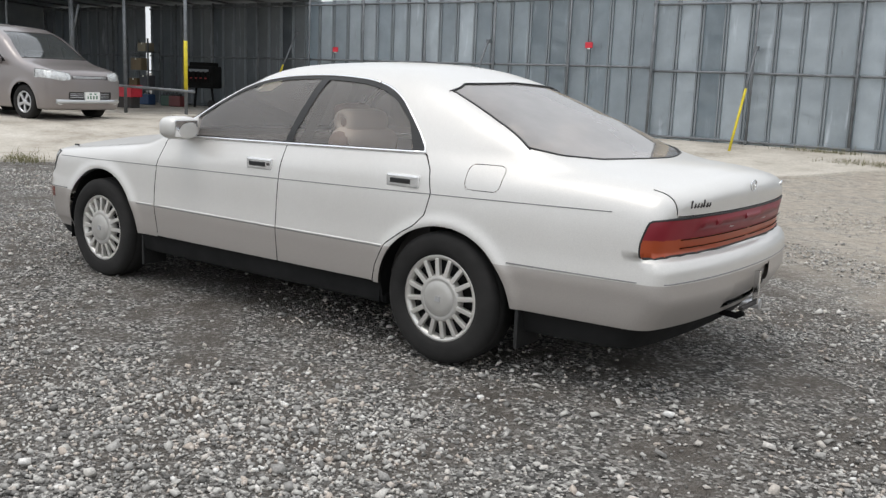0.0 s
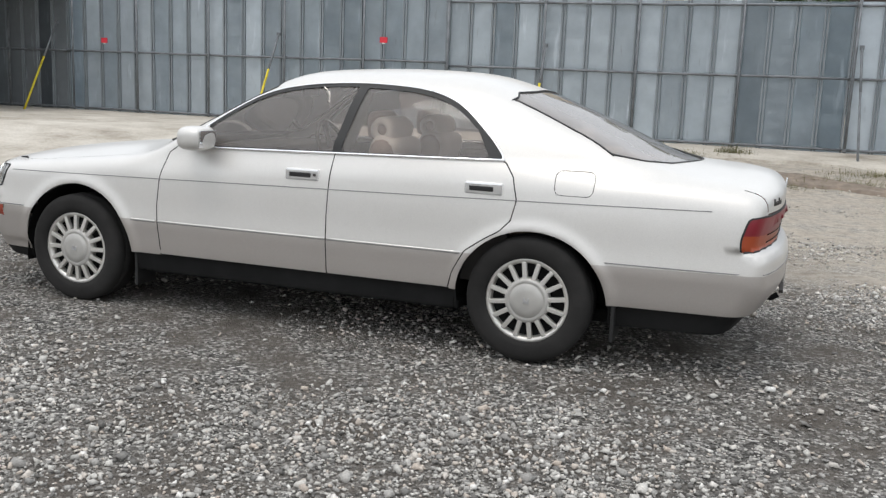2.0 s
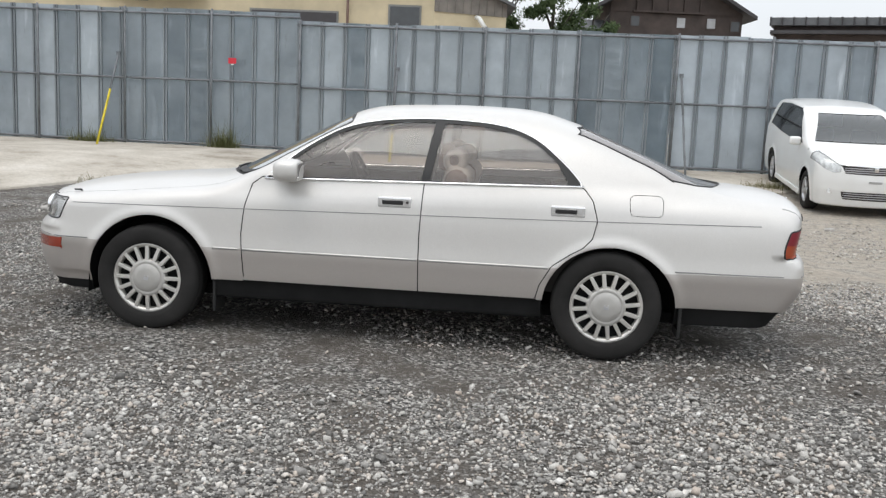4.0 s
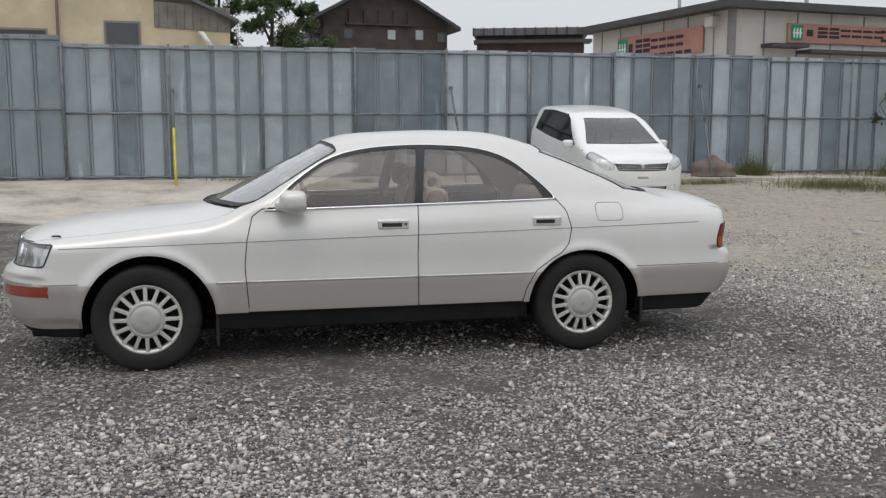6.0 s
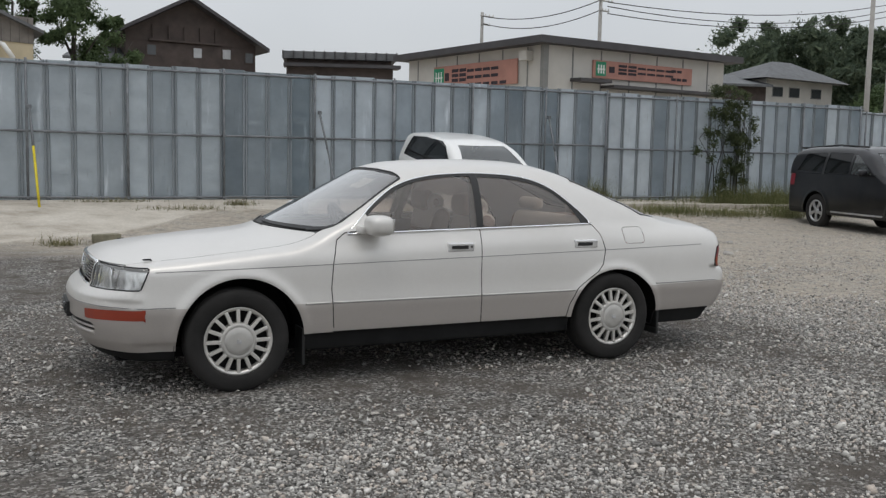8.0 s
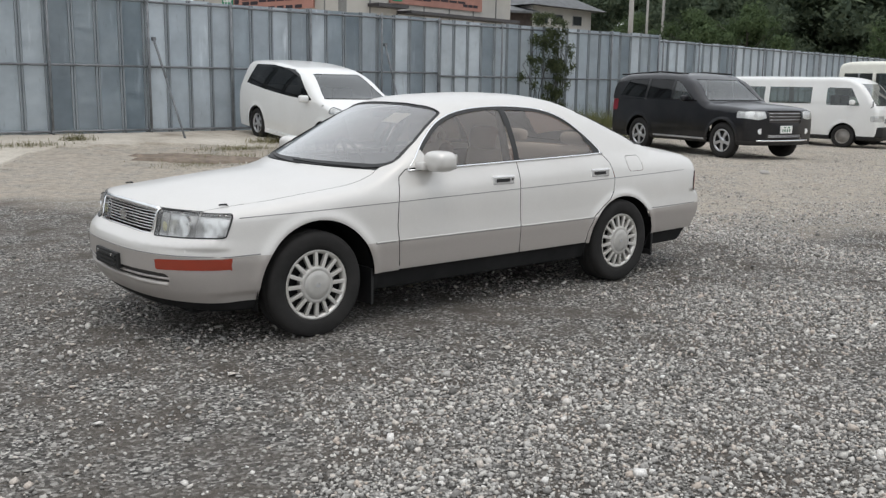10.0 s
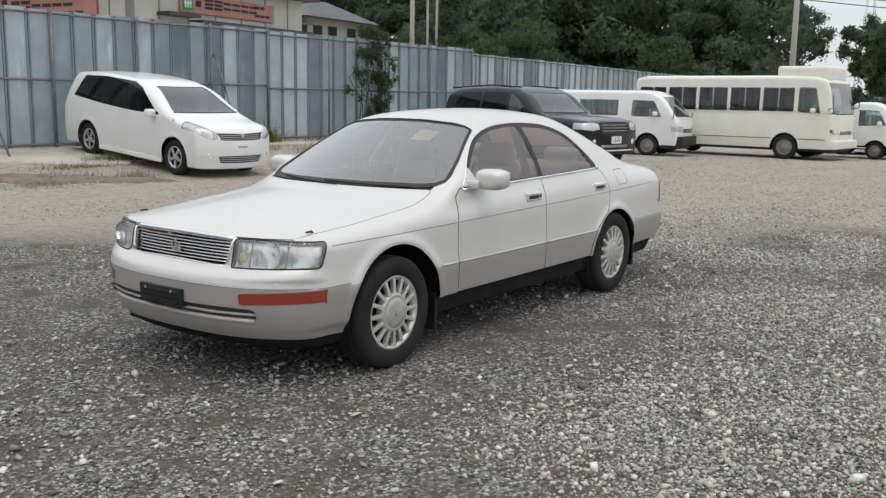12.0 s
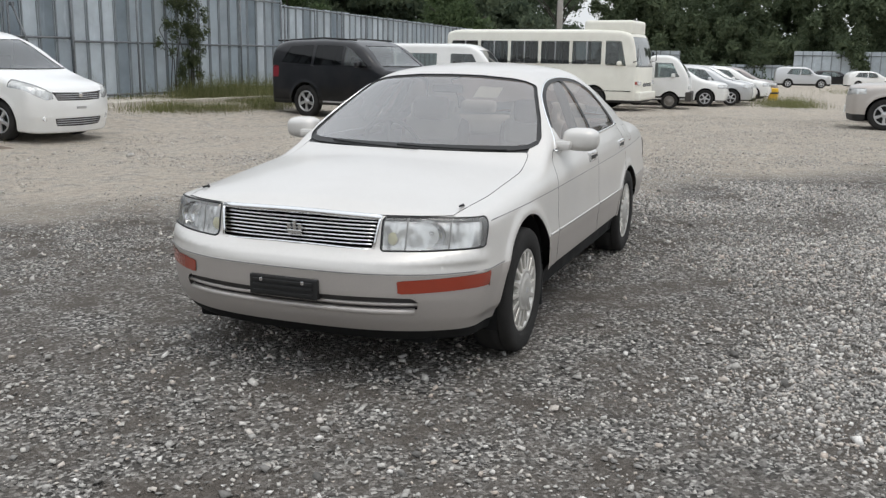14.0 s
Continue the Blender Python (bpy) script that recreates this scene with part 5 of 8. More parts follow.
def fence_run(label, x0, x1, y, base, top, rails, post_at=None, slope=0.0, skin=None):
    f = thing("fence", label, "fence", "steel site fences", (x0, y, base), kind="structure")
    h = top - base
    sheet, rib = sheet_meshes(h, skin=skin)
    rng = random.Random(int(x0 * 10) + 5)
    n = int(round((x1 - x0) / 0.49))
    w = (x1 - x0) / n
    for k in range(n):
        z = slope * (k * w) + rng.uniform(-0.012, 0.02)
        p = new("panel", sheet)
        p.parent = f
        p.matrix_basis = pose(k * w, rng.uniform(-0.004, 0.004), z, rng.uniform(-0.15, 0.15), rng.uniform(-0.12, 0.12), rng.uniform(-0.25, 0.25)) @ Matrix.Diagonal((w / 0.49, 1, 1, 1))
        r = new("panel_rib", rib)
        r.parent = p
    for z in rails:
        part("rail", tube_bm([(t * (x1 - x0), -0.075, z - base + slope * t * (x1 - x0) + 0.006 * math.sin(9 * t)) for t in np.linspace(-0.004, 1.002, 12)], 0.0245, 8), PIPE, f, "weathered scaffold pipe")
    posts = post_at or np.arange(x0 + 0.1, x1, 1.96)
    for x in posts:
        d = slope * (x - x0)
        part("post", tube_bm([(x - x0, -0.125, -0.06 + d), (x - x0 + 0.01, -0.125, h + 0.02 + d)], 0.026, 8), PIPE, f)
        for z in rails:
            part("clamp", box_bm(x - x0 - 0.035, x - x0 + 0.035, -0.15, -0.05, z - base + d - 0.03, z - base + d + 0.03, bevel=0.008), PIPE, f)
    return f


FY = 13.85
fence_run("weathered galvanised steel sheet fence with scaffold pipe rails", -4.32, 3.60, FY, 0.36, 3.13, (0.42, 1.73, 3.05), (-4.29, -2.21, -0.32, 1.64), skin=GALV_LEFT)
fence_run("streaked galvanised steel sheet fence with scaffold pipe rails", 3.61, 11.55, FY, 0.36, 3.13, (0.42, 1.73, 3.05), (3.65, 5.54, 7.58, 9.62, 11.45))
fence_run("weathered galvanised steel sheet fence with vine stems", 11.56, 20.75, FY, 0.34, 3.10, (0.40, 1.66, 3.0), (13.7, 15.9, 18.3, 20.6), skin=GALV_PALE)
fence_run("weathered galvanised steel sheet fence, a red tag on it", -14.31, -4.33, FY + 0.03, 0.36, 3.30, (0.42, 1.80, 3.20), (-6.25, -8.2, -10.2, -12.2, -14.1), skin=GALV_LEFT)
fence_run("stained steel sheet fence under the lean-to roof, the roof's shade in its colour", -21.0, -14.32, FY + 0.03, 0.36, 3.30, (0.42, 1.80, 3.20), (-16.1, -18.0, -19.7), skin=GALV_STAIN_SHADE)
fence_run("lower galvanised steel sheet fence running on past the trees", 20.76, 46.0, FY + 0.02, 0.25, 2.96, (0.35, 1.5, 2.9), None, -0.012, skin=GALV_PALE)
fence_run("stained steel sheet fence at the lean-to corner, the roof's shade in its colour", -26.9, -21.3, FY, 0.36, 3.30, (0.42, 1.8, 3.2), skin=GALV_STAIN_SHADE)


def strut(x, yellow, lean=0.1, top=2.2):
    s = thing("fence_strut", "leaning scaffold pipe strut, lower half painted yellow" if yellow else "leaning bare scaffold pipe strut", "pipe", "fence struts", (x, 13.55, gz(x, 13.4)))
    foot, head = Vector((lean, -1.15, gz(x + lean, 12.4) - gz(x, 13.4))), Vector((0.0, 0.13, top - gz(x, 13.4)))
    m = foot.lerp(head, 0.6)
    part("lower_pipe", tube_bm([foot, m], 0.025 if yellow else 0.022, 8), YELLOW if yellow else PIPE, s)
    part("upper_pipe", tube_bm([m, head], 0.025, 8), PIPE, s)
    part("clamp", box_bm(-0.04, 0.04, 0.09, 0.17, head.z - 0.04, head.z + 0.04, bevel=0.008), PIPE, s)


strut(-14.5, True, 0.1, 2.48)
strut(-8.3, True, 0.1, 2.3)
strut(-2.15, True, 0.1, 2.2)
strut(3.75, False, 0.05, 2.3)
strut(9.7, False, -0.3, 2.4)
for x, z in ((-13.2, 2.07), (-5.8, 2.24)):
    t = thing("warning_tag", "small red plastic tag fixed to the fence", "tag", "red tags", (x, FY - 0.02, z))
    part("card", box_bm(-0.09, 0.09, -0.016, 0.0, -0.06, 0.06, bevel=0.004), RED_TAG, t)
    part("stub", box_bm(-0.03, 0.03, -0.014, 0.0, -0.09, -0.06, bevel=0.002), PLATE_WHITE, t)

# ---- other parked vehicles ----
_road_wheels = {}


def road_wheel(parent, x, y, r, steel=False, rim=ALLOY):
    """A road wheel under a vehicle: dark disc, tyre and five-spoke rim, or a plain steel disc."""
    key = (round(r, 3), steel, rim.name)
    if key not in _road_wheels:
        ir = r * 0.64
        meshes = []
        disc = lathe([(0.0, -0.045), (ir * 0.95, -0.045), (ir, -0.06), (ir, 0.08), (0.0, 0.08)], 24)
        tyre = lathe([(ir, -0.08), (ir * 1.12, -0.10), (r * 0.92, -0.10), (r, -0.07), (r, 0.07), (r * 0.92, 0.10), (ir, 0.08)], 28)
        rimb = lathe([(ir * 0.86, -0.06), (ir * 0.9, -0.085), (ir * 1.0, -0.088), (ir * 1.01, -0.07)], 28)
        hub = lathe([(0.0, -0.085), (ir * 0.25, -0.082), (ir * 0.32, -0.06), (ir * 0.32, -0.04)], 16)
        spoke = bmesh.new()
        if steel:
            hub.free()
            hub = lathe([(0.0, -0.078), (ir * 0.4, -0.076), (ir * 0.5, -0.06), (ir * 0.88, -0.07), (ir * 0.9, -0.05)], 24)
        else:
            add_box(spoke, ir * 0.2, ir * 0.92, -0.083, -0.05, -ir * 0.11, ir * 0.11, 0.008)
            for v in spoke.verts:
                v.co.z *= 0.7 + 0.9 * v.co.x / ir
        for nm, bm, mt in (("wheel", disc, HUB_DARK), ("tyre", tyre, RUBBER), ("rim", rimb, rim), ("hub", hub, rim), ("spoke", spoke, rim)):
            bmesh.ops.recalc_face_normals(bm, faces=bm.faces[:])
            me = bpy.data.meshes.new(nm)
            bm.to_mesh(me)
            bm.free()
            me.materials.append(mt)
            meshes.append(me)
        _road_wheels[key] = meshes
    disc, tyre, rimm, hub, spoke = _road_wheels[key]
    w = new("wheel", disc)
    w.parent = parent
    w.matrix_basis = pose(x, y, r, 0, 17, 0 if y < 0 else 180)
    for nm, me in (("tyre", tyre), ("rim", rimm), ("hub", hub)):
        new(nm, me).parent = w
    if not steel:
        for k in range(5):
            s = new("spoke", spoke)
            s.parent = w
            s.matrix_basis = Matrix.Rotation(2 * math.pi * k / 5, 4, "Y")


def vehicle(name, label, category, at, heading, paint, top, width, ends, wheels, radius, side_glass, screen, screen_x, lights=(), grille=None, step=0.05,
            bow=0.12, tumble=0.16, belt=0.95, glass=DARK_GLASS, front_glass=CLEAR_GLASS, low=0.22, sill=0.30, rear_glass=None, tail=None, low_paint=None, group="", steel=False, plate=True, front_low=None, lamp_mat=REFLECTOR, nose_tuck=0.06, corner=0.10, extra=None, pitch=0.0, rake=0.0, rear_rake=0.0, shoulder=0.14, rim=ALLOY):
    """A vehicle, its front axle at the origin, front towards -x. top: its roof and bonnet line; ends: front and rear x."""
    T = curve_of(*top)
    half = width / 2
    x0, x1 = ends

    def field(X, Y, Z):
        a = np.abs(Y)
        inset = tumble * np.clip(Z - belt, 0, 2) * (0.6 + 0.4 * np.clip((Z - belt) / 0.5, 0, 1)) + 0.05 * np.clip(0.45 - Z, 0, 1) + 0.02 * ((Z - 0.7) / 0.4) ** 2 * (Z < belt)
        flare = 0.014 * sum(np.exp(-((np.hypot(X - w, Z - radius) - radius - 0.07) / 0.04) ** 2) for w in wheels)
        side = a - (half - inset + flare - 0.012 * ((X - (x0 + x1) / 2) / (x1 - x0) * 2) ** 4)
        h = 0.01
        slope = (T(X + h) - T(X - h)) / (2 * h)
        roof = (Z - (T(X) - 0.05 * (a / half) ** 2)) / np.sqrt(1 + slope ** 2)
        front = x0 + bow * a ** 2 + 0.22 * bow * (a / half) ** 6 + nose_tuck * np.clip((0.45 - Z) / 0.3, 0, 1) + rake * np.clip(Z - 0.55, 0, 1) ** 1.5 - X
        rear = X - (x1 - 0.4 * bow * a ** 2 - rear_rake * np.clip(Z - 0.9, 0, 1))
        f = smax(smax(side, roof, shoulder), front, corner)
        f = smax(f, rear, corner)
        return smax(f, low - Z, 0.04)

    car = thing(name, label, category, group, (at[0], at[1], gz(*at[:2]) + (at[2] if len(at) > 2 else 0)), heading + 180)
    car.matrix_basis = car.matrix_basis @ Matrix.Rotation(radians(-pitch), 4, "Y")
    pts, tris = solid_surface(field, (x0 - 0.1, -half - 0.08, low - 0.1), (x1 + 0.1, 0.1, max(t[1] for t in top) + 0.12), step)

    def arch(p):
        d = np.minimum.reduce([np.hypot(p[:, 0] - w, np.maximum(p[:, 2] - radius, 0)) for w in wheels]) - radius - 0.055
        return np.maximum(d, p[:, 1] + half * 0.55)

    regions = [("arch", arch)]
    for poly, mt in side_glass:
        f = outline(poly)
        regions.append((("side", mt), lambda p, f=f: np.maximum(f(p[:, 0], p[:, 2]), p[:, 1] + half * 0.45)))
    f_s = outline([(-0.3, screen[0][1])] + list(screen) + [(-0.3, screen[-1][1])])
    regions.append(("screen", lambda p: np.maximum(f_s(-p[:, 1], p[:, 2]), p[:, 0] - screen_x)))
    for poly, xm in lights:
        f = outline(poly)
        regions.append(("lamp", lambda p, f=f, xm=xm: np.maximum(f(-p[:, 1], p[:, 2]), p[:, 0] - xm)))
    for nm, poly in (("grille", grille), ("intake", front_low)):
        if poly:
            f = outline(poly)
            regions.append((nm, lambda p, f=f: np.maximum(f(-p[:, 1], p[:, 2]), p[:, 0] - (x0 + 0.5))))
    if rear_glass:
        f_r = outline(rear_glass)
        regions.append(("back", lambda p: np.maximum(f_r(-p[:, 1], p[:, 2]), (x1 - 0.7) - p[:, 0])))
    if tail:
        f_t = outline(tail)
        regions.append(("tail", lambda p: np.maximum(f_t(-p[:, 1], p[:, 2]), (x1 - 0.30) - p[:, 0])))
    for _, f in regions:
        pts, tris = split_at(pts, tris, f)
    for f in (lambda p: p[:, 1], lambda p: p[:, 2] - sill):
        pts, tris = split_at(pts, tris, f)
    pts[:, 1] = np.where(np.abs(pts[:, 1]) < 1e-4, 0, pts[:, 1])
    mid = pts[tris].mean(1)
    tris, mid = tris[mid[:, 1] < 0], mid[mid[:, 1] < 0]
    which = np.full(len(tris), len(regions))
    for i, (_, f) in reversed(list(enumerate(regions))):
        which[f(mid) < 0] = i
    names = [r[0] for r in regions] + ["body"]
    slots = (mid[:, 2] < sill).astype(int)
    body = which == len(regions)
    shell_part("body_shell", pts, tris[body], field, [paint, low_paint or BLACK_TRIM], car, "", "both", 0.0, slots[body])
    for i, (k, _) in enumerate(regions):
        s = tris[which == i]
        if k == "arch" or not len(s):
            continue
        if isinstance(k, tuple):
            for m in ("", "far"):
                shell_part("side_window", pts, s, field, k[1], car, "", m, -0.008)
        elif k == "screen":
            shell_part("windscreen", pts, s, field, front_glass, car, "", "both", -0.008)
        elif k == "lamp":
            for m in ("", "far"):
                ob = shell_part("headlight", pts, s, field, lamp_mat, car, "clear headlight", m, -0.015)
                shell_part("lens", pts, s, field, LENS, ob, "", m, 0.002)
        elif k in ("grille", "intake"):
            shell_part("grille" if k == "grille" else "air_intake", pts, s, field, DARK_PLASTIC, car, "", "both", -0.02)
        elif k == "back":
            shell_part("rear_window", pts, s, field, glass, car, "", "both", -0.008)
        elif k == "tail":
            for m in ("", "far"):
                shell_part("tail_lamp", pts, s, field, TAIL_RED, car, "red tail lamp", m, 0.004)

    def nose(y, z):
        xs = np.linspace(x0 - 0.1, x0 + 2.1, 700)
        return float(xs[np.argmax(field(xs, np.full(700, y), np.full(700, z)) < 0)])

    for poly, nm in ((grille, "grille_bar"), (front_low, "intake_bar")):
        if poly:
            za, zb, w = min(p[1] for p in poly), max(p[1] for p in poly), max(p[0] for p in poly)
            for t in (0.25, 0.5, 0.75):
                z = za + (zb - za) * t
                part(nm, tube_bm([(nose(-abs(v), z) + 0.004, v, z) for v in np.linspace(-w * 0.92, w * 0.92, 9)], 0.007, 6), ALLOY, car)
    sw, sz = screen[0]
    part("cowl_strip", tube_bm([(nose(-abs(v), sz) + 0.004, v, sz) for v in np.linspace(-sw, sw, 13)], 0.016, 6), BLACK_TRIM, car)
    if plate:
        z = plate if isinstance(plate, float) else 0.5
        px = nose(0, z)
        pl = part("number_plate", box_bm(px - 0.025, px + 0.01, -0.165, 0.165, z - 0.08, z + 0.08, bevel=0.004), PLATE_WHITE, car, "white number plate")
        for y, w, zz, hh in ((-0.06, 0.05, z + 0.045, 0.012), (0.05, 0.05, z + 0.045, 0.012), (-0.09, 0.03, z - 0.02, 0.03), (-0.02, 0.03, z - 0.02, 0.03), (0.05, 0.03, z - 0.02, 0.03), (0.11, 0.02, z - 0.02, 0.03)):
            part("bar", box_bm(px - 0.029, px - 0.0245, y - w / 2, y + w / 2, zz - hh, zz + hh), PLATE_INK, pl)
    for w in wheels:
        for s in (-1, 1):
            road_wheel(car, w, s * (half - 0.115), radius, steel, rim)
            bm = bmesh.new()
            rings = []
            for k in range(13):
                a = math.pi * k / 12
                rings.append([bm.verts.new((w + (radius + 0.05) * math.cos(a), s * q, radius + (radius + 0.05) * math.sin(a) if k not in (0, 12) else low)) for q in (half * 0.55, half - 0.05)])
            for r0, r1 in zip(rings, rings[1:]):
                bm.faces.new((r0[0], r0[1], r1[1], r1[0]))
            bm.faces.new([r[0] for r in rings])
            part("wheel_housing", bm, UNDERSIDE, car)
    part("floor_pan", box_bm(x0 + 0.2, x1 - 0.1, -half * 0.54, half * 0.54, low, low + 0.08, bevel=0.01), UNDERSIDE, car)
    mz = belt + 0.06
    gxs = min(p[0] for p in side_glass[0][0]) + 0.12
    for s in (-1, 1):
        cushion("door_mirror", car, (gxs, gxs + 0.13, s * (half + 0.08) - 0.10, s * (half + 0.08) + 0.10, mz - 0.07, mz + 0.07), 0.045, paint, step=0.03)
    if extra:
        extra(car, field, nose)
    return car


# cabin contents that show through clear glass
def plain_seats(car, xs, z, half):
    for x in xs:
        for s in (-1, 1):
            cushion("seat", car, (x, x + 0.14, s * half * 0.45 - 0.22, s * half * 0.45 + 0.22, z - 0.4, z), 0.05, DARK_PLASTIC, step=0.05)


def minivan_extra(car, field, nose):
    part("dashboard", box_bm(0.35, 0.75, -0.7, 0.7, 0.7, 0.95, bevel=0.04), DARK_PLASTIC, car)
    plain_seats(car, (1.25,), 1.2, 0.8)
    part("folded_paper", box_bm(0.30, 0.42, -0.45, -0.1, 0.99, 1.0, bevel=0.002), PAPER, car)
    part("badge", box_bm(nose(0, 0.775) - 0.02, nose(0, 0.775) + 0.02, -0.035, 0.035, 0.74, 0.81, bevel=0.012), CHROME, car)
    part("grille_trim", tube_bm([(nose(-abs(v), 0.815 + 0.02 * abs(v)) - 0.004, v, 0.815 + 0.02 * abs(v)) for v in np.linspace(-0.5, 0.5, 13)], 0.010, 6), CHROME, car)
    part("dealer_mark", box_bm(nose(0, 0.585) - 0.006, nose(0, 0.585) + 0.01, -0.10, 0.10, 0.565, 0.605, bevel=0.004), ALLOY, car)
    part("sill_skirt", box_bm(0.40, 2.40, -0.842, -0.80, 0.17, 0.25, bevel=0.015), VAN_WHITE, car)
    part("sill_skirt", box_bm(0.40, 2.40, 0.80, 0.842, 0.17, 0.25, bevel=0.015), VAN_WHITE, car)
    for s in (-1, 1):
        part("fog_lamp", tube_bm([(nose(-0.62, 0.42) - 0.004, s * 0.62, 0.42), (nose(-0.62, 0.42) + 0.03, s * 0.62, 0.42)], 0.045, 12), REFLECTOR, car)


vehicle("minivan", "plain white minivan with dark privacy glass, parked against the steel fence", "minivan", (6.12, 9.61), -92.5, VAN_WHITE,
        ((-0.9, 0.70), (-0.84, 0.84), (-0.6, 0.94), (-0.1, 1.03), (0.15, 1.10), (1.0, 1.50), (1.5, 1.60), (2.4, 1.645), (3.2, 1.615), (3.55, 1.54), (3.85, 1.30)), 1.70, (-0.88, 3.76), (0.0, 2.785), 0.315,
        [([(0.42, 1.02), (0.62, 1.12), (1.12, 1.45), (1.418, 1.54), (1.418, 1.02)], DARK_GLASS), ([(1.418, 1.02), (1.418, 1.54), (2.32, 1.565), (2.32, 1.05)], DARK_GLASS), ([(2.32, 1.05), (2.32, 1.565), (3.05, 1.53), (3.32, 1.12)], DARK_GLASS)],
        [(0.70, 1.085), (0.60, 1.30), (0.52, 1.49)], 1.3, [([(0.50, 0.72), (0.60, 0.70), (0.74, 0.76), (0.9, 0.90), (0.9, 1.02), (0.74, 0.985), (0.60, 0.88), (0.50, 0.81)], -0.20)],
        [(-0.3, 0.69), (0.44, 0.70), (0.49, 0.815), (-0.3, 0.805)], 0.04, 0.27, 0.24, 0.98, front_low=[(-0.3, 0.29), (0.44, 0.30), (0.48, 0.42), (-0.3, 0.43)], plate=False, sill=0.20, low=0.18, low_paint=VAN_WHITE,
        rear_glass=[(-0.3, 1.05), (0.6, 1.05), (0.52, 1.45), (-0.3, 1.45)], extra=minivan_extra, pitch=4.6, rake=0.25, rear_rake=0.42, shoulder=0.11)


def suv_extra(car, field, nose):
    part("dashboard", box_bm(0.75, 1.1, -0.8, 0.8, 0.9, 1.15, bevel=0.04), DARK_PLASTIC, car)
    plain_seats(car, (1.6,), 1.45, 0.9)
    for s in (-1, 1):
        part("side_step", box_bm(0.55, 2.3, min(s * 0.86, s * 0.97), max(s * 0.86, s * 0.97), 0.38, 0.43, bevel=0.015), ALLOY, car)
        part("fog_lamp", tube_bm([(nose(-0.66, 0.62) - 0.006, s * 0.66, 0.62), (nose(-0.66, 0.62) + 0.03, s * 0.66, 0.62)], 0.06, 12), REFLECTOR, car)
        part("roof_rail", tube_bm([(1.5, s * 0.66, 1.83), (2.5, s * 0.66, 1.88), (3.6, s * 0.66, 1.83)], 0.018, 8), BLACK_TRIM, car)
    part("bumper_trim", tube_bm([(nose(-abs(v), 0.42) - 0.01, v, 0.42) for v in np.linspace(-0.75, 0.75, 11)], 0.02, 6), CHROME, car)
    part("rear_spoiler", box_bm(3.72, 4.05, -0.62, 0.62, 1.80, 1.84, bevel=0.012), BLACK_PAINT, car)


vehicle("off_road_car", "glossy black off-road estate with alloy wheels, standing on dirt", "car", (14.39, 6.19), -103, BLACK_PAINT,
        ((-0.92, 0.86), (-0.86, 1.02), (-0.6, 1.13), (0.0, 1.19), (0.5, 1.22), (0.62, 1.27), (1.25, 1.72), (1.6, 1.83), (2.4, 1.87), (3.4, 1.85), (3.8, 1.78), (4.08, 1.45)), 1.96, (-0.9, 4.02), (0.0, 2.85), 0.39,
        [([(0.95, 1.25), (1.42, 1.60), (1.62, 1.68), (1.66, 1.25)], CLEAR_GLASS), ([(1.72, 1.25), (1.70, 1.69), (2.52, 1.71), (2.58, 1.25)], DARK_GLASS), ([(2.66, 1.26), (2.62, 1.71), (3.35, 1.68), (3.62, 1.30)], DARK_GLASS)],
        [(0.78, 1.24), (0.70, 1.45), (0.62, 1.70)], 1.6, [([(0.52, 0.90), (0.72, 0.86), (1.0, 0.90), (1.0, 1.04), (0.72, 1.06), (0.54, 1.04)], -0.42)],
        [(-0.3, 0.80), (0.46, 0.80), (0.48, 1.05), (-0.3, 1.06)], 0.045, 0.16, 0.22, 1.22, sill=0.42, low=0.32, plate=0.66, tail=[(0.74, 0.95), (1.0, 0.95), (1.0, 1.22), (0.74, 1.22)], front_low=[(-0.3, 0.48), (0.5, 0.48), (0.5, 0.56), (-0.3, 0.56)], extra=suv_extra)


def van_extra(car, field, nose):
    plain_seats(car, (0.4,), 1.45, 0.75)
    part("bumper", box_bm(-1.06, -0.8, -0.80, 0.80, 0.30, 0.60, bevel=0.05), BLACK_TRIM, car, "black plastic bumper")
    for s in (-1, 1):
        part("mirror_arm", tube_bm([(-0.72, s * 0.84, 1.12), (-0.82, s * 0.98, 1.16), (-0.82, s * 1.0, 1.30)], 0.014, 6), BLACK_TRIM, car)


vehicle("panel_van", "white one-box van with black bumper, in the parked row", "van", (21.8, 7.65), -84, VAN_WHITE,
        ((-1.02, 0.75), (-0.98, 1.02), (-0.86, 1.16), (-0.32, 1.80), (0.0, 1.93), (0.4, 1.96), (3.4, 1.96), (3.75, 1.88)), 1.69, (-1.0, 3.68), (0.0, 2.55), 0.32,
        [([(-0.42, 1.17), (-0.15, 1.64), (0.52, 1.66), (0.52, 1.17)], CLEAR_GLASS), ([(0.95, 1.20), (0.95, 1.66), (2.2, 1.66), (2.2, 1.20)], CLEAR_GLASS), ([(2.35, 1.20), (2.35, 1.66), (3.45, 1.66), (3.45, 1.20)], CLEAR_GLASS)],
        [(0.72, 1.18), (0.66, 1.45), (0.60, 1.76)], -0.1, [([(0.52, 0.74), (0.9, 0.74), (0.9, 0.90), (0.52, 0.90)], -0.72)],
        [(-0.3, 0.70), (0.48, 0.70), (0.48, 0.82), (-0.3, 0.82)], 0.055, 0.10, 0.13, 1.2, plate=False, sill=0.34, steel=True, extra=van_extra, shoulder=0.10, rim=STEEL_RIM)


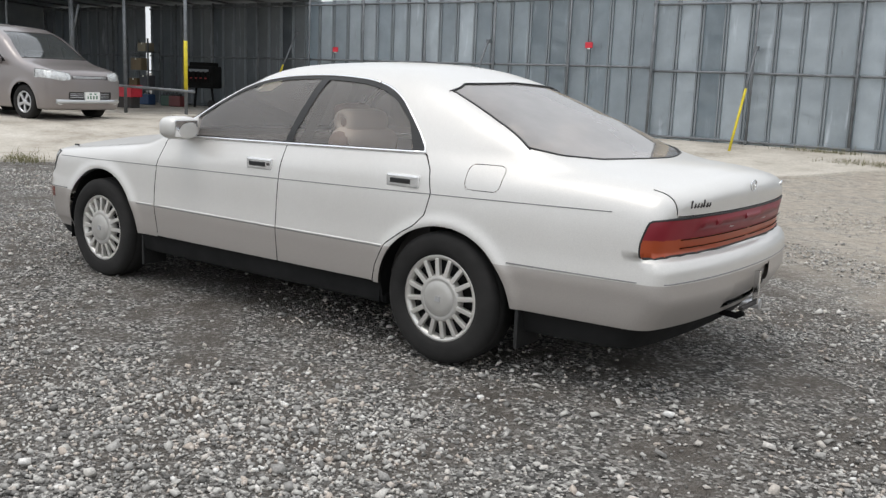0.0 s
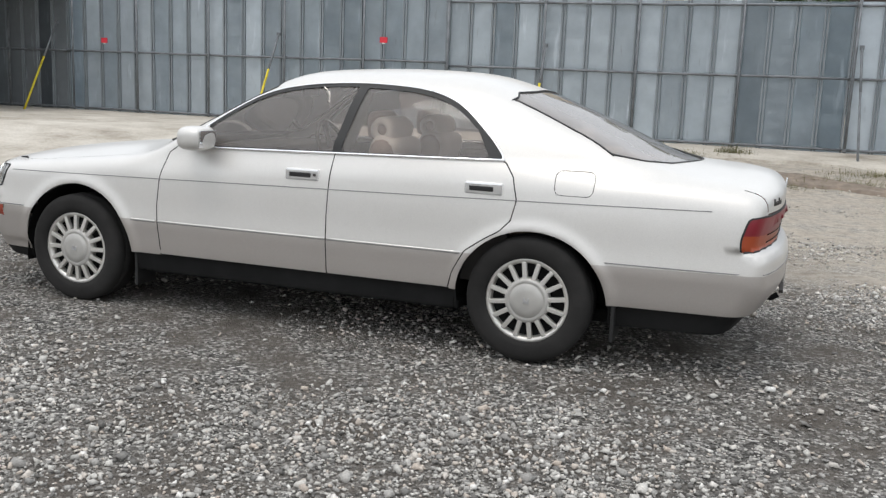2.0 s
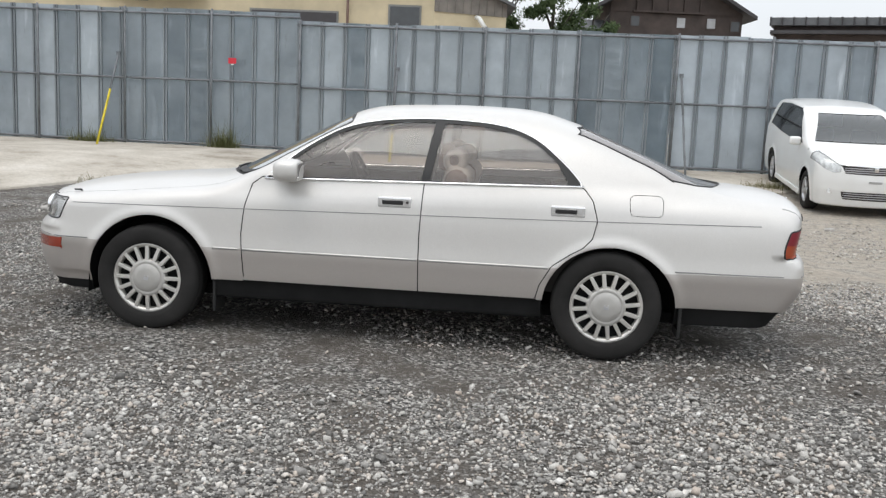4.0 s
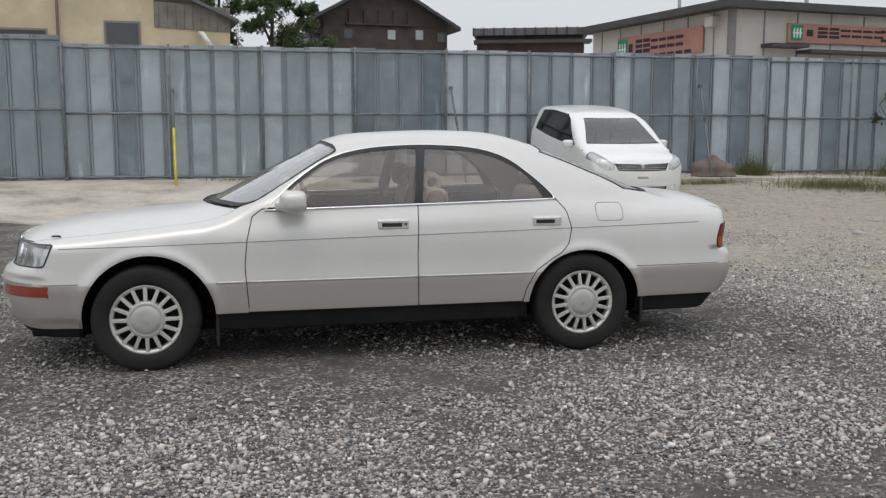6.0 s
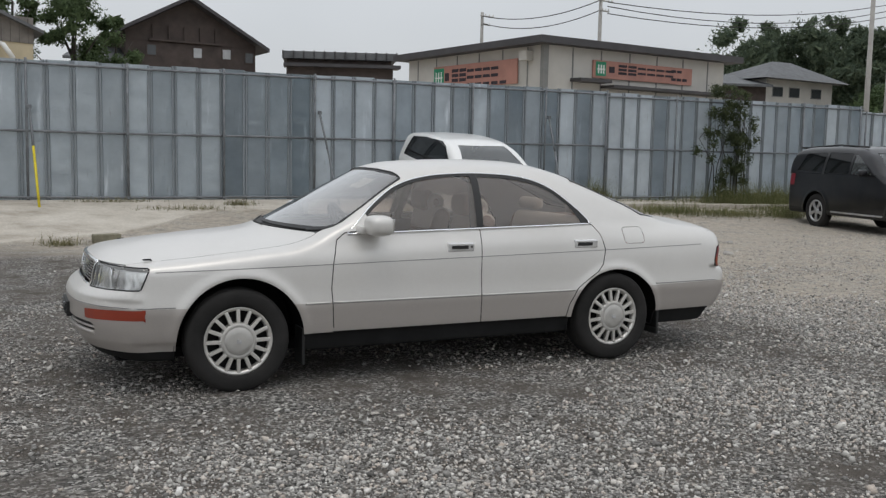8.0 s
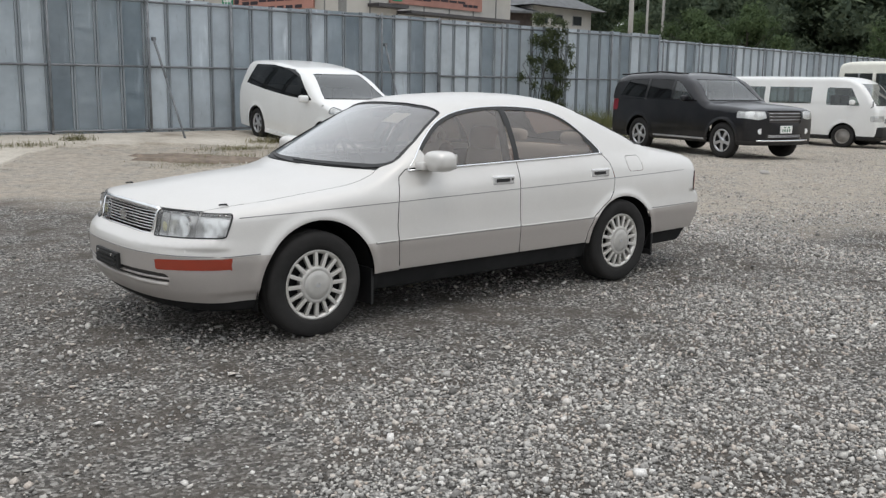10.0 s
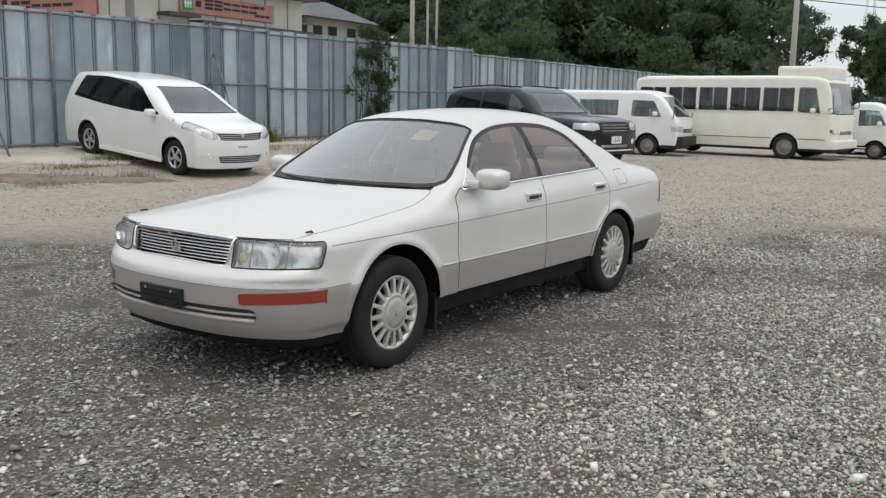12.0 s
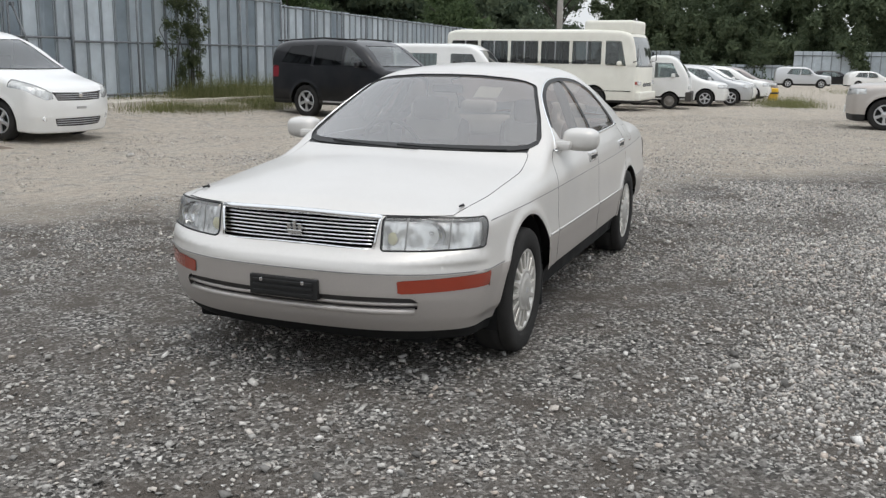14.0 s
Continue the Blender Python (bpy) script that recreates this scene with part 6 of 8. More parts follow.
def bus_extra(car, field, nose):
    cushion("roof_cooler", car, (-0.82, 0.72, -0.80, 0.80, 2.30, 2.76), 0.09, CREAM_PAINT, "cream roof cooler housing", step=0.06)
    for s in (-1, 1):
        part("bumper_lamp", box_bm(nose(-0.75, 0.86) - 0.02, nose(-0.75, 0.86) + 0.06, s * 0.75 - 0.17, s * 0.75 + 0.17, 0.80, 0.93, bevel=0.015), REFLECTOR, car)
        part("indicator", box_bm(nose(-0.93, 0.86) - 0.01, nose(-0.93, 0.86) + 0.2, s * 0.93 - 0.05, s * 0.93 + 0.05, 0.82, 0.92, bevel=0.01), AMBER, car)
        part("mirror_arm", tube_bm([(-0.95, s * 1.0, 1.5), (-1.12, s * 1.14, 1.55), (-1.12, s * 1.15, 1.9)], 0.014, 6), BLACK_TRIM, car)
        part("waist_stripe", tube_bm([(-0.9, s * 1.012, 0.62), (5.3, s * 1.012, 0.62)], 0.012, 6), DARK_PLASTIC, car)
        for x in (0.02, 1.06, 2.1, 3.14, 4.2):
            part("window_post", box_bm(x - 0.05, x + 0.05, min(s * 0.96, s * 1.004), max(s * 0.96, s * 1.004), 1.42, 2.12, bevel=0.006), CREAM_PAINT, car)
        for x in (0.54, 1.58, 2.62, 3.67, 4.7):
            part("window_bar", box_bm(x - 0.018, x + 0.018, min(s * 0.96, s * 1.0), max(s * 0.96, s * 1.0), 1.42, 2.12, bevel=0.004), ALLOY, car)
    part("front_bumper", box_bm(-1.22, -1.0, -0.96, 0.96, 0.34, 0.60, bevel=0.05), CREAM_PAINT, car)
    part("curtain", box_bm(2.2, 2.5, -0.90, -0.885, 1.45, 2.1, bevel=0.005), CLOTH, car)
    for x in (0.9, 1.7, 2.5, 3.3, 4.1):
        for s in (-1, 1):
            cushion("seat", car, (x, x + 0.16, s * 0.55 - 0.38, s * 0.55 + 0.38, 0.95, 1.55), 0.06, DARK_PLASTIC, step=0.06)


vehicle("microbus", "faded cream microbus with a roof cooler and dark side windows", "bus", (24.3, 3.85), -95, CREAM_PAINT,
        ((-1.2, 0.9), (-1.16, 1.3), (-1.05, 1.6), (-0.90, 2.2), (-0.78, 2.38), (-0.4, 2.47), (0.3, 2.50), (5.0, 2.50), (5.5, 2.40)), 2.03, (-1.18, 5.45), (0.28, 4.15), 0.37,
        [([(-0.72, 1.40), (-0.55, 2.12), (-0.06, 2.14), (-0.06, 1.40)], CLEAR_GLASS), ([(0.02, 1.42), (0.02, 2.12), (5.2, 2.12), (5.2, 1.42)], BUS_GLASS)],
        [(0.93, 1.36), (0.90, 1.8), (0.84, 2.26)], -0.5, (), [(-0.3, 0.76), (0.5, 0.76), (0.5, 0.86), (-0.3, 0.86)], 0.06, 0.10, 0.06, 1.4, sill=0.34, low=0.26, steel=True, plate=0.46, extra=bus_extra, corner=0.12, shoulder=0.11, rim=STEEL_RIM)


def kei_extra(car, field, nose):
    part("bumper", box_bm(-0.72, -0.5, -0.70, 0.70, 0.28, 0.58, bevel=0.04), DARK_PLASTIC, car)
    bed = part("load_bed", box_bm(0.72, 2.62, -0.70, 0.70, 0.62, 0.70, bevel=0.01), VAN_WHITE, car)
    for s in (-1, 1):
        part("side_board", box_bm(0.72, 2.62, min(s * 0.68, s * 0.71), max(s * 0.68, s * 0.71), 0.68, 0.98, bevel=0.006), VAN_WHITE, bed)
        part("lamp", box_bm(nose(-0.55, 0.72) - 0.015, nose(-0.55, 0.72) + 0.05, s * 0.55 - 0.1, s * 0.55 + 0.1, 0.66, 0.78, bevel=0.012), REFLECTOR, car)
    part("exhaust_stack", tube_bm([(0.72, -0.45, 0.9), (0.70, -0.45, 1.86)], 0.03, 8), UNDERSIDE, car)


vehicle("kei_truck", "small white cab-over truck with an open load bed", "truck", (26.8, 2.3), -86, VAN_WHITE,
        ((-0.68, 0.8), (-0.62, 1.02), (-0.15, 1.66), (0.1, 1.76), (0.5, 1.77), (0.75, 1.72)), 1.40, (-0.65, 0.72), (0.0, 1.9), 0.27,
        [([(-0.28, 1.06), (-0.05, 1.50), (0.52, 1.52), (0.52, 1.02)], CLEAR_GLASS)], [(0.60, 1.06), (0.55, 1.3), (0.5, 1.58)], -0.05, (), None, 0.055, 0.10, 0.14, 1.05, plate=False, sill=0.42, low=0.36, steel=True, extra=kei_extra, corner=0.07, shoulder=0.07, rim=STEEL_RIM)

_car_tops = {
    "wagon": ((-0.85, 0.66), (-0.75, 0.80), (-0.1, 0.95), (0.15, 1.02), (0.95, 1.42), (1.5, 1.5), (2.4, 1.5), (3.0, 1.38), (3.4, 1.0)),
    "suv": ((-0.85, 0.85), (-0.75, 1.0), (0.2, 1.12), (0.4, 1.18), (1.0, 1.62), (1.5, 1.74), (3.0, 1.74), (3.5, 1.6), (3.75, 1.2)),
}


def passer(kind, label, at, heading, paint, step=0.07, extra_glass=CLEAR_GLASS):
    suv = kind == "suv"
    b = 1.08 if suv else 0.92
    t = 1.6 if suv else 1.38
    return vehicle("suv" if suv else "hatchback", label, "car", at, heading, paint, _car_tops[kind], 1.76 if suv else 1.68, (-0.83, 3.7 if suv else 3.35), (0.0, 2.6 if suv else 2.45), 0.36 if suv else 0.305,
                   [([(0.62, b), (1.02, t - 0.06), (1.62, t), (1.64, b)], extra_glass), ([(1.70, b), (1.68, t), (2.4, t - 0.02), (2.75, b + 0.05)], extra_glass)],
                   [(0.68, b + 0.02), (0.60, b + 0.22), (0.52, t - 0.02)], 1.2, [([(0.50, b - 0.28), (0.9, b - 0.26), (0.9, b - 0.12), (0.5, b - 0.14)], -0.42)],
                   [(-0.3, b - 0.30), (0.42, b - 0.30), (0.44, b - 0.17), (-0.3, b - 0.17)], step, 0.18, 0.26, b, plate=0.45, sill=0.36 if suv else 0.24, low=0.2)


passer("wagon", "white compact hatchback in the parked row", (30.04, 1.5), -84, VAN_WHITE)
passer("wagon", "pale silver compact hatchback in the parked row", (31.9, 0.75), -84, GREY_PAINT)
passer("wagon", "white compact hatchback far down the parked row", (34.4, 0.75), -84, VAN_WHITE)
passer("wagon", "white hatchback beside a yellow barrier, far down the row", (38.0, 0.35), -84, VAN_WHITE)
passer("wagon", "dark hatchback at the end of the row", (42.0, 0.2), -84, BROWN_PAINT)
passer("suv", "silver-beige off-road estate facing the row", (18.77, -3.75), 89, SILVER_PAINT, 0.05)
passer("wagon", "black hatchback parked behind the beige estate", (22.2, -4.2), 95, BLACK_PAINT)
passer("suv", "distant silver off-road estate by the far fence", (79.0, -2.8), -84, GREY_PAINT, 0.09)
passer("wagon", "distant dark saloon by the far fence", (95.0, -5.4), -80, BLACK_PAINT, 0.09)
passer("wagon", "distant white saloon by the far fence", (88.0, -8.2), -75, VAN_WHITE, 0.09)


def brown_extra(car, field, nose):
    part("dashboard", box_bm(0.3, 0.7, -0.7, 0.7, 0.75, 1.02, bevel=0.04), DARK_PLASTIC, car)
    plain_seats(car, (1.2,), 1.3, 0.8)
    for s in (-1, 1):
        part("fog_lamp", tube_bm([(nose(-0.62, 0.34) - 0.006, s * 0.62, 0.34), (nose(-0.62, 0.34) + 0.03, s * 0.62, 0.34)], 0.05, 12), REFLECTOR, car)
    part("bumper_band", tube_bm([(nose(-abs(v), 0.36) - 0.012, v, 0.36) for v in np.linspace(-0.7, 0.7, 9)], 0.04, 8), GREY_PAINT, car, "silver bumper band")


vehicle("minivan", "bronze-grey minivan standing on the concrete apron", "minivan", (-13.09, 5.98, 0.0), 6, BROWN_PAINT,
        ((-0.92, 0.72), (-0.86, 0.88), (-0.6, 0.99), (-0.1, 1.09), (0.1, 1.16), (0.85, 1.62), (1.3, 1.76), (2.2, 1.82), (3.3, 1.80), (3.6, 1.68), (3.8, 1.3)), 1.695, (-0.9, 3.72), (0.0, 2.69), 0.32,
        [([(0.45, 1.06), (0.62, 1.16), (1.0, 1.46), (1.32, 1.56), (1.34, 1.06)], DARK_GLASS), ([(1.40, 1.06), (1.38, 1.58), (2.3, 1.62), (2.3, 1.06)], DARK_GLASS), ([(2.36, 1.06), (2.36, 1.62), (3.3, 1.58), (3.5, 1.1)], DARK_GLASS)],
        [(0.72, 1.14), (0.64, 1.40), (0.54, 1.64)], 1.1, [([(0.42, 0.76), (0.62, 0.74), (0.9, 0.80), (0.9, 0.96), (0.6, 0.92), (0.42, 0.88)], -0.35)],
        [(-0.3, 0.78), (0.40, 0.78), (0.41, 0.84), (-0.3, 0.84)], 0.05, 0.22, 0.2, 1.02, plate=0.46, front_low=[(-0.3, 0.40), (0.48, 0.40), (0.48, 0.54), (-0.3, 0.54)], sill=0.26, low=0.2, low_paint=BROWN_PAINT, extra=brown_extra)

# ---- buildings beyond the fence ----
CREAM_WALL = plain("cream_render", (0.56, 0.48, 0.33), 0.9, vary=0.15, scale=0.7, bump=0.2, grain=20)
GREY_BOARD = plain("grey_weathered_boards", (0.21, 0.19, 0.17), 0.9, vary=0.25, scale=1.5, bump=0.3, grain=12)
DARK_TIMBER = plain("dark_brown_timber", (0.07, 0.054, 0.048), 0.85, vary=0.3, scale=1.0, bump=0.3, grain=8)
ROOF_DARK = plain("dark_roof_sheet", (0.055, 0.052, 0.055), 0.6, vary=0.2, scale=1.0)
ROOF_TILE = plain("grey_roof_tile", (0.12, 0.125, 0.13), 0.7, vary=0.25, scale=1.2)
WAREHOUSE_WALL = plain("off_white_cladding", (0.52, 0.50, 0.46), 0.8, vary=0.1, scale=0.6)
SEAM_GREY = plain("cladding_seam_grey", (0.22, 0.22, 0.21), 0.8)
SIGN_PINK = plain("faded_red_sign_board", (0.43, 0.215, 0.17), 0.7, vary=0.12, scale=1.0)
SIGN_INK = plain("sign_dark_ink", (0.03, 0.022, 0.03), 0.7)
SIGN_GREEN = plain("sign_green", (0.03, 0.26, 0.14), 0.7)
WINDOW_PANE = plain("dark_window_pane", (0.05, 0.055, 0.06), 0.15, coat=0.6)
WINDOW_PALE = plain("pale_window_pane", (0.42, 0.43, 0.44), 0.3, coat=0.4)
METAL_POLE = plain("concrete_pole", (0.33, 0.32, 0.30), 0.85, vary=0.1)
CABLE = plain("black_cable", (0.02, 0.02, 0.02), 0.7)


def slab(a, b, z0, z1, thick, bm=None, out=0.0):
    """An upright wall from plan point a to b, its outer face shifted out to the right of the way by out."""
    bm = bm or bmesh.new()
    a, b = Vector((*a, 0)), Vector((*b, 0))
    d = (b - a).normalized()
    n = Vector((d.y, -d.x, 0))
    q = [a + n * out, b + n * out, b + n * (out - thick), a + n * (out - thick)]
    lo = [bm.verts.new((p.x, p.y, z0)) for p in q]
    hi = [bm.verts.new((p.x, p.y, z1)) for p in q]
    bm.faces.new(lo[::-1])
    bm.faces.new(hi)
    for k in range(4):
        bm.faces.new((lo[k], lo[(k + 1) % 4], hi[(k + 1) % 4], hi[k]))
    bmesh.ops.recalc_face_normals(bm, faces=bm.faces[:])
    return bm


def on_wall(a, b, s, z, w, h, thick=0.06, out=0.05):
    """A flat piece on a wall from a to b, centred s metres along at height z."""
    a, b = Vector(a), Vector(b)
    d = (b - a).normalized()
    return slab(a + d * (s - w / 2), a + d * (s + w / 2), z - h / 2, z + h / 2, thick, None, out)


def prism(outline_xy, z0, z1, bm=None):
    bm = bm or bmesh.new()
    lo = [bm.verts.new((x, y, z0)) for x, y in outline_xy]
    hi = [bm.verts.new((x, y, z1)) for x, y in outline_xy]
    bm.faces.new(lo[::-1])
    bm.faces.new(hi)
    n = len(lo)
    for k in range(n):
        bm.faces.new((lo[k], lo[(k + 1) % n], hi[(k + 1) % n], hi[k]))
    bmesh.ops.recalc_face_normals(bm, faces=bm.faces[:])
    return bm


def roof_sheet(corners, thick):
    """A sloping roof plane through four corners, with thickness."""
    bm = bmesh.new()
    up = [bm.verts.new(c) for c in corners]
    dn = [bm.verts.new(Vector(c) - Vector((0, 0, thick))) for c in corners]
    bm.faces.new(up)
    bm.faces.new(dn[::-1])
    for k in range(4):
        bm.faces.new((up[k], dn[k], dn[(k + 1) % 4], up[(k + 1) % 4]))
    bmesh.ops.recalc_face_normals(bm, faces=bm.faces[:])
    return bm


def warehouse():
    w = thing("warehouse", "off-white clad warehouse with dark roof edge and faded red signs", "warehouse")
    C, L, R = (21.1, 32.8), (19.1, 44.8), (34.0, 34.8)
    B = (32.0, 46.8)
    part("wall", slab(L, C, 0, 6.8, 0.2), WAREHOUSE_WALL, w)
    part("wall", slab(C, R, 0, 6.8, 0.2), WAREHOUSE_WALL, w)
    part("wall", slab(R, B, 0, 6.8, 0.2), WAREHOUSE_WALL, w)
    part("wall", slab(B, L, 0, 6.8, 0.2), WAREHOUSE_WALL, w)
    part("roof", prism([(20.4, 32.0), (34.9, 34.25), (32.9, 47.5), (18.3, 45.4)], 6.78, 7.12), ROOF_DARK, w, "dark grey roof with a deep edge")
    for s in (1.0, 2.9, 4.9, 6.9, 8.9, 10.9):
        part("cladding_seam", on_wall(C, R, s + 0.8, 3.4, 0.07, 6.7, 0.04, 0.03), SEAM_GREY, w)
        part("cladding_seam", on_wall(L, C, s, 3.4, 0.07, 6.7, 0.04, 0.03), SEAM_GREY, w)
    part("corner_trim", prism([(20.98, 32.7), (21.25, 32.68), (21.2, 32.95), (20.95, 32.95)], 0, 6.8), SEAM_GREY, w)
    part("vent_hood", on_wall(L, C, 11.0, 6.3, 0.6, 0.45, 0.45, 0.42), WAREHOUSE_WALL, w)
    part("awning", on_wall(C, R, 2.7, 5.18, 2.1, 0.16, 0.8, 0.8), ROOF_DARK, w)
    part("awning", on_wall(C, R, 8.2, 4.95, 9.0, 0.14, 1.0, 1.0), ROOF_DARK, w)
    ln = math.hypot(2.0, 12.0)
    for a, b, s, z, wd, h in ((L, C, ln - 5.65, 5.62, 7.4, 1.24), (C, R, 6.7, 5.82, 7.25, 0.88)):
        sg = part("sign", on_wall(a, b, s, z, wd, h, 0.08, 0.12), SIGN_PINK, w, "faded red signboard with dark writing")
        part("emblem", on_wall(a, b, s - wd * 0.43, z + 0.02, h * 0.78, h * 0.8, 0.02, 0.145), SIGN_GREEN, sg)
        for k in (-1, 0, 1):
            part("emblem_stroke", on_wall(a, b, s - wd * 0.43 + k * h * 0.2, z, 0.07, h * 0.5, 0.02, 0.165), PLATE_WHITE, sg)
        part("emblem_stroke", on_wall(a, b, s - wd * 0.43, z, h * 0.6, 0.07, 0.02, 0.167), PLATE_WHITE, sg)
        for k in range(6):
            cx = s - wd * 0.22 + k * wd * 0.095
            cw, ch = wd * 0.08, h * 0.52
            for r in (-0.4, 0.0, 0.4) if k < 2 else (-0.25, 0.3):
                part("writing_bar", on_wall(a, b, cx, z + 0.06 + r * ch, cw, ch * (0.27 if k < 2 else 0.24), 0.02, 0.142), SIGN_INK, sg)
        part("writing_bar", on_wall(a, b, s - wd * 0.325, z + 0.02, wd * 0.05, h * 0.35, 0.02, 0.142), SIGN_INK, sg)
        for k in range(5):
            if a is L:
                part("number_bar", on_wall(a, b, s - wd * 0.03 + k * wd * 0.095, z - h * 0.40, wd * 0.07, h * 0.13, 0.02, 0.142), SIGN_INK, sg)
            else:
                part("number_bar", on_wall(a, b, s + wd * 0.36 + (k % 3 - 1) * wd * 0.06, z + (0.26 if k < 2 else -0.22) * h, wd * 0.048, h * 0.16, 0.02, 0.142), SIGN_INK, sg)


warehouse()


def gable_house():
    h = thing("timber_house", "dark brown timber house with a broad gable and small pale windows", "house", at=(-0.5, 0, 0.12))
    part("wall", prism([(6.2, 67), (16.2, 68.2), (15.4, 78), (5.4, 77)], 0, 9.3), DARK_TIMBER, h)
    bm = bmesh.new()
    a = [bm.verts.new(p) for p in ((6.2, 67, 9.2), (16.2, 68.2, 9.2), (16.2, 68.2, 9.47), (10.9, 67.55, 12.46), (6.2, 67, 9.97))]
    b = [bm.verts.new(p) for p in ((5.4, 77, 9.2), (15.4, 78, 9.2), (15.4, 78, 9.47), (10.1, 77.5, 12.46), (5.4, 77, 9.97))]
    bm.faces.new(a)
    bm.faces.new(b[::-1])
    for k in range(5):
        bm.faces.new((a[k], b[k], b[(k + 1) % 5], a[(k + 1) % 5]))
    bmesh.ops.recalc_face_normals(bm, faces=bm.faces[:])
    part("gable", bm, DARK_TIMBER, h)
    part("roof", roof_sheet([(4.9, 65.8, 9.55), (10.9, 66.4, 12.75), (10.0, 78.6, 12.75), (4.0, 78.0, 9.55)], 0.28), ROOF_DARK, h)
    part("roof", roof_sheet([(10.9, 66.4, 12.75), (17.1, 67.2, 9.25), (16.2, 79.2, 9.25), (10.0, 78.6, 12.75)], 0.28), ROOF_DARK, h)
    part("ridge_cap", tube_bm([(10.9, 66.2, 12.8), (10.9, 66.9, 13.05)], [0.16, 0.10], 8), ROOF_DARK, h)
    for s, z in ((1.9, 8.6), (5.4, 8.6), (7.7, 8.65), (9.55, 8.5)):
        wd = part("window", on_wall((6.2, 67), (16.2, 68.2), s, z, 0.8, 0.9, 0.1, 0.04), DARK_TIMBER, h)
        part("pane", on_wall((6.2, 67), (16.2, 68.2), s, z, 0.62, 0.72, 0.03, 0.06), WINDOW_PALE if s > 4 and s < 9 else WINDOW_PANE, wd)
    part("annex_roof", roof_sheet([(1.8, 66, 7.7), (6.3, 66.5, 7.7), (6.3, 69, 8.75), (3.0, 68.6, 8.75)], 0.2), ROOF_TILE, h, "lower grey tiled annex roof")
    part("annex_wall", prism([(2.4, 66.8), (6.15, 66.9), (6.15, 68.8), (3.0, 68.6)], 0, 7.6), DARK_TIMBER, h)
    part("gallery_beam", on_wall((6.2, 67), (16.2, 68.2), 4.4, 9.35, 5.4, 0.16, 0.3, 0.25), DARK_TIMBER, h)
    for s in (2.0, 3.2, 4.4, 5.6, 6.8):
        part("gallery_post", on_wall((6.2, 67), (16.2, 68.2), s, 9.9, 0.12, 1.1, 0.2, 0.2), DARK_TIMBER, h)


gable_house()


def long_shed():
    h = thing("storage_shed", "long dark-roofed shed with a stepped sheet roof", "shed")
    part("wall", prism([(17.4, 65.2), (25.2, 62.4), (27.0, 68.0), (19.2, 70.8)], 0, 8.2), DARK_TIMBER, h)
    part("lower_roof", prism([(17.0, 64.6), (25.5, 61.5), (25.9, 63.2), (17.5, 66.3)], 7.9, 8.15), ROOF_DARK, h)
    part("upper_roof", prism([(17.1, 65.2), (25.4, 62.2), (27.3, 68.2), (19.0, 71.2)], 8.55, 9.1), ROOF_TILE, h)
    part("clerestory", prism([(17.5, 65.6), (25.2, 62.8), (25.4, 63.4), (17.7, 66.2)], 8.1, 8.6), DARK_TIMBER, h)
    for k in range(12):
        t = k / 11
        x, y = 17.1 + 8.3 * t, 65.15 - 3.0 * t
        part("roof_rib", box_bm(x - 0.04, x + 0.04, y - 0.06, y + 0.06, 8.5, 9.14), ROOF_DARK, h)


long_shed()


def cream_house():
    h = thing("cream_house", "cream rendered house with a grey boarded upper bay and tin canopies", "house")
    A, B, Cc = (-34.0, 40.5), (-4.8, 42.2), (-1.2, 44.2)
    part("wall", slab(A, B, 0, 10.5, 0.3), CREAM_WALL, h)
    part("wall", slab(B, Cc, 0, 6.35, 0.3), CREAM_WALL, h)
    part("boarded_wall", slab(B, Cc, 6.35, 7.6, 0.25, None, 0.06), GREY_BOARD, h, "grey weathered boards")
    part("wall", slab(Cc, (-2.2, 52.0), 0, 7.3, 0.3), GREY_BOARD, h)
    for k in range(9):
        part("board_batten", on_wall(B, Cc, 0.25 + k * 0.45, 6.95, 0.05, 1.2, 0.05, 0.1), GREY_BOARD, h)
    part("roof", roof_sheet([(-5.6, 41.2, 8.9), (-0.7, 43.9, 7.0), (-1.8, 52.5, 7.0), (-6.6, 52.0, 8.9)], 0.16), ROOF_TILE, h)
    part("roof", prism([(-34.5, 39.8), (-4.6, 41.6), (-5.2, 52), (-34.5, 50)], 10.5, 10.75), ROOF_DARK, h)
    wl = math.hypot(29.2, 1.7)
    for s, z, w_, hh, mt in ((wl - 1.5, 6.0, 1.5, 1.0, WINDOW_PANE), (wl - 7.2, 5.8, 4.4, 0.5, ROOF_DARK), (wl - 16.0, 7.0, 2.2, 1.2, WINDOW_PANE), (wl - 22.0, 8.5, 2.4, 1.6, WINDOW_PANE)):
        f = part("window", on_wall(A, B, s, z, w_ + 0.2, hh + 0.2, 0.12, 0.06), SEAM_GREY, h)
        part("pane", on_wall(A, B, s, z, w_, hh, 0.03, 0.09), mt, f)
    part("drain_pipe", tube_bm([(-9.2, 41.75, 0.2), (-9.2, 41.75, 10.4)], 0.07, 8), plain("brown_pipe", (0.16, 0.10, 0.08), 0.6), h)
    part("canopy", on_wall(A, B, wl - 14.0, 6.7, 4.6, 0.12, 1.6, 1.6), ROOF_TILE, h)
    part("exhaust_duct", tube_bm([(-2.7, 43.1, 6.2), (-2.55, 42.9, 6.15), (-2.1, 42.95, 5.5)], 0.12, 10), PLATE_WHITE, h, "white exhaust duct")


cream_house()


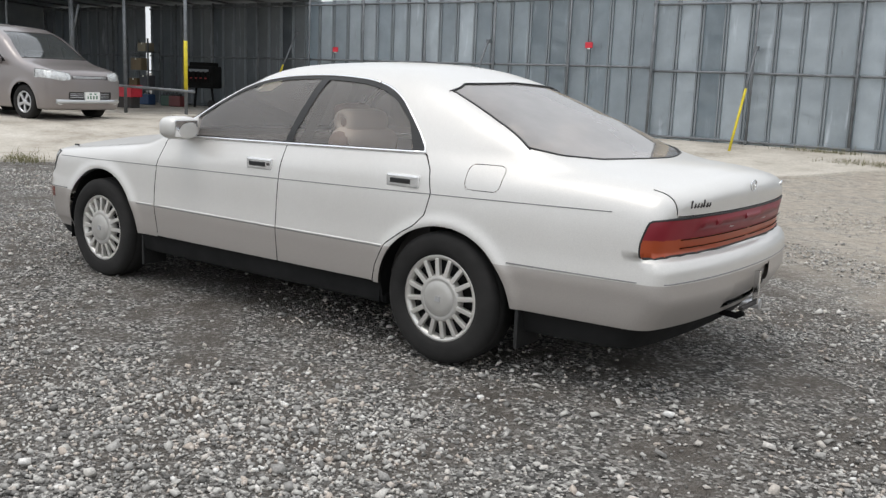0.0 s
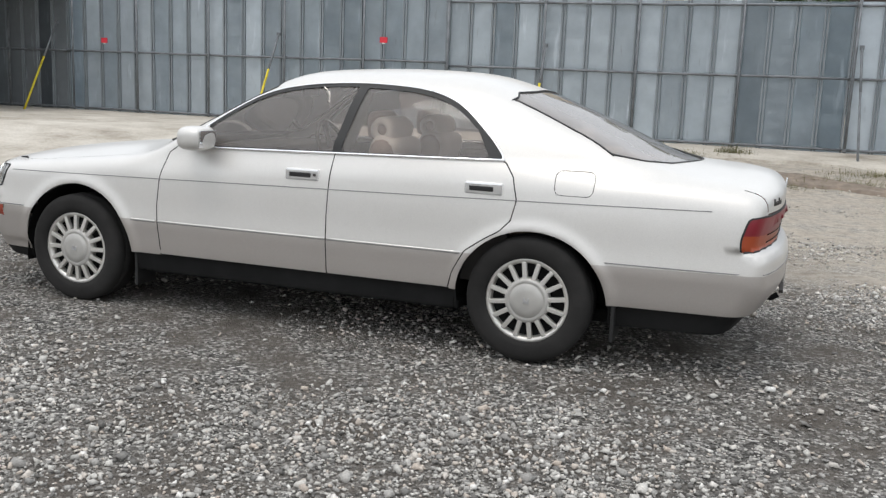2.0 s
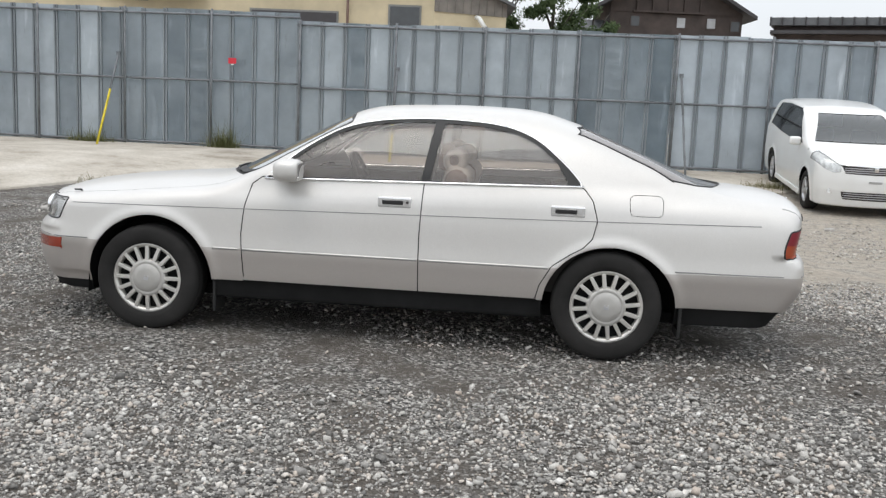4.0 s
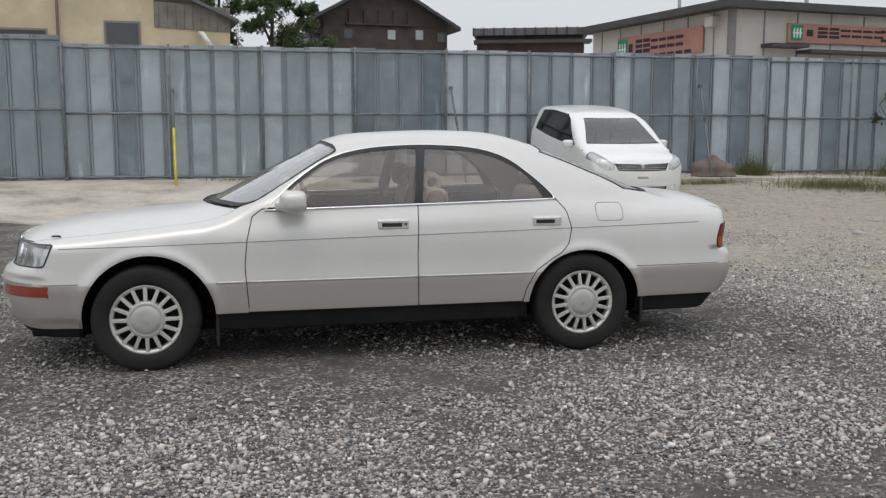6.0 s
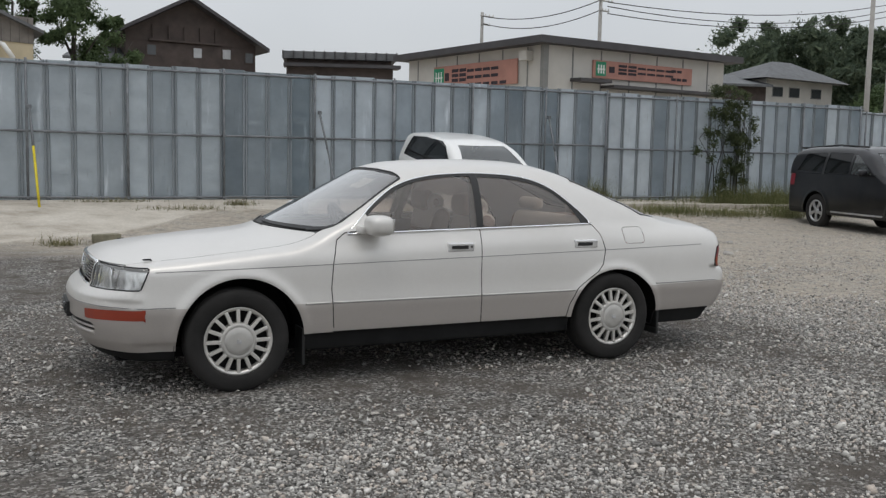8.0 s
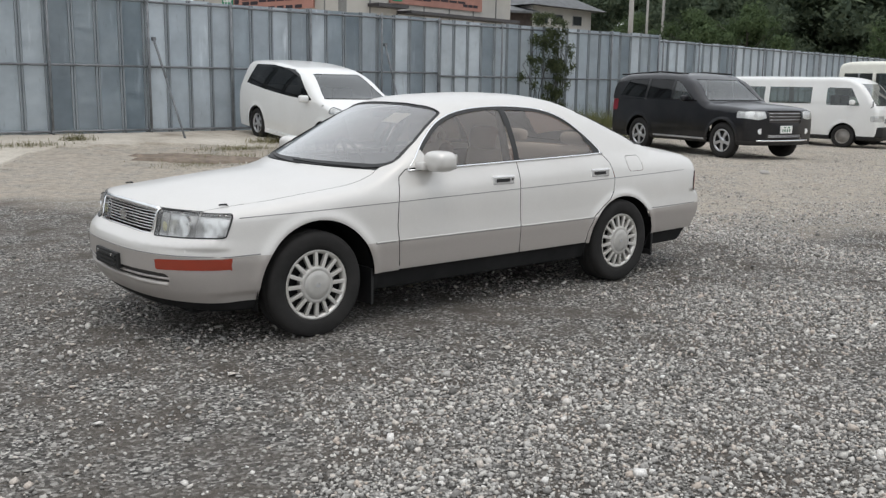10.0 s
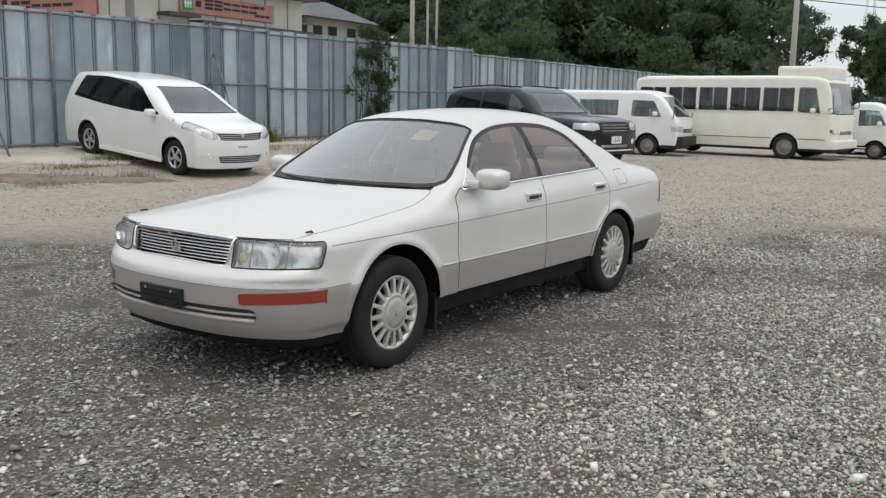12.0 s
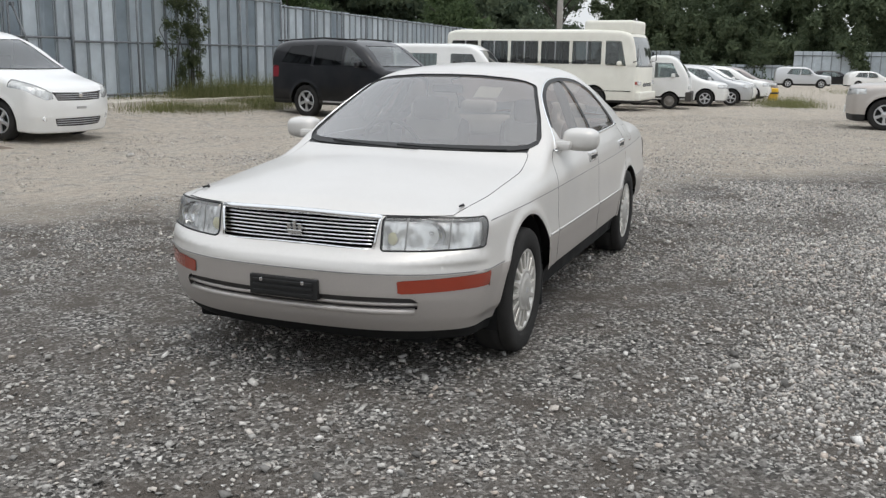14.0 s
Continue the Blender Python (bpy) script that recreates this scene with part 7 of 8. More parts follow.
def hip_house():
    h = thing("hip_roof_house", "pale house with a grey tiled hipped roof", "house", at=(-1.2, 0, -0.9))
    part("wall", prism([(86, 84), (98, 84.5), (97.5, 94), (85.5, 93.5)], -1, 12.6), WAREHOUSE_WALL, h)
    bm = bmesh.new()
    e = [bm.verts.new(p) for p in ((84.5, 82.5, 12.6), (99.8, 83.2, 12.4), (99.2, 95.5, 12.4), (84, 95, 12.6))]
    r = [bm.verts.new(p) for p in ((90.2, 87.5, 15.2), (93.6, 87.7, 15.2))]
    for q in ((e[0], e[1], r[1], r[0]), (e[1], e[2], r[1]), (e[2], e[3], r[0], r[1]), (e[3], e[0], r[0]), (e[3], e[2], e[1], e[0])):
        bm.faces.new(q)
    bmesh.ops.recalc_face_normals(bm, faces=bm.faces[:])
    part("roof", bm, ROOF_TILE, h)
    for s in (2.0, 5.0, 9.0):
        f = part("window", on_wall((86, 84), (98, 84.5), s, 11.0, 1.9, 1.3, 0.1, 0.06), SEAM_GREY, h)
        part("pane", on_wall((86, 84), (98, 84.5), s, 11.0, 1.7, 1.1, 0.03, 0.09), WINDOW_PANE, f)
    part("side_wing", prism([(77, 84.5), (86, 84), (86, 92), (77, 92)], -1, 11.6), DARK_TIMBER, h)
    part("wing_roof", roof_sheet([(76, 83, 11.5), (86, 82.8, 11.7), (86, 90, 13.4), (76, 90, 13.2)], 0.3), ROOF_TILE, h)


hip_house()


# ---- poles, wires, mast ----
def utility_pole(x, y, z, r=0.16, arms=True, label="grey concrete utility pole with cross-arms"):
    p = thing("utility_pole", label, "pole", "utility poles", (x, y, gz(x, y) - 0.2))
    hh = z - gz(x, y)
    part("shaft", tube_bm([(0, 0, 0), (0, 0, hh)], [r * 1.2, r * 0.8], 10), METAL_POLE, p)
    if arms:
        for dz, w in ((0.3, 1.1), (1.0, 0.8)):
            part("cross_arm", tube_bm([(-w * 0.2, -0.15, hh - dz), (w, 0.15, hh - dz)], 0.05, 6), METAL_POLE, p)
            for k in (0.3, 0.65, 1.0):
                part("insulator", tube_bm([(w * k, 0.15 * k, hh - dz), (w * k, 0.15 * k, hh - dz + 0.2)], 0.05, 6), PLATE_WHITE, p)
    return p


utility_pole(33.8, 64.0, 13.4)
utility_pole(36.0, 50.0, 12.95)
utility_pole(57.4, 45.1, 14.0, 0.2, False)
utility_pole(84.4, 62.6, 19.0, 0.16, False)
utility_pole(58.6, 44.4, 14.0, 0.10, False, "slim grey steel pole beside a thicker one")
utility_pole(66.3, 16.4, 12.0, 0.22, False)
wires = thing("overhead_wires", "black overhead wires sagging between poles", "wire")
for a, b, sag in (((33.8, 64, 12.9), (36.0, 50, 12.5), 0.7), ((33.8, 64, 12.3), (36.0, 50, 11.8), 0.8), ((36.6, 50, 12.4), (84.4, 62.6, 18.6), 1.3), ((36.6, 50, 12.1), (84.4, 62.6, 18.1), 1.6), ((36.6, 50, 11.6), (84.4, 62.6, 17.4), 1.4),
                  ((66.3, 16.4, 9.5), (160, -30, 12.5), 1.0), ((66.3, 16.4, 9.0), (160, -30, 11.6), 1.0)):
    pts = [Vector(a).lerp(Vector(b), t) - Vector((0, 0, sag * 4 * t * (1 - t))) for t in np.linspace(0, 1, 14)]
    part("wire", tube_bm(pts, 0.035, 5), CABLE, wires)


def lattice_mast(x, y, top):
    # the pylon's paleness is distance haze put into the steel colour
    pale = plain("hazy_grey_steel", (0.62, 0.63, 0.64), 0.7)
    m = thing("pylon", "distant pale lattice transmission pylon", "pylon", "", (x, y, -4))
    lv = np.linspace(0, top + 4, 9)
    for sx in (-1, 1):
        for sy in (-1, 1):
            part("leg", tube_bm([(sx * 3.2, sy * 3.2, 0), (sx * 0.7, sy * 0.7, top + 4)], 0.16, 5), pale, m)
    for a, b in zip(lv, lv[1:]):
        wa, wb = 3.2 - 2.5 * a / (top + 4), 3.2 - 2.5 * b / (top + 4)
        for s in (-1, 1):
            part("brace", tube_bm([(-s * wa, -wa, a), (s * wb, -wb, b)], 0.09, 4), pale, m)
    for z, w in ((top - 1, 6.0), (top + 1.5, 5.0)):
        part("cross_arm", tube_bm([(-w, 0, z), (w, 0, z)], 0.16, 5), pale, m)


lattice_mast(330, 68, 42)


# ---- trees and plants ----
def leaf_material(name, dark, light, seed=0.0):
    m, n, l, b = _nodes(name)
    geo = n.new("ShaderNodeNewGeometry")
    v = _coords(n, l, 1.0)
    c = _ramp_of(n, l, geo.outputs["Random Per Island"], ((0.0, dark), (0.6, tuple((p + q) / 2 for p, q in zip(dark, light))), (1.0, light)))
    sh = _ramp_of(n, l, _noise(n, l, v, 0.35, 3), ((0.3, (0.75, 0.78, 0.75)), (0.7, (1.15, 1.15, 1.1))))
    l.new(_mixed(n, l, 1.0, c, sh, "MULTIPLY"), b.inputs["Base Color"])
    b.inputs["Roughness"].default_value = 0.75
    b.inputs["Specular IOR Level"].default_value = 0.15
    # light also comes through the leaves
    thin, both = n.new("ShaderNodeBsdfTranslucent"), n.new("ShaderNodeMixShader")
    l.new(b.inputs["Base Color"].links[0].from_socket, thin.inputs["Color"])
    both.inputs[0].default_value = 0.4
    l.new(b.outputs[0], both.inputs[1])
    l.new(thin.outputs[0], both.inputs[2])
    l.new(both.outputs[0], n["Material Output"].inputs["Surface"])
    return m


# far wood leaves: distance haze is put into their lifted, greyer greens
LEAF_DARK = leaf_material("dark_tree_leaves", (0.085, 0.115, 0.085), (0.14, 0.17, 0.11))
LEAF_MID = leaf_material("mid_green_leaves", (0.06, 0.09, 0.045), (0.13, 0.175, 0.085))
# the grove's distance haze is likewise part of this paler green
LEAF_BAMBOO = leaf_material("bamboo_leaves", (0.09, 0.12, 0.075), (0.17, 0.205, 0.125))
LEAF_VINE = leaf_material("vine_leaves", (0.05, 0.065, 0.04), (0.14, 0.16, 0.085))
GRASS = leaf_material("weed_blades", (0.09, 0.105, 0.04), (0.27, 0.26, 0.13))
DRY_GRASS = leaf_material("dry_weed_blades", (0.10, 0.10, 0.045), (0.30, 0.27, 0.16))
BARK = plain("tree_bark", (0.05, 0.042, 0.036), 0.95, vary=0.3, scale=4, bump=0.5, grain=20)


def leaf_cloud(rng, blobs, per, size, deep=False):
    """Leaf quads through blobs (x, y, z, rx, ry, rz): small ones on the shell, larger sprays filling the inside."""
    co = []
    fill = per * 3 // 5 if deep else per // 4
    for bx, by, bz, rx, ry, rz in blobs:
        for n, lo, hi, big in ((per, 0.62, 1.1, 1.0), (fill, 0.0, 0.72, 2.6)):
            d = rng.normal(0, 1, (n, 3))
            d /= np.linalg.norm(d, axis=1)[:, None]
            r = rng.uniform(lo, hi, (n, 1))
            p = np.array([bx, by, bz]) + d * r * np.array([rx, ry, rz])
            u = rng.normal(0, 1, (n, 3))
            u /= np.linalg.norm(u, axis=1)[:, None]
            w = np.cross(u, d + rng.normal(0, 0.5, (n, 3)))
            w /= np.maximum(np.linalg.norm(w, axis=1), 1e-6)[:, None]
            s = size * big * rng.uniform(0.6, 1.4, (n, 1))
            co.append(np.stack([p - u * s, p + w * s * 0.8, p + u * s], 1))
    return np.concatenate(co).reshape(-1, 3)


def leaf_mesh(name, co, material, parent=None, label="", corners=3):
    n = len(co) // corners
    me = bpy.data.meshes.new(name)
    me.vertices.add(len(co))
    me.vertices.foreach_set("co", co.astype(np.float32).ravel())
    me.loops.add(n * corners)
    me.loops.foreach_set("vertex_index", np.arange(n * corners, dtype=np.int32))
    me.polygons.add(n)
    me.polygons.foreach_set("loop_start", np.arange(0, n * corners, corners, dtype=np.int32))
    me.update(calc_edges=True)
    me.materials.append(material)
    ob = new(name, me)
    if parent is not None:
        ob.parent = parent
    return tagged(ob, label)


def crown_blobs(rng, n, r, h, z):
    out = []
    for k in range(n):
        a, q = rng.uniform(0, 2 * math.pi), rng.uniform(0, 1) ** 0.5
        t = rng.uniform(-1, 1)
        w = math.sqrt(max(0.05, 1 - t * t)) * q
        s = rng.uniform(0.22, 0.42) * r
        out.append((r * w * math.cos(a), r * w * math.sin(a), z + t * h, s, s, s * 0.75))
    return out


def tree(x, y, top, r, seed, label, leaves=LEAF_DARK, blobs=26, per=70, size=0.35, bare=0.35, at_z=None):
    rng = np.random.default_rng(seed)
    z0 = gz(x, y) - 0.1 if at_z is None else at_z
    t = thing("tree", label, "tree", "trees", (x, y, z0))
    hh = top - z0
    mid = hh * (bare + 1) / 2
    bm = bmesh.new()
    add_tube(bm, [(0, 0, 0), (0.1 * r * 0.3, 0, hh * 0.3), (0, 0.1, hh * 0.62), (0.1, 0, hh * 0.85)], [0.05 * r + 0.12, 0.04 * r + 0.1, 0.1, 0.04], 8)
    for k in range(6):
        a = 2 * math.pi * k / 6 + rng.uniform(0, 0.6)
        zz = hh * rng.uniform(0.3, 0.6)
        add_tube(bm, [(0, 0, zz), (0.4 * r * math.cos(a), 0.4 * r * math.sin(a), zz + 0.16 * hh), (0.75 * r * math.cos(a), 0.75 * r * math.sin(a), zz + 0.26 * hh)], [0.09, 0.06, 0.02], 6)
    part("trunk", bm, BARK, t)
    leaf_mesh("crown", leaf_cloud(rng, crown_blobs(rng, blobs, r, hh * (1 - bare) / 2, mid), per * 2, size * 0.8), leaves, t)
    return t


tree(1.3, 55.0, 11.4, 2.9, 11, "leafy broad-leaved tree standing behind the houses", LEAF_MID, 34, 130, 0.14, 0.2)
tree(3.9, 57.0, 9.6, 1.5, 12, "small leafy tree behind the houses", LEAF_MID, 12, 80, 0.15, 0.3)
tree(-2.0, 58.0, 12.0, 2.2, 13, "feathery conifer-like tree behind the cream house", LEAF_MID, 24, 120, 0.14, 0.15)
tree(46.7, 17.6, 4.9, 2.4, 21, "rounded bright green bush above the fence", LEAF_MID, 26, 110, 0.12, 0.1)
tree(79.0, 48.0, 9.0, 4.2, 22, "rounded green tree above the fence", LEAF_MID, 30, 110, 0.2, 0.1)
tree(70.0, 47.0, 7.2, 3.0, 23, "low green bush above the fence", LEAF_MID, 18, 70, 0.24, 0.1)
tree(81.3, 20.4, 9.9, 3.2, 24, "dark tree with gaps in its crown at the wood's edge", LEAF_DARK, 26, 110, 0.15, 0.25)
tree(70.4, 53.9, 8.7, 3.5, 26, "rounded green tree beside the hip-roofed house", LEAF_MID, 24, 100, 0.18, 0.1)
tree(73.2, 50.3, 8.2, 3.2, 27, "low green tree beside the hip-roofed house", LEAF_MID, 24, 100, 0.18, 0.1)
tree(18.6, 47.5, 6.6, 1.2, 25, "small dark tree beside the warehouse", LEAF_DARK, 10, 70, 0.16, 0.2)


def woods():
    """Far woods: many crowns, joined."""
    rng = np.random.default_rng(5)
    dark, pale, trunks = [], [], bmesh.new()
    spots = []
    for k in range(64):
        deg = 17.5 + 29.5 * (k + rng.uniform(0, 1)) / 64
        d = rng.uniform(152, 172) if deg > 35.5 else rng.uniform(108, 140)
        a = radians(deg)
        spots.append((-4 + d * math.cos(a), -5 + d * math.sin(a), 1.5 + d * 0.143 * rng.uniform(0.84, 1.0), rng.uniform(5.5, 8), False))
    for k in range(58):
        a = radians(-14 + 25.4 * (k + rng.uniform(0, 1)) / 58)
        d = rng.uniform(113, 135)
        spots.append((-5 + d * math.cos(a), -2 + d * math.sin(a), rng.uniform(8.8, 12.4), rng.uniform(3.0, 4.4), True))
    for x, y, top, r, bam in spots:
        z0 = -2.5
        hh = top - z0
        n = 18 if bam else 24
        bl = [(x + p, y + q, z0 + s, e * (0.8 if bam else 1), f * (0.8 if bam else 1), g * (1.4 if bam else 1)) for p, q, s, e, f, g in crown_blobs(rng, n, r, hh * 0.42, hh * 0.54)]
        bl += [(x + rng.uniform(-r, r), y + rng.uniform(-r, r), z0 + rng.uniform(0.5, hh * 0.35), r * 0.45, r * 0.45, r * 0.4) for _ in range(7)]
        (pale if bam else dark).append(leaf_cloud(rng, bl, 135 if bam else 115, 0.21 if bam else 0.25, True))
        add_tube(trunks, [(x, y, z0), (x + 0.3, y, z0 + hh * 0.4)], [0.3, 0.12], 5)
    for nm, co, mt, lab in (("woods", np.concatenate(dark), LEAF_DARK, "dark broad-leaved wood behind the fence"), ("bamboo_grove", np.concatenate(pale), LEAF_BAMBOO, "feathery bamboo and mixed grove at the yard's far end")):
        ob = leaf_mesh(nm, co, mt)
        tagged(ob, lab, "woods", "", "stuff")
    ob = part("wood_trunks", trunks, BARK, None)
    tagged(ob, "dark trunks standing in the far wood", "trunks", "", "stuff")


woods()


def vine():
    rng = np.random.default_rng(9)
    v = thing("vine", "dark climbing vine hanging over the steel fence", "vine", "", (15.3, FY - 0.1, gz(15.3, 13.7)))
    bl = []
    for k in range(46):
        t = rng.uniform(0, 1)
        z = 0.1 + 2.95 * t
        w = 0.5 + 0.4 * math.sin(t * 3.0)
        bl.append((rng.normal(-0.15 + 0.3 * t, w * 0.5), -0.12 - 0.18 * rng.uniform(0, 1), z, 0.20, 0.13, 0.22))
    for k in range(16):
        bl.append((rng.uniform(0.3, 1.15), -0.15, rng.uniform(0.4, 1.9), 0.18, 0.12, 0.2))
    for k in range(8):
        bl.append((rng.uniform(-0.6, 0.8), -0.05, rng.uniform(2.9, 3.15), 0.22, 0.15, 0.10))
    leaf_mesh("leaves", leaf_cloud(rng, bl, 85, 0.028), LEAF_VINE, v)
    for k in range(9):
        x = rng.uniform(-0.9, 1.0)
        part("stem", tube_bm([(x, -0.10, -0.05), (x + rng.normal(0, 0.12), -0.12, 1.0), (x + rng.normal(0, 0.25), -0.10, 2.0 + rng.uniform(-0.4, 0.5)), (x + rng.normal(0, 0.3), -0.08, 2.6 + rng.uniform(-0.3, 0.3))], [0.016, 0.012, 0.009, 0.005], 5), BARK, v)


vine()


def blades(name, label, patches, material, seed):
    """Tufts of weeds: patches of (x, y, rx, ry, height, count)."""
    rng = np.random.default_rng(seed)
    co = []
    for x, y, rx, ry, h, n in patches:
        n = n * 3
        px = x + rng.normal(0, 0.5, n) * rx
        py = y + rng.normal(0, 0.5, n) * ry
        pz = ground_z(px, py) + 0.01
        hh = h * np.clip(rng.lognormal(-0.85, 0.5, n), 0.12, 1.3)
        a = rng.uniform(0, 2 * np.pi, n)
        lean = rng.uniform(0.2, 1.1, n) * hh
        w = rng.uniform(0.002, 0.005, n)
        b = np.stack([px, py, pz], 1)
        side = np.stack([-np.sin(a), np.cos(a), np.zeros(n)], 1) * w[:, None]
        out = np.stack([np.cos(a), np.sin(a), np.zeros(n)], 1)
        m = b + out * (lean * 0.35)[:, None] + np.array([0, 0, 1]) * (hh * 0.6)[:, None]
        t = b + out * lean[:, None] + np.array([0, 0, 1]) * hh[:, None]
        co.append(np.stack([b - side, b + side, m + side * 0.8, m - side * 0.8], 1))
        co.append(np.stack([m - side * 0.8, m + side * 0.8, t + side * 0.15, t - side * 0.15], 1))
    ob = leaf_mesh(name, np.concatenate(co).reshape(-1, 3), material, corners=4)
    tagged(ob, label, "weeds", "", "stuff")


blades("weeds", "green weeds growing along the kerb and fence foot", [(11.6, 11.2, 1.3, 0.5, 0.26, 600), (13.2, 10.9, 1.0, 0.5, 0.20, 350), (14.6, 10.6, 0.6, 0.4, 0.28, 260), (15.6, 11.6, 1.3, 0.9, 0.26, 600), (12.5, 13.3, 2.0, 0.3, 0.22, 120), (15.8, 12.9, 2.0, 0.7, 0.55, 1500), (17.6, 12.2, 1.4, 1.2, 0.5, 1000), (18.5, 13.3, 2.6, 0.4, 0.6, 900), (10.9, 13.3, 0.4, 0.3, 0.55, 400), (-5.9, 13.55, 0.3, 0.15, 0.5, 250), (-8.9, 13.5, 0.5, 0.2, 0.35, 160), (9.0, 11.8, 1.0, 0.2, 0.2, 180), (31.0, -1.5, 1.6, 1.2, 0.4, 500), (34.0, -1.2, 2.0, 1.2, 0.45, 500), (60, -6, 8, 3, 0.45, 900), (18.5, -8.0, 1.0, 1.0, 0.3, 60)], GRASS, 31)
blades("dry_weeds", "dry straw-coloured weeds on the apron's edge", [(2.6, 9.4, 0.8, 0.4, 0.07, 140), (3.3, 9.9, 0.9, 0.3, 0.14, 160), (4.4, 9.5, 0.4, 0.3, 0.18, 90), (0.6, 12.0, 0.9, 0.25, 0.13, 200), (-0.6, 13.3, 0.9, 0.2, 0.16, 160), (1.7, 12.6, 0.3, 0.2, 0.2, 120), (-1.9, 8.2, 0.3, 0.2, 0.16, 100), (4.2, 10.9, 0.9, 0.2, 0.12, 180), (5.2, 11.5, 0.5, 0.25, 0.18, 160), (-7.0, 4.6, 0.4, 0.7, 0.09, 90), (-8.6, 2.6, 0.5, 0.3, 0.15, 130), (-5.6, 7.3, 0.4, 0.2, 0.13, 80), (13, 10.6, 2.4, 0.5, 0.15, 350), (16.6, 10.9, 1.6, 0.5, 0.18, 250), (8.2, 12.4, 0.6, 0.2, 0.14, 80)], DRY_GRASS, 32)


# ---- far end of the yard ----
def far_fence(label, x, y0, y1, z0, z1):
    f = thing("fence", label, "fence", "steel site fences", (x, y0, z0), kind="structure")
    n = max(2, int((y1 - y0) / 1.0))
    for k in range(n):
        y = (y1 - y0) * k / n
        part("panel", box_bm(-0.03, 0.03, y, y + (y1 - y0) / n - 0.06, 0, z1 - z0, bevel=0.01), GALV, f)
        part("panel_rib", box_bm(-0.08, 0.02, y - 0.06, y + 0.06, 0, z1 - z0, bevel=0.01), GALV_DARK, f)
    part("rail", tube_bm([(-0.1, 0, (z1 - z0) * 0.9), (-0.1, y1 - y0, (z1 - z0) * 0.9)], 0.05, 6), PIPE, f)


far_fence("distant tall steel sheet fence at the yard's end", 108.0, -24.0, 0.0, -2.4, 2.42)
far_fence("distant low steel sheet fence at the yard's end", 109.0, 0.2, 12.2, -2.4, 0.85)
far_fence("distant steel sheet fence beyond the bus", 107.0, 12.4, 19.0, -2.4, 2.3)
bar = thing("road_barrier", "yellow plastic road barrier in the weeds", "barrier", "", (39.6, -0.55, gz(39.6, -0.55)))
bm = box_bm(-0.5, 0.5, -0.2, 0.2, 0.0, 0.55, bevel=0.06)
part("body", bm, plain("yellow_plastic", (0.72, 0.42, 0.02), 0.5), bar)
part("stripe", box_bm(-0.52, 0.52, -0.215, 0.215, 0.3, 0.38, bevel=0.01), DARK_PLASTIC, bar)


# ---- lean-to and clutter at the dark corner ----
def lean_to():
    s = thing("lean_to", "scaffold-pipe lean-to with a sheet roof against the fence", "shelter")
    for x, y in ((-12.5, 8.5), (-14.65, 8.5), (-17.1, 8.7), (-16.7, 8.5), (-20.0, 8.7), (-24.0, 8.8)):
        z = gz(x, y)
        p = part("post", tube_bm([(x, y, z), (x, y, 3.75)], 0.035, 8), PIPE, s)
        if x == -12.5:
            part("yellow_sleeve", tube_bm([(x, y, 0.95), (x, y, 1.98)], 0.042, 8), YELLOW, s, "yellow painted sleeve")
            part("foot_block", box_bm(x - 0.25, x + 0.25, y - 0.2, y + 0.2, z - 0.02, z + 0.1, bevel=0.02), CONCRETE, s)
    part("hand_rail", tube_bm([(-15.1, 8.4, 0.98), (-12.1, 8.4, 0.93)], 0.03, 8), PIPE, s)
    part("brace", tube_bm([(-17.1, 8.6, 1.5), (-16.5, 8.55, 2.8)], 0.028, 8), PIPE, s)
    part("roof", roof_sheet([(-27, 7.3, 3.72), (-14.2, 7.3, 3.72), (-14.2, 14.3, 3.38), (-27, 14.3, 3.38)], 0.05), GALV_DARK, s, "dark corrugated sheet roof")
    for x in np.arange(-26.5, -14.4, 1.5):
        part("purlin", tube_bm([(x, 7.35, 3.64), (x, 14.2, 3.30)], 0.03, 6), PIPE, s)
    # unseen sheet added at the left end to keep light off the back fence
    part("back_curtain", box_bm(-27.05, -27.0, 8.0, 14.3, 0.3, 3.7, bevel=0.01), GALV_DARK, s)


lean_to()


def put(name, label, cat, x, y, rz=0.0):
    return thing(name, label, cat, "", (x, y, gz(x, y) + 0.03), rz)


c = put("crate", "red plastic crate beside the pipe posts", "crate", -17.3, 10.4, 12)
bm = bmesh.new()
for a in ((-0.3, 0.3, -0.2, -0.18), (-0.3, 0.3, 0.18, 0.2), (-0.3, -0.28, -0.2, 0.2), (0.28, 0.3, -0.2, 0.2)):
    add_box(bm, *a, 0.3, 0.58, 0.006)
add_box(bm, -0.3, 0.3, -0.2, 0.2, 0.28, 0.31, 0.004)
part("tub", bm, plain("red_plastic", (0.60, 0.03, 0.05), 0.5), c)
part("stand", box_bm(-0.25, 0.25, -0.16, 0.16, 0.0, 0.28, bevel=0.01), DARK_PLASTIC, c)
e = put("engine", "dark grimy engine block on a wheeled stand", "engine", -17.1, 12.7, 20)
bm = bmesh.new()
add_box(bm, -0.42, 0.42, -0.25, 0.25, 0.55, 1.15, 0.05)
add_box(bm, -0.34, 0.34, -0.2, 0.2, 1.12, 1.25, 0.03)
for k in range(5):
    add_tube(bm, [(-0.3 + k * 0.15, -0.28, 0.7), (-0.3 + k * 0.15, -0.3, 1.0)], 0.04, 6)
part("block", bm, UNDERSIDE, e)
part("cover", box_bm(-0.3, 0.3, -0.29, -0.25, 0.98, 1.06, bevel=0.01), PIPE, e)
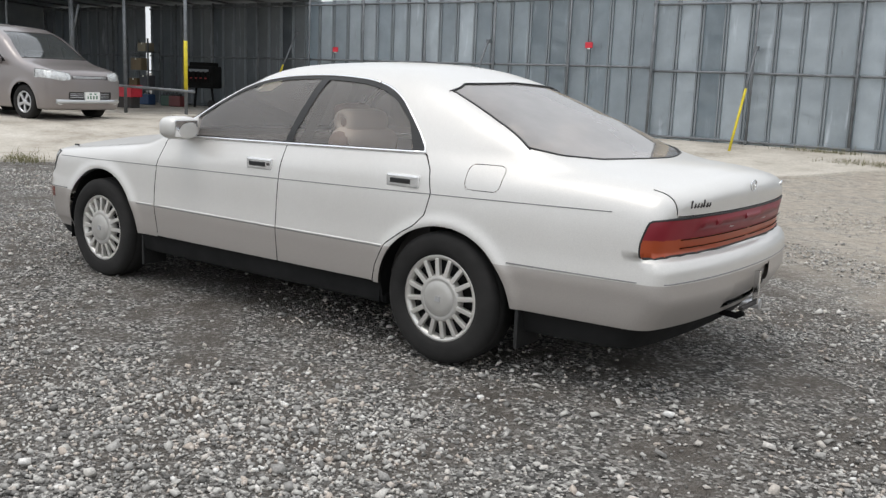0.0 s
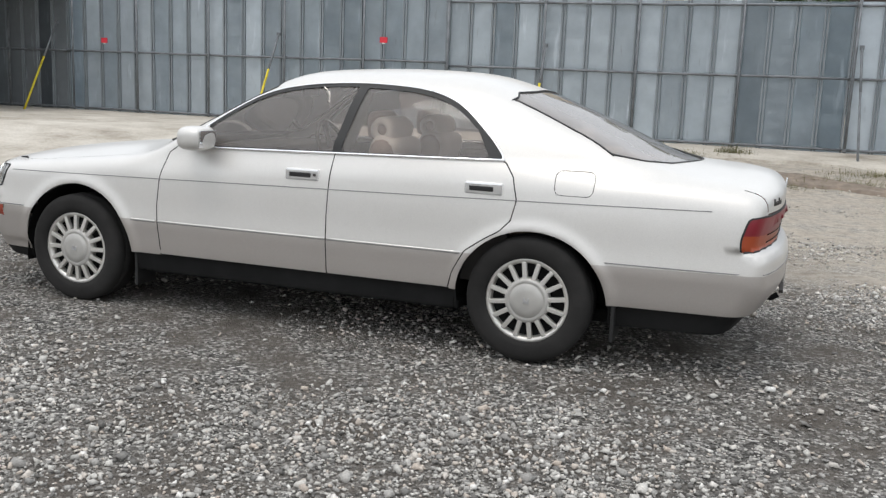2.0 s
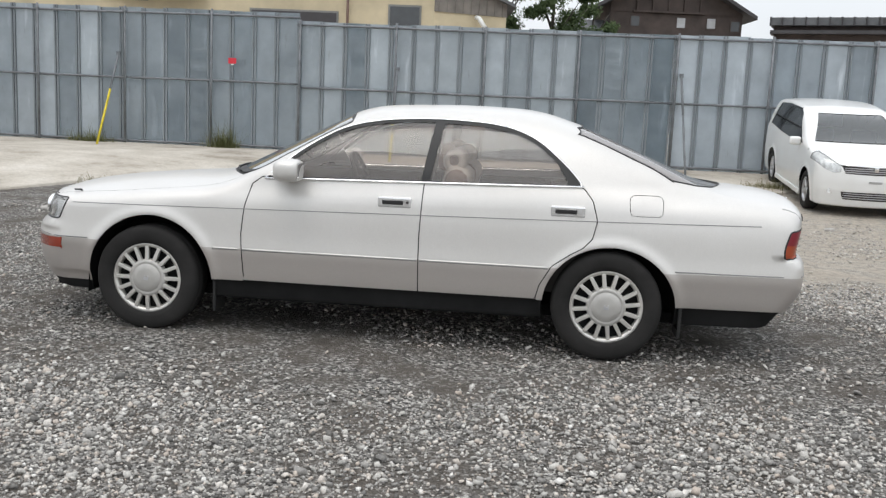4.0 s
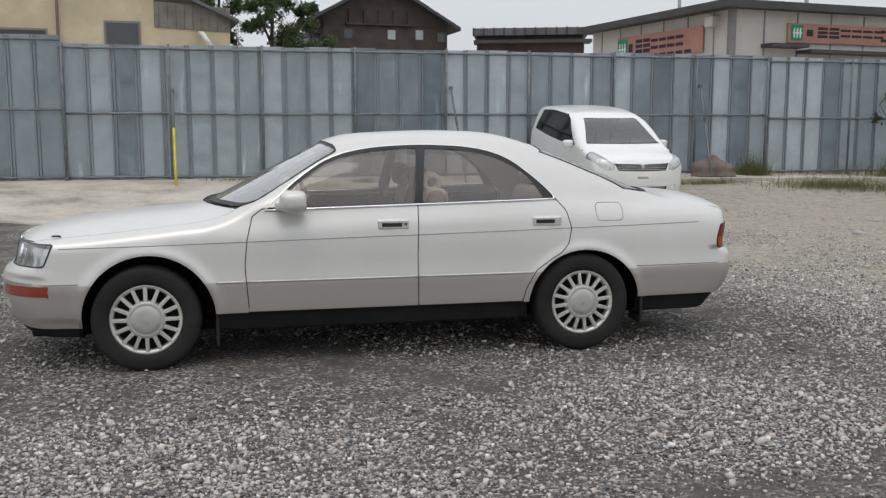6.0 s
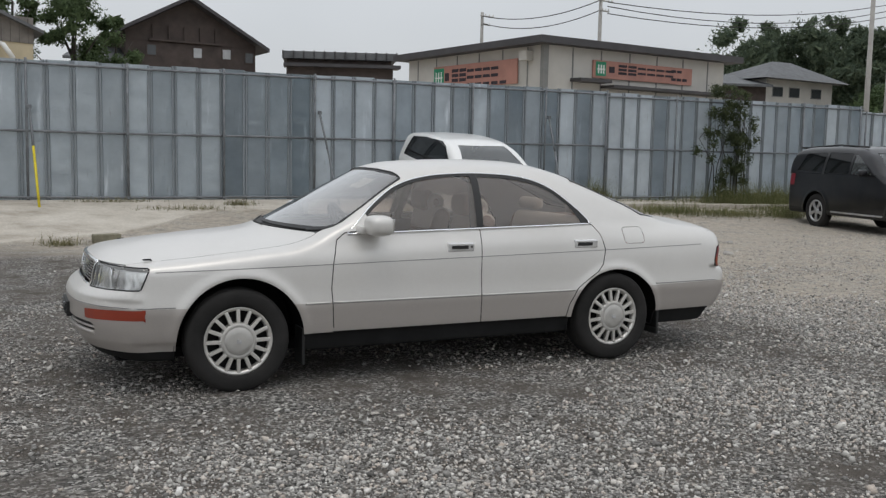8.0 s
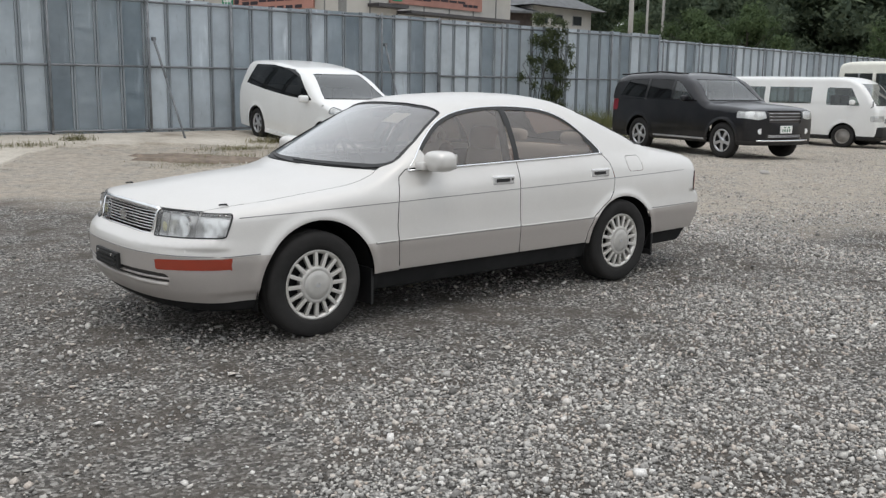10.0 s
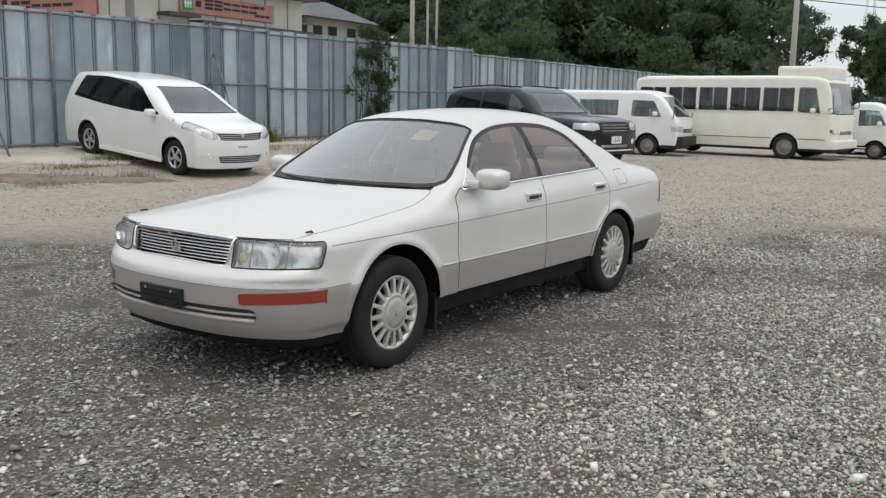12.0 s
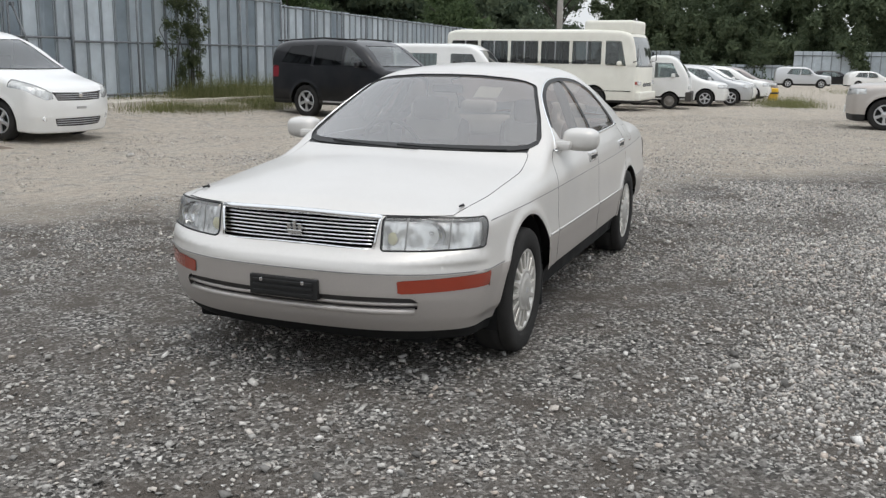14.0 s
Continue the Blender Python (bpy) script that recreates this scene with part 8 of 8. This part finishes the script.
part("red_band", box_bm(-0.3, 0.3, -0.285, -0.25, 0.80, 0.84, bevel=0.008), plain("dull_red_band", (0.25, 0.03, 0.03), 0.7), e)
for sx in (-0.3, 0.3):
    part("stand_leg", tube_bm([(sx, 0, 0.02), (sx * 0.8, 0, 0.56)], 0.03, 6), UNDERSIDE, e)
part("caster", tube_bm([(0.42, -0.35, 0.12), (0.42, -0.25, 0.12)], 0.12, 14), RUBBER, e)
for x, y, col, nm in ((-19.3, 12.4, (0.025, 0.06, 0.14), "blue"), (-18.5, 12.6, (0.03, 0.07, 0.05), "green"), (-18.0, 12.5, (0.13, 0.03, 0.03), "dark red")):
    b = put("canister", nm + " metal canister standing at the fence foot", "canister", x, y, 8)
    part("body", box_bm(-0.22, 0.22, -0.14, 0.14, 0.0, 0.30, bevel=0.03), plain(nm.replace(" ", "_") + "_tin", col, 0.5), b)
    part("cap", tube_bm([(0.1, 0, 0.30), (0.1, 0, 0.35)], 0.035, 10), DARK_PLASTIC, b)
    part("grip", tube_bm([(-0.12, 0, 0.30), (-0.1, 0, 0.36), (0.0, 0, 0.36), (0.02, 0, 0.30)], 0.012, 6), DARK_PLASTIC, b)
r = put("shelf", "rusty steel shelf with boxes by the fence gap", "shelf", -20.4, 13.1, 0)
for sx in (-0.5, 0.5):
    for sy in (-0.2, 0.2):
        part("upright", box_bm(sx - 0.02, sx + 0.02, sy - 0.02, sy + 0.02, 0, 1.9), PIPE, r)
for z in (0.4, 0.95, 1.5):
    part("board", box_bm(-0.52, 0.52, -0.22, 0.22, z, z + 0.03, bevel=0.005), PIPE, r)
for x, z, w, h, col in ((-0.25, 0.43, 0.4, 0.3, (0.2, 0.14, 0.08)), (0.25, 0.43, 0.35, 0.4, (0.1, 0.1, 0.11)), (-0.1, 0.98, 0.5, 0.35, (0.26, 0.2, 0.13)), (0.2, 1.53, 0.4, 0.25, (0.3, 0.27, 0.2))):
    bx = thing("carton", "worn carton standing on the steel shelf", "box", "cartons", (-20.4 + x, 13.05, gz(-20.4, 13.1) + 0.03 + z))
    part("body", box_bm(-w / 2, w / 2, -0.15, 0.15, 0.0, h, bevel=0.015), plain("carton_card", col, 0.9), bx)
    part("tape", box_bm(-0.03, 0.03, -0.153, 0.153, h - 0.05, h + 0.003), PAPER, bx)
d = put("tarp_heap", "brown tarpaulin heap weighed down by the fence", "tarpaulin", 9.75, 13.05, 0)


def heap_field(X, Y, Z):
    f = np.sqrt((X / 0.55) ** 2 + (Y / 0.35) ** 2 + (Z / 0.42) ** 2) - 1 + 0.13 * np.sin(X * 9 + Z * 5) * np.sin(Y * 8 - X * 3) + 0.08 * np.sin(X * 17 + Y * 11) + 0.06 * np.sin(Z * 21)
    return np.maximum(f * 0.3, -Z - 0.02)


hp, ht = solid_surface(heap_field, (-0.75, -0.55, -0.1), (0.75, 0.55, 0.6), 0.04)
shell_part("sheet", hp, ht, heap_field, plain("brown_tarpaulin", (0.17, 0.135, 0.12), 0.9, vary=0.3, scale=5), d)
k = put("stone_block", "weathered concrete block lying at the apron's edge", "block", -1.25, 8.45, 10)
part("body", box_bm(-0.2, 0.2, -0.09, 0.09, -0.03, 0.11, bevel=0.02), plain("mossy_block", (0.20, 0.185, 0.13), 0.95, vary=0.3, scale=8, bump=0.4, grain=40), k)
for x, y, s in ((-2.9, 2.6, 0.07), (-4.9, 4.4, 0.05), (4.9, 6.8, 0.05), (7.4, 4.6, 0.06), (6.6, 2.9, 0.045), (10.5, 3.5, 0.07), (8.8, 6.1, 0.05), (-3.3, 5.2, 0.06)):
    def pebble(X, Y, Z, s=s, q=x):
        return (np.sqrt((X / 1.4) ** 2 + Y ** 2 + (Z / 0.7) ** 2) - s) * 0.7 + 0.12 * s * np.sin(X / s * 2.3 + q) * np.sin(Y / s * 2.9)
    pp, pt = solid_surface(pebble, (-2 * s, -1.6 * s, -1.2 * s), (2 * s, 1.6 * s, 1.2 * s), s * 0.35)
    o = thing("loose_stone", "larger pale loose stone lying on the yard", "stone", "loose stones", (x, y, gz(x, y) + s * 0.3), x * 40)
    shell_part("stone", pp, pt, pebble, plain("pale_loose_stone", (0.40, 0.38, 0.35), 0.9, vary=0.2, scale=20), o)


# ---- bare brown soil at the apron's edge ----
def soil_patch(x, y, rx, ry, rz, seed):
    rng = random.Random(seed)
    bm = bmesh.new()
    c, s = math.cos(radians(rz)), math.sin(radians(rz))
    ph = [rng.uniform(0, 6.28) for _ in range(3)]
    rings, n = [], 40
    for q in (0.25, 0.5, 0.72, 0.88, 1.0):
        ring = []
        for k in range(n):
            a = 2 * math.pi * k / n
            r = q * (1 + 0.16 * math.sin(3 * a + ph[0]) + 0.12 * math.sin(7 * a + ph[1]) + 0.08 * math.sin(13 * a + ph[2]))
            u, v = rx * r * math.cos(a), ry * r * math.sin(a)
            px, py = x + u * c - v * s, y + u * s + v * c
            lift = 0.06 * (1 - q) + 0.035 if q < 1 else -0.02
            ring.append(bm.verts.new((px, py, gz(px, py) + lift + rng.uniform(-0.008, 0.012))))
        rings.append(ring)
    for a, b in zip(rings, rings[1:]):
        for k in range(n):
            bm.faces.new((a[k], b[k], b[(k + 1) % n], a[(k + 1) % n])).smooth = True
    bm.faces.new(rings[0])
    bmesh.ops.recalc_face_normals(bm, faces=bm.faces[:])
    tagged(part("soil_patch", bm, SOIL, None), "low patch of bare brown soil at the apron's edge", "soil", "", "stuff")


SOIL = plain("brown_soil", (0.19, 0.152, 0.118), 0.95, vary=0.35, scale=6.0, bump=0.6, grain=40)
soil_patch(3.2, 9.8, 1.5, 0.45, -30, 4)
